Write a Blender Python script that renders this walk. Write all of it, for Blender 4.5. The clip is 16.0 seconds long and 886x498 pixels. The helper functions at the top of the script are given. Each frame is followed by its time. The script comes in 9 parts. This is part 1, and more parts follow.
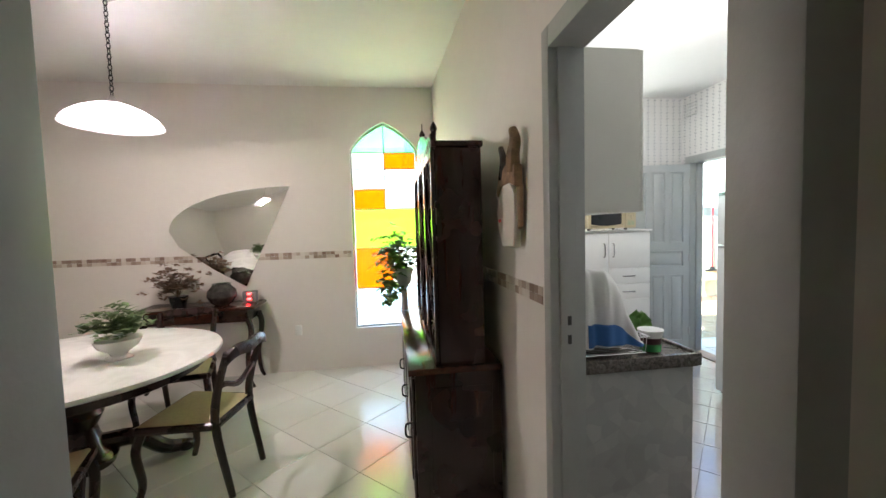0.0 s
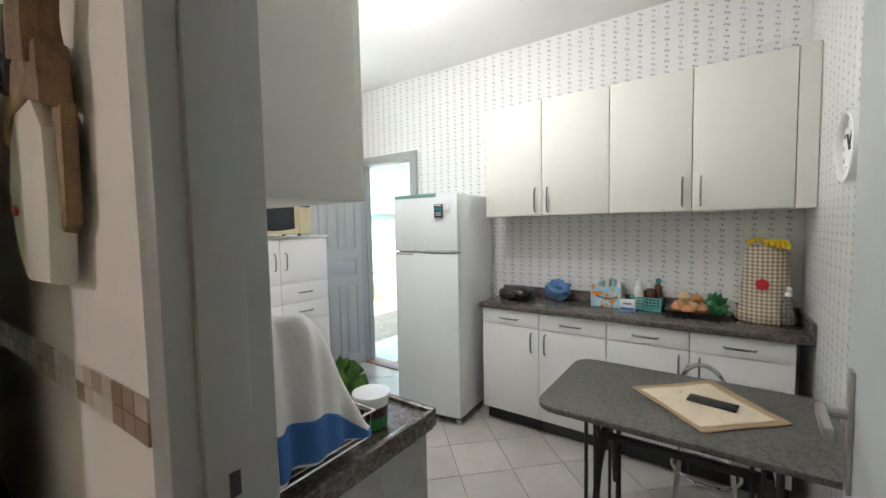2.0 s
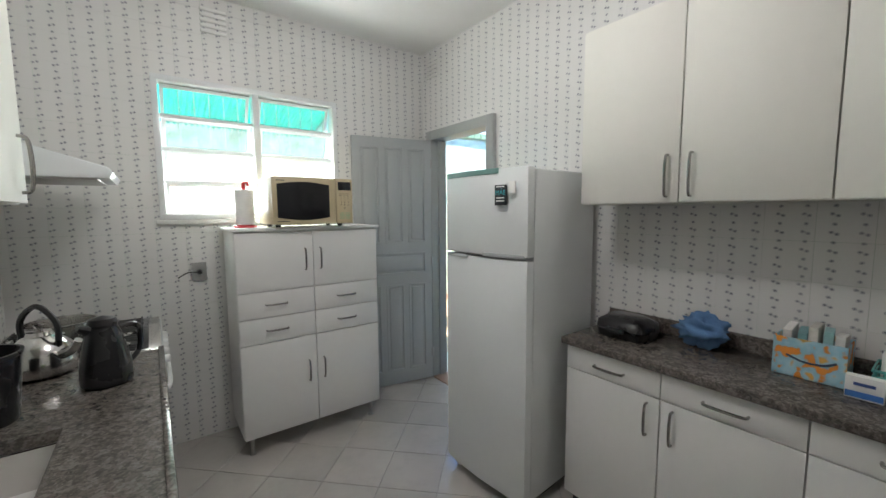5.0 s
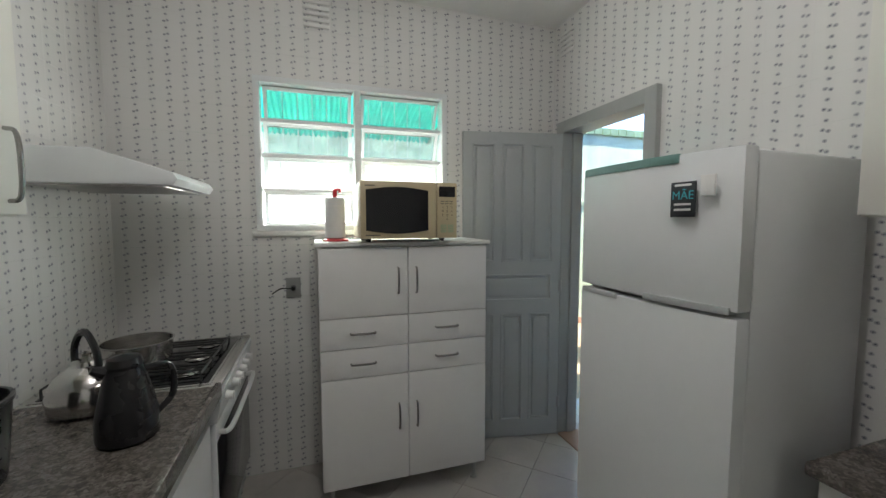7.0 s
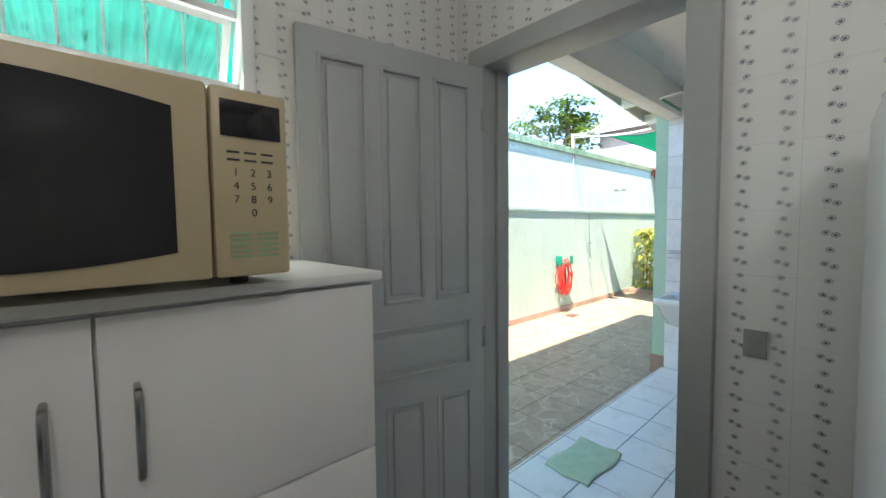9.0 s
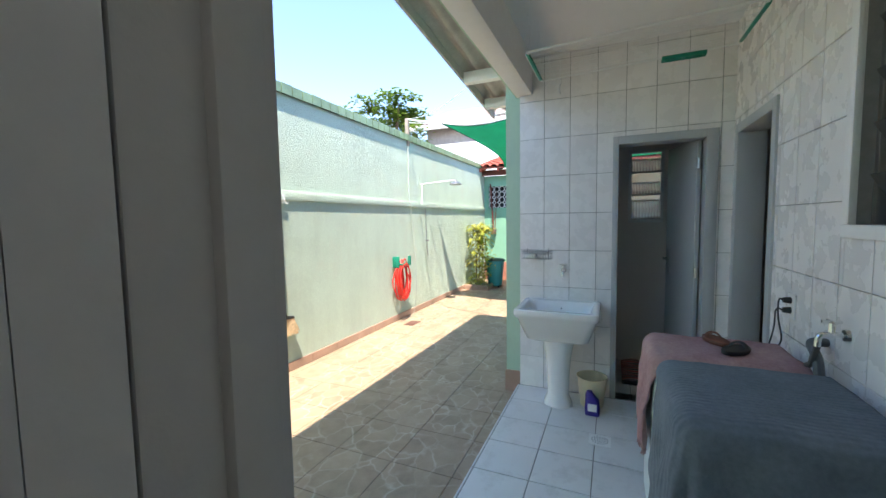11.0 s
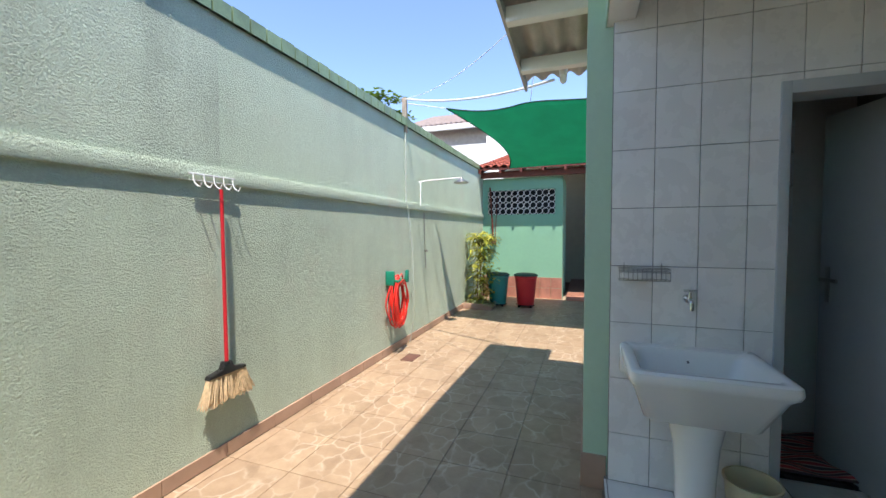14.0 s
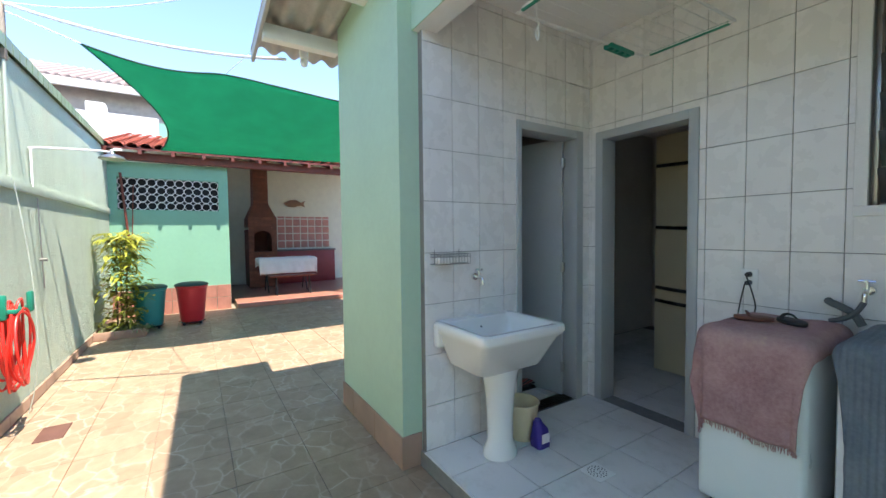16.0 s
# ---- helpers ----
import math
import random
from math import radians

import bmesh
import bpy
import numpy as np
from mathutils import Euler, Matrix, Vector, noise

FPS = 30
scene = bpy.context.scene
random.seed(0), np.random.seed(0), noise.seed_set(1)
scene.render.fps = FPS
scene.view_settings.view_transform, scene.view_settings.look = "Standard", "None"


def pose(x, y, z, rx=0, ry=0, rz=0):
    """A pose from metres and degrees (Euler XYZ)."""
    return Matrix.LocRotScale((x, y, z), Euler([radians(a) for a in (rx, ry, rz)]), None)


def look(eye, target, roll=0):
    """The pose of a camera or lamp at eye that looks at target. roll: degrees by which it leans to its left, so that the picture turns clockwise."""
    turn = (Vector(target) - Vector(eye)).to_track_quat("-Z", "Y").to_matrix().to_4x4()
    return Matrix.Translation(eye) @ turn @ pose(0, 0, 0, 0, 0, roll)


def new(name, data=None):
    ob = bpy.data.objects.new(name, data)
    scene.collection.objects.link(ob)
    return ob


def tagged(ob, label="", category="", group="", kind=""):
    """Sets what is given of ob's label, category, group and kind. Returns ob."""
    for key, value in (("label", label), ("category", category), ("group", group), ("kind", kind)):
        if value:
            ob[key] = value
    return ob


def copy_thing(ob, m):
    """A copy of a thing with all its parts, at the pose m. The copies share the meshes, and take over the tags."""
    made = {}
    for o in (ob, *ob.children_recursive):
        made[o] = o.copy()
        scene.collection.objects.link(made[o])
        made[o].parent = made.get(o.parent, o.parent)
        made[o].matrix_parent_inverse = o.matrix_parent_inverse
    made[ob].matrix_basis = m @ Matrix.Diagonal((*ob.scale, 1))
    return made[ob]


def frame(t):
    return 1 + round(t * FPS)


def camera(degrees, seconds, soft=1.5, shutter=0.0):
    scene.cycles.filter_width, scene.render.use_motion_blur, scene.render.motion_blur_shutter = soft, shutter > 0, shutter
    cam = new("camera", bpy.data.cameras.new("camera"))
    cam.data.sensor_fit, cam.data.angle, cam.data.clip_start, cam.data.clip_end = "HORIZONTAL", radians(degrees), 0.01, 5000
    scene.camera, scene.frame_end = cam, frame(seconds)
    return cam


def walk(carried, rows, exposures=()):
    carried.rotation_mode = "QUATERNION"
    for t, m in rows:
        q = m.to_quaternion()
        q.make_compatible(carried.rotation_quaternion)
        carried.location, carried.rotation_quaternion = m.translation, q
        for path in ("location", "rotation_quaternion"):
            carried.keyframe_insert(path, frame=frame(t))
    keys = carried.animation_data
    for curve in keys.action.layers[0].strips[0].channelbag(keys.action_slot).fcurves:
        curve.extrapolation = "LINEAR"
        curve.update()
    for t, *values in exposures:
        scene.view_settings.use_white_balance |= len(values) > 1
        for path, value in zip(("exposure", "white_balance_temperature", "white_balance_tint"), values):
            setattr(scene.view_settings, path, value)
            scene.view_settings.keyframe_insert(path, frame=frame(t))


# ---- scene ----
cam = camera(97.2, 16.0)
PATH = [
    (0, (0.058, -0.071, 1.537), (0.327, 1.908, 1.422), -1.6),
    (0.5, (0.143, 0.154, 1.529), (0.763, 2.052, 1.414), -1.3),
    (1, (0.184, 0.421, 1.527), (1.202, 2.138, 1.403), -1.1),
    (1.5, (0.31, 0.63, 1.503), (1.674, 2.088, 1.378), -1.1),
    (2, (0.464, 0.769, 1.516), (2.096, 1.919, 1.396), -1.1),
    (2.5, (0.622, 0.919, 1.523), (2.426, 1.774, 1.391), -1.0),
    (3, (0.779, 1.021, 1.519), (2.655, 1.7, 1.375), -1.1),
    (3.5, (1.017, 1.022, 1.495), (2.888, 1.713, 1.346), -1.0),
    (4, (1.212, 1.008, 1.522), (2.962, 1.965, 1.378), -0.8),
    (4.5, (1.333, 1.045, 1.56), (2.856, 2.331, 1.393), -0.5),
    (5, (1.437, 1.089, 1.545), (2.626, 2.686, 1.354), -0.4),
    (5.2, (1.487, 1.072, 1.553), (2.537, 2.763, 1.355), -0.3),
    (7.3, (1.898, 1.805, 1.563), (2.51, 3.704, 1.431), -0.1),
    (7.5, (1.961, 1.95, 1.551), (2.618, 3.836, 1.437), -0.4),
    (8, (2.077, 2.271, 1.56), (2.875, 4.102, 1.467), -0.4),
    (8.5, (2.138, 2.589, 1.57), (3.17, 4.3, 1.486), -0.4),
    (9, (2.284, 2.928, 1.547), (3.63, 4.404, 1.434), -0.6),
    (9.3, (2.438, 3.097, 1.568), (3.933, 4.419, 1.435), -0.5),
    (9.5, (2.521, 3.187, 1.564), (4.105, 4.401, 1.425), -0.6),
    (9.7, (2.612, 3.296, 1.562), (4.281, 4.388, 1.421), -0.8),
    (10.4, (2.95, 3.50, 1.555), (4.70, 4.46, 1.414), -0.9),
    (11.2, (3.40, 3.67, 1.545), (5.26, 4.40, 1.40), -0.9),
    (11.8, (3.715, 3.783, 1.537), (5.604, 4.423, 1.386), -1.0),
    (12, (3.78, 3.81, 1.525), (5.631, 4.55, 1.364), -0.9),
    (12.5, (3.99, 3.84, 1.515), (5.714, 4.838, 1.332), -0.8),
    (13, (4.175, 3.98, 1.503), (5.805, 5.123, 1.307), -0.6),
    (13.5, (4.272, 4.258, 1.525), (5.996, 5.259, 1.366), -0.1),
    (14, (4.396, 4.547, 1.467), (6.275, 5.226, 1.382), -0.2),
    (14.5, (4.475, 4.849, 1.462), (6.451, 5.152, 1.398), -0.5),
    (15, (4.474, 5.139, 1.441), (6.468, 5.003, 1.359), -0.7),
    (15.5, (4.561, 5.396, 1.412), (6.46, 4.776, 1.312), -0.6),
    (16, (4.72, 5.613, 1.395), (6.408, 4.543, 1.315), -0.6),
]
EXPOSURES = [(0.0, 4.25, 6550, 11), (0.5, 4.0, 6450, 11), (1.0, 3.95, 6500, 11), (1.6, 4.35, 6550, 11), (2.5, 4.3, 6600, 11), (3.5, 3.88, 6600, 11), (5.0, 3.5, 6650, 11), (7.5, 2.94, 6750, 11), (9.0, 2.97, 6750, 11), (9.7, 3.1, 6900, 12), (11.8, 2.08, 7000, 14), (14.5, 1.8, 7000, 14), (15.5, 2.15, 7000, 14), (16.0, 2.38, 7000, 14)]
walk(cam, [(t, look(eye, target, roll)) for t, eye, target, roll in PATH], EXPOSURES)

# ---- world and sun ----
SUN_WAY = Vector((1.15, 0.65, -3.25)).normalized()
sun_elevation = math.asin(-SUN_WAY.z)
sun_azimuth = math.atan2(-SUN_WAY.x, -SUN_WAY.y)
world = bpy.data.worlds.new("sky")
scene.world = world
world.use_nodes = True
wn = world.node_tree
wn.nodes.clear()
sky = wn.nodes.new("ShaderNodeTexSky")
sky.sky_type, sky.sun_disc = "NISHITA", False
sky.sun_elevation, sky.sun_rotation = sun_elevation, sun_azimuth
sky.air_density, sky.dust_density, sky.ozone_density = 0.8, 0.0, 5.0
bg = wn.nodes.new("ShaderNodeBackground")
bg.inputs["Strength"].default_value = 0.12
wo = wn.nodes.new("ShaderNodeOutputWorld")
wn.links.new(sky.outputs[0], bg.inputs[0])
wn.links.new(bg.outputs[0], wo.inputs[0])
sun = new("sun", bpy.data.lights.new("sun", "SUN"))
sun.data.energy, sun.data.angle, sun.data.color = 2.4, radians(0.55), (1.0, 0.95, 0.87)
sun.matrix_world = look((0, 0, 20), Vector((0, 0, 20)) + SUN_WAY)
# the dining room's lit pendant; an added fill light at the unlit kitchen bulb
for lamp_name, lamp_at, watts, size, tone in (("kitchen_fill_light", (2.0, 2.16, 2.72), 1.95, 0.08, (0.98, 0.97, 1.0)), ("pendant_light", (-1.655, 2.72, 2.222), 4.4, 0.07, (1.0, 0.87, 0.83))):
    lamp = new(lamp_name, bpy.data.lights.new(lamp_name, "POINT"))
    lamp.data.energy, lamp.data.shadow_soft_size, lamp.data.color = watts, size, tone
    lamp.location = lamp_at
# the sky's light in the kitchen window
sky_lamp = new("window_sky_light", bpy.data.lights.new("window_sky_light", "AREA"))
sky_lamp.data.shape, sky_lamp.data.size, sky_lamp.data.size_y = "RECTANGLE", 1.16, 0.36
sky_lamp.data.energy, sky_lamp.data.color = 4.6, (0.96, 1.0, 1.0)
sky_lamp.matrix_world = look((2.08, 4.36, 1.66), (2.08, 3.0, 1.66))
# and in the dining room's window
glass_lamp = new("stained_window_sky_light", bpy.data.lights.new("stained_window_sky_light", "AREA"))
glass_lamp.data.shape, glass_lamp.data.size, glass_lamp.data.size_y = "RECTANGLE", 0.95, 2.4
glass_lamp.data.energy, glass_lamp.data.color = 3.2, (0.97, 1.0, 0.97)
glass_lamp.matrix_world = look((0.025, 4.55, 1.55), (0.025, 3.0, 1.55))


# ---- mesh helpers ----
HOME = {}


def thing(name, x, y, z, label, category, group="", kind="", turn=0):
    ob = new(name)
    ob.empty_display_size = 0.1
    ob.matrix_basis = pose(x, y, z, 0, 0, turn)
    HOME[ob] = ob.matrix_basis.copy()
    return tagged(ob, label, category, group, kind)


def mesh_of(name, bm, material, smooth=35):
    me = bpy.data.meshes.new(name)
    bm.normal_update()
    if smooth:
        for f in bm.faces:
            f.smooth = True
        for e in bm.edges:
            if len(e.link_faces) == 2 and e.calc_face_angle(0) > radians(smooth):
                e.smooth = False
    bm.to_mesh(me)
    bm.free()
    me.materials.append(material)
    return me


def part(name, bm, material, parent, label="", local=False, smooth=35):
    """One mesh under a thing or a part, built in world places (or in the parent's own, if local)."""
    home = HOME[parent]
    if not local:
        bm.transform(home.inverted())
    ob = new(name, mesh_of(name, bm, material, smooth))
    ob.parent = parent
    HOME[ob] = home
    return tagged(ob, label)


def single(name, bm, material, label, category, group="", kind="", smooth=35):
    """A thing or a piece of the setting that is one mesh."""
    ob = new(name, mesh_of(name, bm, material, smooth))
    HOME[ob] = Matrix()
    return tagged(ob, label, category, group, kind)


def B():
    return bmesh.new()


def bx(bm, x0, x1, y0, y1, z0, z1, bev=0.0, seg=2, m=None):
    vs = [bm.verts.new((x, y, z)) for z in (z0, z1) for y in (y0, y1) for x in (x0, x1)]
    fs = [bm.faces.new([vs[i] for i in q]) for q in ((0, 2, 3, 1), (4, 5, 7, 6), (0, 1, 5, 4), (2, 6, 7, 3), (0, 4, 6, 2), (1, 3, 7, 5))]
    if bev:
        es = list({e for f in fs for e in f.edges})
        r = bmesh.ops.bevel(bm, geom=es, offset=bev, segments=seg, profile=0.5, affect="EDGES")
        vs = list({v for f in r["faces"] for v in f.verts} | {v for v in vs if v.is_valid})
    if m is not None:
        bmesh.ops.transform(bm, matrix=m, verts=vs)
    return bm


def cy(bm, p0, p1, r0, r1=None, n=16):
    p0, p1 = Vector(p0), Vector(p1)
    q = (p1 - p0).to_track_quat("Z", "Y").to_matrix().to_4x4()
    m = Matrix.Translation((p0 + p1) / 2) @ q
    bmesh.ops.create_cone(bm, cap_ends=True, segments=n, radius1=max(r0, 1e-4), radius2=max(r0 if r1 is None else r1, 1e-4), depth=(p1 - p0).length, matrix=m)
    return bm


def ball(bm, c, r, u=14, v=9):
    r = r if isinstance(r, tuple) else (r, r, r)
    bmesh.ops.create_uvsphere(bm, u_segments=u, v_segments=v, radius=1, matrix=Matrix.Translation(c) @ Matrix.Diagonal((*r, 1)))
    return bm


def curve_points(pts, steps=6):
    """A smooth line through the points."""
    p = [Vector(q) for q in pts]
    p = [2 * p[0] - p[1]] + p + [2 * p[-1] - p[-2]]
    out = []
    for a, b, c, d in zip(p, p[1:], p[2:], p[3:]):
        for k in range(steps):
            t = k / steps
            out.append(0.5 * (2 * b + (c - a) * t + (2 * a - 5 * b + 4 * c - d) * t * t + (3 * b - a - 3 * c + d) * t**3))
    return out + [p[-2]]


def tube(bm, pts, r, n=8, steps=5, flat=1.0, smooth=True):
    line = curve_points(pts, steps) if smooth and len(pts) > 2 else [Vector(p) for p in pts]
    rad = r if callable(r) else (lambda t: r)
    rings, up = [], None
    for i, p in enumerate(line):
        way = (line[min(i + 1, len(line) - 1)] - line[max(i - 1, 0)]).normalized()
        if up is None:
            up = Vector((0, 0, 1)) if abs(way.z) < 0.9 else Vector((1, 0, 0))
        side = way.cross(up).normalized()
        up = side.cross(way).normalized()
        k = rad(i / (len(line) - 1))
        rings.append([bm.verts.new(p + k * (math.cos(a) * side + flat * math.sin(a) * up)) for a in (2 * math.pi * j / n for j in range(n))])
    for a, b in zip(rings, rings[1:]):
        for j in range(n):
            bm.faces.new((a[j], a[(j + 1) % n], b[(j + 1) % n], b[j]))
    bm.faces.new(rings[0][::-1])
    bm.faces.new(rings[-1])
    return bm


def lathe(bm, c, prof, n=24, sx=1.0, sy=1.0):
    """A turned shape: (radius, height) from the bottom up round the point c."""
    rings = []
    for r, z in prof:
        rings.append([bm.verts.new((c[0] + sx * r * math.cos(2 * math.pi * j / n), c[1] + sy * r * math.sin(2 * math.pi * j / n), c[2] + z)) for j in range(n)])
    for a, b in zip(rings, rings[1:]):
        for j in range(n):
            bm.faces.new((a[j], a[(j + 1) % n], b[(j + 1) % n], b[j]))
    if prof[0][0] > 1e-3:
        bm.faces.new(rings[0][::-1])
    if prof[-1][0] > 1e-3:
        bm.faces.new(rings[-1])
    return bm


def plate(bm, outline, place, depth, bev=0.0):
    """A flat shape with thickness: outline in (u, v), place(u, v, w) gives the world point, w from 0 to depth."""
    a = [bm.verts.new(place(u, v, 0)) for u, v in outline]
    b = [bm.verts.new(place(u, v, depth)) for u, v in outline]
    n = len(a)
    fs = [bm.faces.new(a[::-1]), bm.faces.new(b)]
    fs += [bm.faces.new((a[i], a[(i + 1) % n], b[(i + 1) % n], b[i])) for i in range(n)]
    bmesh.ops.recalc_face_normals(bm, faces=fs)
    if bev:
        es = list(fs[1].edges) + list(fs[0].edges)
        bmesh.ops.bevel(bm, geom=es, offset=bev, segments=2, profile=0.5, affect="EDGES")
    return bm


def sheet(bm, nu, nv, place):
    """A grid of nu by nv cells; place(s, t) with s, t from 0 to 1."""
    g = [[bm.verts.new(place(i / nu, j / nv)) for i in range(nu + 1)] for j in range(nv + 1)]
    for j in range(nv):
        for i in range(nu):
            bm.faces.new((g[j][i], g[j][i + 1], g[j + 1][i + 1], g[j + 1][i]))
    return bm


def thicken(ob, depth):
    mod = ob.modifiers.new("thickness", "SOLIDIFY")
    mod.thickness, mod.offset = depth, 0
    return ob


def wall_with(bm, axis, a0, a1, u0, u1, z0, z1, holes=()):
    """A wall across axis from a0 to a1, from u0 to u1 along it, with holes (u0, u1, z0, z1) through it."""
    us = sorted({u0, u1, *(h[0] for h in holes), *(h[1] for h in holes)})
    for p, q in zip(us, us[1:]):
        mid, cut = (p + q) / 2, [z0, z1]
        here = sorted(h[2:] for h in holes if h[0] <= mid <= h[1])
        low = z0
        for b, t in here + [(z1, z1)]:
            if b > low + 1e-6:
                bx(bm, *((a0, a1, p, q) if axis == "x" else (p, q, a0, a1)), low, b)
            low = t
    return bm


def clipped(poly, x0, x1, y0, y1):
    for k, lim, sgn in ((0, x0, 1), (0, x1, -1), (1, y0, 1), (1, y1, -1)):
        out = []
        for a, b in zip(poly, poly[1:] + poly[:1]):
            da, db = sgn * (a[k] - lim), sgn * (b[k] - lim)
            if da >= 0:
                out.append(a)
            if (da > 0 > db) or (da < 0 < db):
                t = da / (da - db)
                out.append((a[0] + t * (b[0] - a[0]), a[1] + t * (b[1] - a[1])))
        poly = out
        if not poly:
            return []
    return poly


PIECES = {}


def piece_mesh(poly, thick, chamfer, material):
    """A tile: poly in (u, v) round its own middle, with a chamfered face towards +w."""
    key = (tuple((round(u, 4), round(v, 4)) for u, v in poly), thick, material.name)
    if key not in PIECES:
        n = len(poly)
        k = [max(0.0, 1 - chamfer / max(1e-3, math.hypot(u, v)) * 1.4) for u, v in poly]
        vs = [(u, v, 0) for u, v in poly] + [(u, v, thick - chamfer * 0.7) for u, v in poly] + [(u * s, v * s, thick) for (u, v), s in zip(poly, k)]
        fs = [[*range(2 * n, 3 * n)]] + [[i, (i + 1) % n, n + (i + 1) % n, n + i] for i in range(n)] + [[n + i, n + (i + 1) % n, 2 * n + (i + 1) % n, 2 * n + i] for i in range(n)]
        me = bpy.data.meshes.new("tile")
        me.from_pydata(vs, [], fs)
        me.materials.append(material)
        PIECES[key] = me
    return PIECES[key]


def lay(parent, name, material, polys, origin, U, V, thick=0.008, chamfer=0.0015):
    """Lays pieces, given as polygons in (u, v), on the plane through origin along U and V."""
    U, V = Vector(U), Vector(V)
    N = U.cross(V)
    for poly in polys:
        cu, cv = sum(p[0] for p in poly) / len(poly), sum(p[1] for p in poly) / len(poly)
        area = sum(a[0] * b[1] - a[1] * b[0] for a, b in zip(poly, poly[1:] + poly[:1])) / 2
        if abs(area) < 2e-4:
            continue
        poly = poly if area > 0 else poly[::-1]
        ob = new(name, piece_mesh([(u - cu, v - cv) for u, v in poly], thick, chamfer, material))
        c = Vector(origin) + cu * U + cv * V
        ob.matrix_basis = Matrix(((U.x, V.x, N.x, c.x), (U.y, V.y, N.y, c.y), (U.z, V.z, N.z, c.z), (0, 0, 0, 1)))
        ob.parent = parent


def grid_polys(u0, u1, v0, v1, du, dv, joint, ou=0.0, ov=0.0, holes=(), turn=0.0, offset_rows=False):
    """Tiles of du by dv over a rectangle, less the holes; turn: degrees by which the pattern is turned."""
    out, c, s = [], math.cos(radians(turn)), math.sin(radians(turn))
    reach = max(u1 - u0, v1 - v0) * (1.0 if turn else 0.5) + 2 * max(du, dv)
    mu, mv = (u0 + u1) / 2, (v0 + v1) / 2
    ni, nj = int(reach / du) + 2, int(reach / dv) + 2
    bu, bv = (mu, mv) if turn else (ou + round((mu - ou) / du) * du, ov + round((mv - ov) / dv) * dv)
    h = joint / 2
    for j in range(-nj, nj + 1):
        for i in range(-ni, ni + 1):
            shift = du / 2 if offset_rows and j % 2 else 0
            q = [(i * du + h + shift, j * dv + h), ((i + 1) * du - h + shift, j * dv + h), ((i + 1) * du - h + shift, (j + 1) * dv - h), (i * du + h + shift, (j + 1) * dv - h)]
            q = clipped([(bu + c * a - s * b, bv + s * a + c * b) for a, b in q], u0, u1, v0, v1)
            if not q:
                continue
            pieces = [q]
            for hu0, hu1, hv0, hv1 in holes:
                left = []
                for p in pieces:
                    if not clipped(p, hu0, hu1, hv0, hv1):
                        left.append(p)
                        continue
                    left += [r for r in (clipped(p, -99, hu0, -99, 99), clipped(p, hu1, 99, -99, 99), clipped(p, hu0, hu1, -99, hv0), clipped(p, hu0, hu1, hv1, 99)) if len(r) > 2]
                pieces = left
            out += pieces
    return out


def joined_tiles(name, parent, material, polys, origin, U, V, thick=0.006, chamfer=0.0015, label=""):
    """The same pieces as one mesh."""
    U, V = Vector(U), Vector(V)
    N, vs, fs = U.cross(V), [], []
    for poly in polys:
        area = sum(a[0] * b[1] - a[1] * b[0] for a, b in zip(poly, poly[1:] + poly[:1])) / 2
        if abs(area) < 1e-4:
            continue
        poly = poly if area > 0 else poly[::-1]
        cu, cv = sum(p[0] for p in poly) / len(poly), sum(p[1] for p in poly) / len(poly)
        n, k = len(poly), len(vs)
        for w, inset in ((0, 0), (thick, chamfer)):
            for u, v in poly:
                s = 1 - inset * 1.4 / max(0.01, math.hypot(u - cu, v - cv))
                vs.append(Vector(origin) + (cu + (u - cu) * s) * U + (cv + (v - cv) * s) * V + w * N)
        fs.append([*range(k + n, k + 2 * n)])
        fs += [[k + i, k + (i + 1) % n, k + n + (i + 1) % n, k + n + i] for i in range(n)]
    me = bpy.data.meshes.new(name)
    me.from_pydata(vs, [], fs)
    me.materials.append(material)
    ob = new(name, me)
    ob.parent = parent
    return tagged(ob, label, kind="stuff")


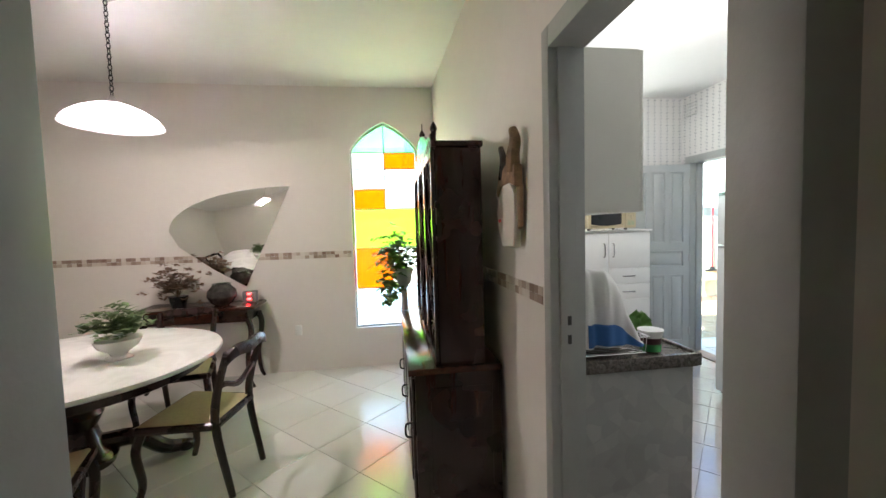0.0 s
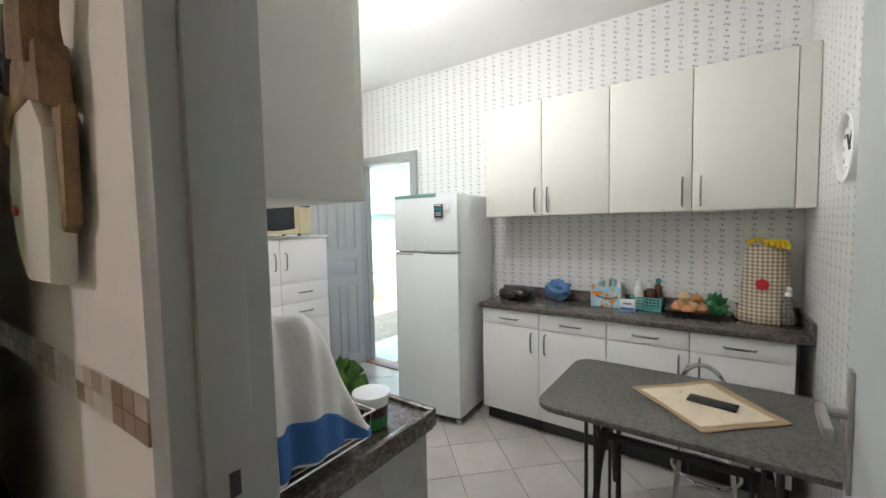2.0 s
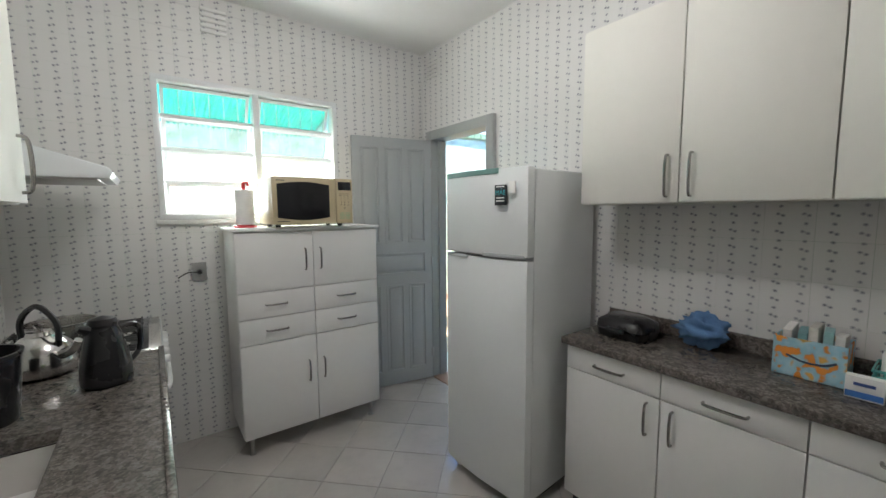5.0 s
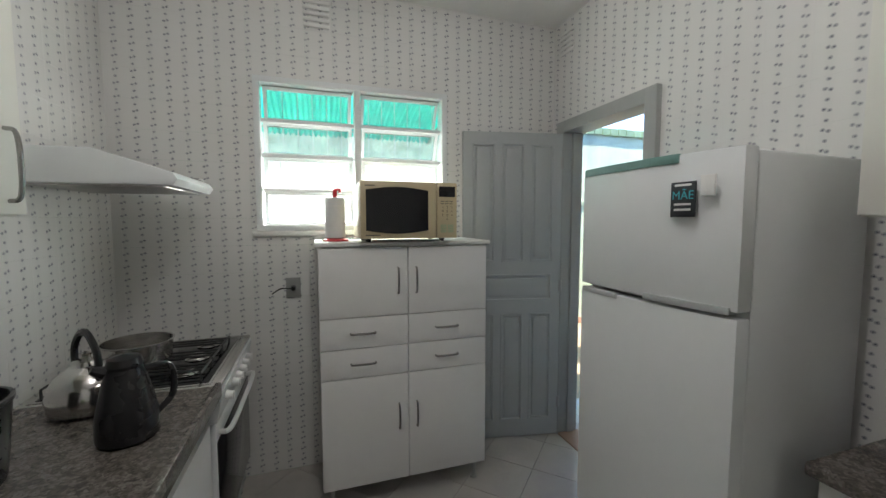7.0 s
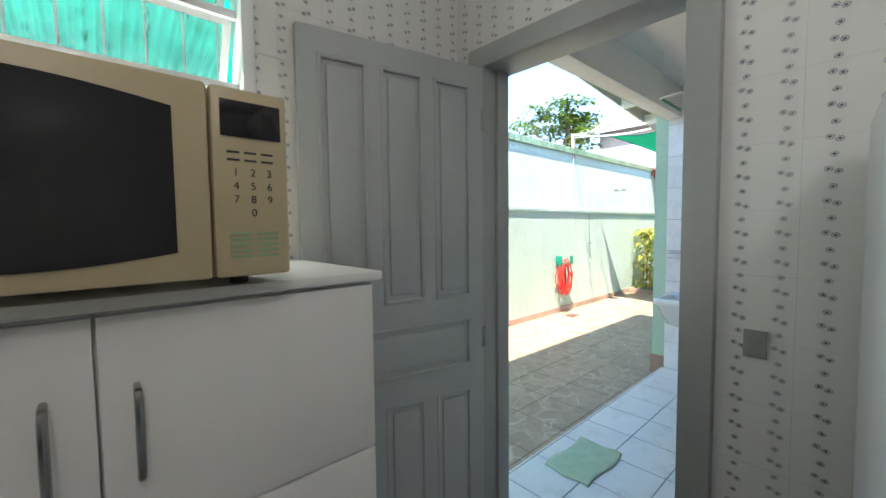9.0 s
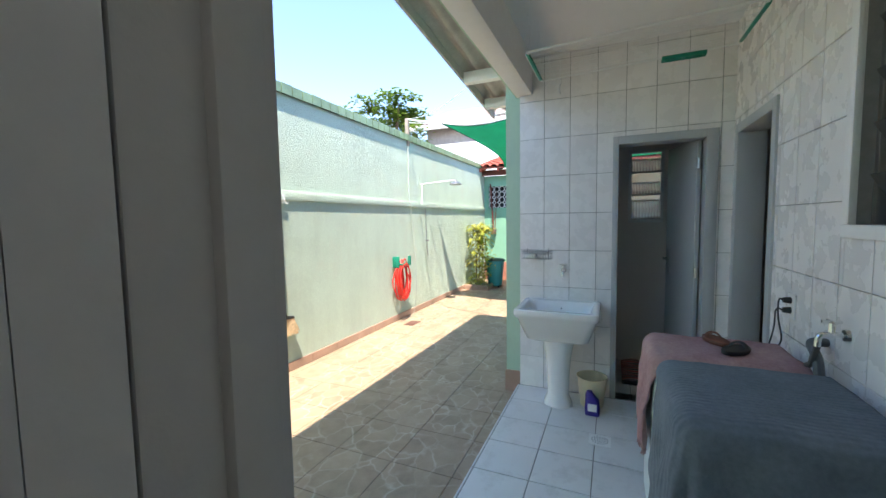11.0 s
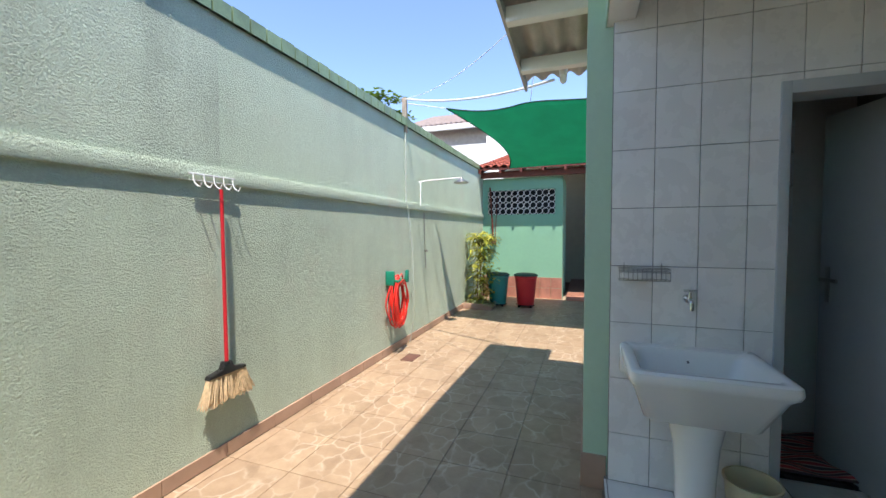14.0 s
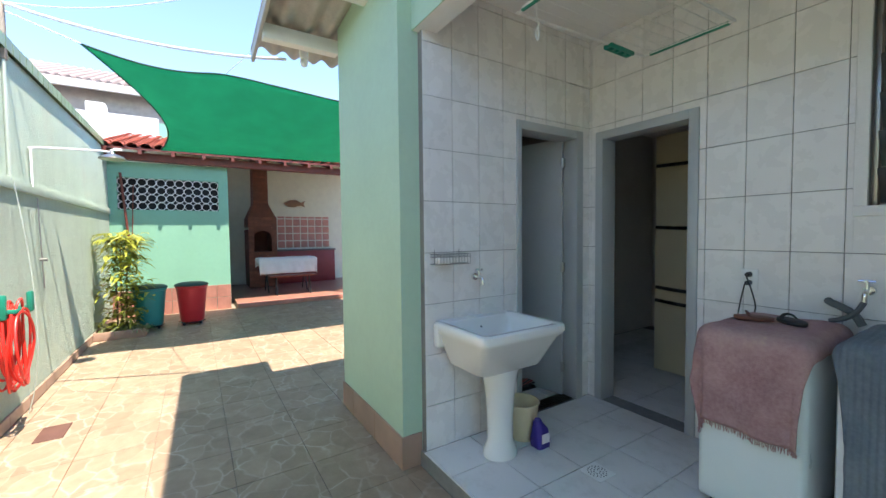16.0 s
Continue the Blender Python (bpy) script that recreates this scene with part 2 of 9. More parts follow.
# ---- materials ----
class Nodes:
    def __init__(self, name):
        self.m = bpy.data.materials.new(name)
        self.m.use_nodes = True
        self.t = self.m.node_tree
        self.t.nodes.clear()
        self.out = self.t.nodes.new("ShaderNodeOutputMaterial")
        self.p = self.t.nodes.new("ShaderNodeBsdfPrincipled")
        self.t.links.new(self.p.outputs[0], self.out.inputs[0])
        self.pos = self.t.nodes.new("ShaderNodeNewGeometry").outputs["Position"]

    def put(self, socket, v):
        if isinstance(v, bpy.types.NodeSocket):
            self.t.links.new(v, socket)
        elif isinstance(v, (tuple, list)) and len(v) == 3 and socket.type == "RGBA":
            socket.default_value = (*v, 1)
        else:
            socket.default_value = v

    def math(self, op, a, b=0.0, c=0.0):
        n = self.t.nodes.new("ShaderNodeMath")
        n.operation = op
        for s, v in zip(n.inputs, (a, b, c)):
            self.put(s, v)
        return n.outputs[0]

    def noise(self, scale, detail=3.0, rough=0.55, vec=None, distort=0.0):
        n = self.t.nodes.new("ShaderNodeTexNoise")
        self.put(n.inputs["Vector"], vec or self.pos)
        n.inputs["Scale"].default_value, n.inputs["Detail"].default_value, n.inputs["Roughness"].default_value, n.inputs["Distortion"].default_value = scale, detail, rough, distort
        return n.outputs["Fac"]

    def voronoi(self, scale, feature="F1", vec=None, out="Distance"):
        n = self.t.nodes.new("ShaderNodeTexVoronoi")
        n.feature = feature
        self.put(n.inputs["Vector"], vec or self.pos)
        n.inputs["Scale"].default_value = scale
        return n.outputs[out]

    def ramp(self, fac, *stops):
        n = self.t.nodes.new("ShaderNodeValToRGB")
        self.put(n.inputs[0], fac)
        e = n.color_ramp.elements
        while len(e) < len(stops):
            e.new(0.5)
        for k, (at, c) in zip(e, stops):
            k.position, k.color = at, (*((c, c, c) if isinstance(c, (int, float)) else c), 1)
        return n.outputs[0]

    def mix(self, fac, a, b, how="MIX"):
        n = self.t.nodes.new("ShaderNodeMix")
        n.data_type, n.blend_type = "RGBA", how
        self.put(n.inputs["Factor"], fac)
        self.put(n.inputs["A"], a)
        self.put(n.inputs["B"], b)
        return n.outputs["Result"]

    def scaled(self, x=1.0, y=1.0, z=1.0, turn=(0, 0, 0)):
        n = self.t.nodes.new("ShaderNodeMapping")
        self.put(n.inputs["Vector"], self.pos)
        n.inputs["Scale"].default_value, n.inputs["Rotation"].default_value = (x, y, z), [radians(a) for a in turn]
        return n.outputs[0]

    def axes(self):
        n = self.t.nodes.new("ShaderNodeSeparateXYZ")
        self.put(n.inputs[0], self.pos)
        return n.outputs

    def chance(self):
        return self.t.nodes.new("ShaderNodeObjectInfo").outputs["Random"]

    def bump(self, height, depth=0.01, strength=1.0):
        n = self.t.nodes.new("ShaderNodeBump")
        n.inputs["Strength"].default_value, n.inputs["Distance"].default_value = strength, depth
        self.put(n.inputs["Height"], height)
        self.put(self.p.inputs["Normal"], n.outputs[0])

    def done(self, color, rough=0.5, metal=0.0, **more):
        self.put(self.p.inputs["Base Color"], color)
        self.put(self.p.inputs["Roughness"], rough)
        self.put(self.p.inputs["Metallic"], metal)
        for k, v in more.items():
            self.put(self.p.inputs[k.replace("_", " ")], v)
        return self.m


def plain(name, color, rough=0.5, metal=0.0, vary=0.12, scale=6.0, grain=0.0, grain_scale=150.0, chance=0.0, **more):
    """Colour with large soft stains, fine grain and uneven gloss."""
    n = Nodes(name)
    big = n.noise(scale, 4)
    fine = n.noise(scale * 14, 2)
    both = n.math("ADD", n.math("MULTIPLY", big, 0.7), n.math("MULTIPLY", fine, 0.3))
    lo, hi = tuple(c * (1 - vary) for c in color), tuple(min(1.0, c * (1 + vary)) for c in color)
    col = n.ramp(both, (0.3, lo), (0.7, hi))
    if chance:
        col = n.mix(1.0, col, n.ramp(n.chance(), (0, 1 - chance), (1, 1.0)), "MULTIPLY")
    r = n.math("ADD", rough - 0.06, n.math("MULTIPLY", big, 0.12))
    if grain:
        n.bump(n.noise(grain_scale, 3), grain)
    return n.done(col, r, metal, **more)


white_wall = plain("dining_wall_paint", (0.76, 0.72, 0.68), 0.7, vary=0.03, scale=1.5, grain=0.0008, grain_scale=90)
ceiling_paint = plain("ceiling_paint", (0.82, 0.81, 0.79), 0.85, vary=0.03, scale=1.2, grain=0.0008, grain_scale=70)
grey_paint = plain("grey_door_paint", (0.43, 0.45, 0.45), 0.42, vary=0.05, scale=3, grain=0.0006, grain_scale=60)
frame_paint = plain("grey_frame_paint", (0.36, 0.37, 0.36), 0.42, vary=0.06, scale=3, grain=0.0006, grain_scale=60)
white_laminate = plain("white_laminate", (0.80, 0.79, 0.77), 0.55, vary=0.02, scale=2)
cream_laminate = plain("cream_laminate", (0.74, 0.73, 0.67), 0.62, vary=0.02, scale=2)
white_enamel = plain("white_enamel", (0.78, 0.80, 0.80), 0.22, vary=0.02, scale=2)
white_plastic = plain("white_plastic", (0.8, 0.8, 0.78), 0.35, vary=0.03)
metal_brushed = plain("brushed_metal", (0.42, 0.41, 0.40), 0.32, 1.0, vary=0.05)
handle_metal = plain("dark_pewter_handle", (0.36, 0.35, 0.34), 0.24, 1.0, vary=0.08)
chrome = plain("chrome", (0.75, 0.75, 0.75), 0.12, 1.0, vary=0.03)
steel = plain("polished_steel", (0.62, 0.6, 0.58), 0.16, 1.0, vary=0.04)
black_iron = plain("black_iron", (0.018, 0.018, 0.018), 0.5, vary=0.2, grain=0.0005)
black_plastic = plain("black_plastic", (0.015, 0.015, 0.016), 0.28, vary=0.1)
dark_gap = plain("dark_gap", (0.05, 0.05, 0.05), 0.8, vary=0.1)
screen_black = plain("dark_screen", (0.008, 0.008, 0.01), 0.08, vary=0.1)
mw_gold = plain("champagne_plastic", (0.52, 0.43, 0.27), 0.4, vary=0.03)
teal_plastic = plain("teal_plastic", (0.02, 0.25, 0.24), 0.4, vary=0.08)
green_plastic = plain("green_plastic", (0.0, 0.22, 0.14), 0.4, vary=0.06)
red_plastic = plain("red_plastic", (0.55, 0.02, 0.03), 0.35, vary=0.08)
hose_red = plain("red_hose_rubber", (0.72, 0.03, 0.02), 0.35, vary=0.08)
ceramic = plain("white_ceramic", (0.80, 0.80, 0.77), 0.12, vary=0.02, scale=2)
cream_plastic = plain("cream_plastic", (0.66, 0.56, 0.36), 0.45, vary=0.06)
purple_plastic = plain("purple_plastic", (0.035, 0.02, 0.22), 0.35, vary=0.1)
white_cloth = plain("white_cotton", (0.78, 0.77, 0.75), 0.9, vary=0.04, scale=20, grain=0.002, grain_scale=120)
blue_cloth = plain("blue_cotton", (0.10, 0.21, 0.40), 0.9, vary=0.15, scale=30, grain=0.002, grain_scale=160)
exterior_green = plain("pale_green_wall_paint", (0.45, 0.62, 0.46), 0.75, vary=0.06, scale=1.5, grain=0.002, grain_scale=60)
shed_green = plain("mint_green_wall_paint", (0.22, 0.46, 0.33), 0.8, vary=0.06, scale=1.5, grain=0.002, grain_scale=60)
white_out = plain("white_lime_paint", (0.8, 0.79, 0.76), 0.8, vary=0.05, scale=1.5, grain=0.002)
red_wood = plain("red_stained_wood", (0.16, 0.035, 0.02), 0.5, vary=0.25, scale=12)
clay = plain("red_clay_tile", (0.38, 0.09, 0.055), 0.8, vary=0.3, scale=8, grain=0.003)
grout = plain("grey_grout", (0.58, 0.56, 0.53), 0.9, vary=0.1, scale=20)
dark_joint = plain("dark_grout", (0.24, 0.23, 0.21), 0.9, vary=0.15, scale=20)
earth_joint = plain("brown_grout", (0.26, 0.21, 0.16), 0.9, vary=0.15, scale=20)
paper = plain("white_paper", (0.8, 0.79, 0.77), 0.85, vary=0.03, scale=30, grain=0.001)
bulb_glass = plain("frosted_bulb", (0.8, 0.8, 0.78), 0.2, vary=0.02)


def wood_material(name, dark, light, rough=0.25, along=2):
    n = Nodes(name)
    s = [18.0, 18.0, 18.0]
    s[along] = 1.6
    v = n.scaled(*s)
    col = n.ramp(n.noise(1.0, 5, 0.65, v, 0.6), (0.3, dark), (0.72, light))
    n.bump(n.noise(2.0, 3, 0.6, v), 0.0006)
    return n.done(col, n.math("ADD", rough - 0.05, n.math("MULTIPLY", n.noise(5), 0.14)))


mahogany = wood_material("dark_mahogany", (0.014, 0.0045, 0.0035), (0.032, 0.0095, 0.007))
mahogany_top = wood_material("polished_mahogany_top", (0.02, 0.007, 0.005), (0.085, 0.026, 0.015), 0.14, 1)


def thin_glass(name, tint, gloss=0.06, rough=0.03, texture=0.0):
    """A thin pane: tinted light goes straight through, a little of it is mirrored."""
    n = Nodes(name)
    tr = n.t.nodes.new("ShaderNodeBsdfTransparent")
    gl = n.t.nodes.new("ShaderNodeBsdfGlossy")
    gl.inputs["Roughness"].default_value = rough
    mx = n.t.nodes.new("ShaderNodeMixShader")
    mx.inputs[0].default_value = gloss
    col = n.ramp(n.noise(9, 3), (0.3, tuple(c * 0.9 for c in tint)), (0.7, tint))
    n.put(tr.inputs[0], col)
    n.t.links.new(tr.outputs[0], mx.inputs[1])
    n.t.links.new(gl.outputs[0], mx.inputs[2])
    n.t.links.new(mx.outputs[0], n.out.inputs[0])
    return n.m


def milky_glass(name, tint, clear=0.35, streaks=0.0):
    """Stained or ribbed glass: part of the light goes through, part is scattered."""
    n = Nodes(name)
    tr = n.t.nodes.new("ShaderNodeBsdfTransparent")
    tl = n.t.nodes.new("ShaderNodeBsdfTranslucent")
    gl = n.t.nodes.new("ShaderNodeBsdfGlossy")
    gl.inputs["Roughness"].default_value = 0.15
    a, b = n.t.nodes.new("ShaderNodeMixShader"), n.t.nodes.new("ShaderNodeMixShader")
    col = n.ramp(n.noise(14, 3), (0.25, tuple(c * 0.82 for c in tint)), (0.75, tint))
    if streaks:
        runs = n.ramp(n.noise(1.0, 2, 0.5, n.scaled(85, 85, 0.3)), (0.31, 0.7), (0.335, 0.0))
        col = n.mix(n.math("MULTIPLY", runs, streaks), col, tuple(c * 0.45 for c in tint))
    n.put(tr.inputs[0], col)
    n.put(tl.inputs[0], col)
    a.inputs[0].default_value, b.inputs[0].default_value = clear, 0.06
    for s, d in ((tl.outputs[0], a.inputs[1]), (tr.outputs[0], a.inputs[2]), (a.outputs[0], b.inputs[1]), (gl.outputs[0], b.inputs[2]), (b.outputs[0], n.out.inputs[0])):
        n.t.links.new(s, d)
    return n.m


clear_glass = thin_glass("clear_glass", (0.95, 0.97, 0.96))
louvre_glass = milky_glass("ribbed_white_glass", (0.95, 0.97, 0.96), 0.7)
rain_glass = milky_glass("streaked_clear_glass", (0.95, 0.97, 0.96), 0.85, 0.9)
stain_white = milky_glass("white_stained_glass", (0.97, 0.97, 0.96), 0.75)
stain_amber = milky_glass("amber_stained_glass", (0.97, 0.36, 0.015), 0.75)
stain_lime = milky_glass("lime_stained_glass", (0.58, 0.96, 0.20), 0.75)
stain_blue = milky_glass("pale_blue_stained_glass", (0.72, 0.85, 1.0), 0.75)
stain_green = milky_glass("green_stained_glass", (0.45, 0.92, 0.55), 0.75)
shade_glass = milky_glass("white_shade_glass", (0.72, 0.70, 0.76), 0.1)
n = Nodes("mirror_silver")
mirror_mat = n.done((0.88, 0.9, 0.88), 0.01, 1.0)


def net_material(name, tint):
    """Woven shade net: holds some light back, glows with what falls through."""
    n = Nodes(name)
    tr = n.t.nodes.new("ShaderNodeBsdfTranslucent")
    mx = n.t.nodes.new("ShaderNodeMixShader")
    mx.inputs[0].default_value = 0.55
    col = n.ramp(n.noise(3, 3), (0.3, tuple(c * 0.85 for c in tint)), (0.7, tint))
    n.bump(n.noise(300, 1), 0.001)
    n.done(col, 0.8)
    n.put(tr.inputs[0], col)
    n.t.links.new(n.p.outputs[0], mx.inputs[1])
    n.t.links.new(tr.outputs[0], mx.inputs[2])
    n.t.links.new(mx.outputs[0], n.out.inputs[0])
    return n.m


sail_net = net_material("green_shade_net", (0.0, 0.42, 0.27))
teal_net = net_material("teal_corrugated_plastic", (0.04, 0.80, 0.70))


def glow_material(name, color, strength):
    n = Nodes(name)
    return n.done(color, 0.4, 0.0, Emission_Color=color, Emission_Strength=strength)


lamp_glow = glow_material("lit_bulb", (1.0, 0.93, 0.85), 8.0)
led_red = glow_material("red_led", (1.0, 0.02, 0.02), 2.0)


def granite_material(name, tones, scale, rough=0.15):
    """Polished stone: uneven grains of two sizes, with darker clouds."""
    n = Nodes(name)
    sep = n.t.nodes.new("ShaderNodeSeparateColor")
    n.put(sep.inputs[0], n.voronoi(scale, out="Color"))
    coarse = n.t.nodes.new("ShaderNodeSeparateColor")
    n.put(coarse.inputs[0], n.voronoi(scale * 0.4, out="Color"))
    big = n.noise(scale * 0.12, 4, 0.7)
    grains = n.math("ADD", n.math("MULTIPLY", sep.outputs[0], 0.3), n.math("MULTIPLY", coarse.outputs[1], 0.25))
    v = n.math("ADD", grains, n.math("MULTIPLY", big, 0.45))
    return n.done(n.ramp(v, *tones), n.math("ADD", rough, n.math("MULTIPLY", n.noise(7, 3), 0.1)))


granite = granite_material("brown_grey_granite", ((0.2, (0.05, 0.043, 0.04)), (0.42, (0.095, 0.082, 0.073)), (0.58, (0.15, 0.13, 0.115)), (0.72, (0.21, 0.19, 0.17)), (0.85, (0.07, 0.06, 0.055))), 150)
granite_grey = granite_material("grey_granite", ((0.2, (0.04, 0.039, 0.036)), (0.45, (0.09, 0.087, 0.078)), (0.65, (0.15, 0.145, 0.13)), (0.85, (0.07, 0.067, 0.06))), 260, 0.4)
counter_side = granite_material("grey_stone_tile", ((0.2, (0.30, 0.30, 0.29)), (0.5, (0.36, 0.36, 0.35)), (0.8, (0.44, 0.44, 0.42))), 14, 0.4)


def flower_tile(name, axis):
    """White glazed tile with printed columns of small grey flowers, along x or y of the wall."""
    n = Nodes(name)
    ax = n.axes()
    u, z = ax[0 if axis == "x" else 1], ax[2]
    pu, pz = 0.08, 0.035
    ru, rz = n.math("DIVIDE", n.math("ADD", u, 0.012), pu), n.math("DIVIDE", z, pz)
    cu = n.math("MULTIPLY", n.math("SUBTRACT", n.math("FRACT", ru), 0.5), pu)
    cz = n.math("MULTIPLY", n.math("SUBTRACT", n.math("FRACT", rz), 0.5), pz)
    odd = n.math("MODULO", n.math("FLOOR", n.math("ADD", rz, 1000)), 2.0)
    col_odd = n.math("MODULO", n.math("FLOOR", n.math("ADD", ru, 1000)), 2.0)

    def flower(du, dz):
        """Distance from one blossom's middle, squeezed a little upright."""
        a = n.math("POWER", n.math("DIVIDE", n.math("SUBTRACT", cu, du), 0.0078), 2.0)
        b = n.math("POWER", n.math("DIVIDE", n.math("SUBTRACT", cz, dz), 0.0064), 2.0)
        return n.math("SQRT", n.math("ADD", a, b))

    one, left, right = flower(0.0, 0.0), flower(-0.0078, -0.0026), flower(0.0082, 0.0034)
    pair = n.math("MINIMUM", left, right)
    d = n.math("ADD", n.math("MULTIPLY", one, n.math("SUBTRACT", 1.0, odd)), n.math("MULTIPLY", pair, odd))
    wob = n.math("ADD", d, n.math("MULTIPLY", n.math("SUBTRACT", n.noise(260, 2), 0.5), 0.55))
    petal = n.ramp(wob, (0.30, 0.0), (0.34, 0.12), (0.66, 0.14), (0.76, 0.9), (0.95, 0.75), (1.05, 0.0))
    heart = n.ramp(wob, (0.34, 1.0), (0.48, 0.0))
    broken = n.ramp(n.noise(420, 2), (0.40, 0.25), (0.55, 1.0))
    fac = n.math("MAXIMUM", heart, n.math("MULTIPLY", petal, broken))
    fac = n.math("MULTIPLY", fac, n.math("ADD", 0.72, n.math("MULTIPLY", col_odd, 0.2)))
    soft = n.ramp(d, (0.6, 0.38), (1.9, 0.0))
    inner = n.ramp(n.noise(90, 2), (0.3, (0.05, 0.055, 0.09)), (0.7, (0.13, 0.14, 0.17)))
    haze = n.ramp(n.math("ABSOLUTE", cu), (0.004, 0.17), (0.021, 0.0))
    base = n.ramp(n.noise(1.3, 3), (0.3, (0.74, 0.73, 0.71)), (0.7, (0.79, 0.78, 0.76)))
    base = n.mix(haze, base, (0.55, 0.58, 0.56))
    base = n.mix(soft, base, (0.42, 0.42, 0.50))
    return n.done(n.mix(fac, base, inner), n.math("ADD", 0.16, n.math("MULTIPLY", n.noise(4), 0.12)))


flower_x, flower_y = flower_tile("flower_tile_x", "x"), flower_tile("flower_tile_y", "y")


def glazed(name, color, rough, vary=0.04, chance=0.08, dirt=0.0):
    n = Nodes(name)
    col = n.ramp(n.noise(2.2, 4), (0.3, tuple(c * (1 - vary) for c in color)), (0.7, tuple(min(1, c * (1 + vary)) for c in color)))
    col = n.mix(1.0, col, n.ramp(n.chance(), (0, 1 - chance), (1, 1.0)), "MULTIPLY")
    if dirt:
        col = n.mix(n.ramp(n.noise(5, 6, 0.7), (0.52, 0.0), (0.75, dirt)), col, (0.25, 0.22, 0.18))
    n.bump(n.noise(3.5, 2), 0.002)
    return n.done(col, n.math("ADD", rough, n.math("MULTIPLY", n.noise(9, 4), 0.15)))


porch_wall_tile = glazed("white_wall_tile", (0.82, 0.80, 0.77), 0.2)
porch_floor_tile = glazed("white_floor_tile", (0.72, 0.71, 0.69), 0.28, dirt=0.35)
kitchen_floor_tile = glazed("beige_floor_tile", (0.53, 0.50, 0.465), 0.09, vary=0.1, chance=0.1, dirt=0.2)
dining_floor_tile = glazed("white_dining_floor_tile", (0.72, 0.71, 0.68), 0.12)
skirt_tile = glazed("brown_skirting_tile", (0.40, 0.26, 0.19), 0.4, vary=0.2)
mosaic = Nodes("dado_mosaic")
dado_mat = mosaic.done(mosaic.ramp(mosaic.chance(), (0.0, (0.27, 0.17, 0.13)), (0.35, (0.42, 0.33, 0.27)), (0.6, (0.60, 0.52, 0.45)), (1.0, (0.70, 0.66, 0.60))), 0.3)


def flagstone_material():
    """Outdoor tile printed with broken flagstones and pale veins."""
    n = Nodes("flagstone_tile")
    wob = n.t.nodes.new("ShaderNodeVectorMath")
    wob.operation = "MULTIPLY_ADD"
    nz = n.t.nodes.new("ShaderNodeTexNoise")
    n.put(nz.inputs["Vector"], n.pos)
    nz.inputs["Scale"].default_value = 6.0
    n.put(wob.inputs[0], nz.outputs["Color"])
    wob.inputs[1].default_value = (0.16, 0.16, 0.16)
    n.put(wob.inputs[2], n.scaled(1.0, 1.4, 1.0, (0, 0, 20)))
    edge = n.voronoi(4.6, "DISTANCE_TO_EDGE", wob.outputs[0])
    tone = n.voronoi(4.6, "F1", wob.outputs[0], "Color")
    sep = n.t.nodes.new("ShaderNodeSeparateColor")
    n.put(sep.inputs[0], tone)
    t = n.math("ADD", n.math("MULTIPLY", sep.outputs[0], 0.25), n.math("MULTIPLY", n.noise(9, 5, 0.65), 0.75))
    stone = n.ramp(t, (0.2, (0.25, 0.175, 0.115)), (0.5, (0.34, 0.24, 0.16)), (0.8, (0.42, 0.31, 0.21)))
    stone = n.mix(1.0, stone, n.ramp(n.chance(), (0, 0.9), (1, 1.0)), "MULTIPLY")
    vein = n.math("MULTIPLY", n.ramp(edge, (0.0, 0.9), (0.06, 0.0)), n.ramp(n.noise(4, 3), (0.38, 0.05), (0.65, 0.75)))
    col = n.mix(vein, stone, (0.56, 0.47, 0.37))
    n.bump(n.math("ADD", n.math("MULTIPLY", edge, 0.5), n.math("MULTIPLY", n.noise(60, 3), 0.3)), 0.004)
    return n.done(col, n.math("ADD", 0.38, n.math("MULTIPLY", n.noise(8), 0.2)))


flagstone = flagstone_material()


def stucco_material(name, depth, scale, tint=(0.60, 0.73, 0.59), mottle=0.1, crack=False):
    n = Nodes(name)
    drip = n.noise(1.0, 5, 0.65, n.scaled(5, 5, 0.5))
    big = n.noise(1.3, 5, 0.6)
    v = n.math("ADD", n.math("MULTIPLY", drip, 0.4), n.math("MULTIPLY", big, 0.6))
    col = n.ramp(v, (0.28, tuple(c * (1 - 1.6 * mottle) for c in tint)), (0.5, tint), (0.72, tuple(min(1, c * (1 + mottle)) for c in tint)))
    pale = n.ramp(n.noise(0.9, 6, 0.7), (0.56, 0.0), (0.74, 0.45))
    col = n.mix(pale, col, (0.62, 0.62, 0.52))
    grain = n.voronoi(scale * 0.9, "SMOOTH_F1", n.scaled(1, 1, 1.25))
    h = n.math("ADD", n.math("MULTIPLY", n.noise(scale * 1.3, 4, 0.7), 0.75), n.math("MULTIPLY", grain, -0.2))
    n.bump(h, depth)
    # shade in the hollows of the relief, painted into the colour
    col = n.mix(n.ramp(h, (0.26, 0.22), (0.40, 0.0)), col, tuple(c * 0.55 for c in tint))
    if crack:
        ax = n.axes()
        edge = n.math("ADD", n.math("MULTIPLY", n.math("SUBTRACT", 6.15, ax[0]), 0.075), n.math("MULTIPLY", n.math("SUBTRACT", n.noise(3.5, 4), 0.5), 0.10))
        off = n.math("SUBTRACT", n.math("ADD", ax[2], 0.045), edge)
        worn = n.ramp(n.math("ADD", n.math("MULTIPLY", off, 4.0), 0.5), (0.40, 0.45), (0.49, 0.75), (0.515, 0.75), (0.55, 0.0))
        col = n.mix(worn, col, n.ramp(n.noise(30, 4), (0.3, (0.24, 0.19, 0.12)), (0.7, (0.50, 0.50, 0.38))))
    return n.done(col, 0.85)


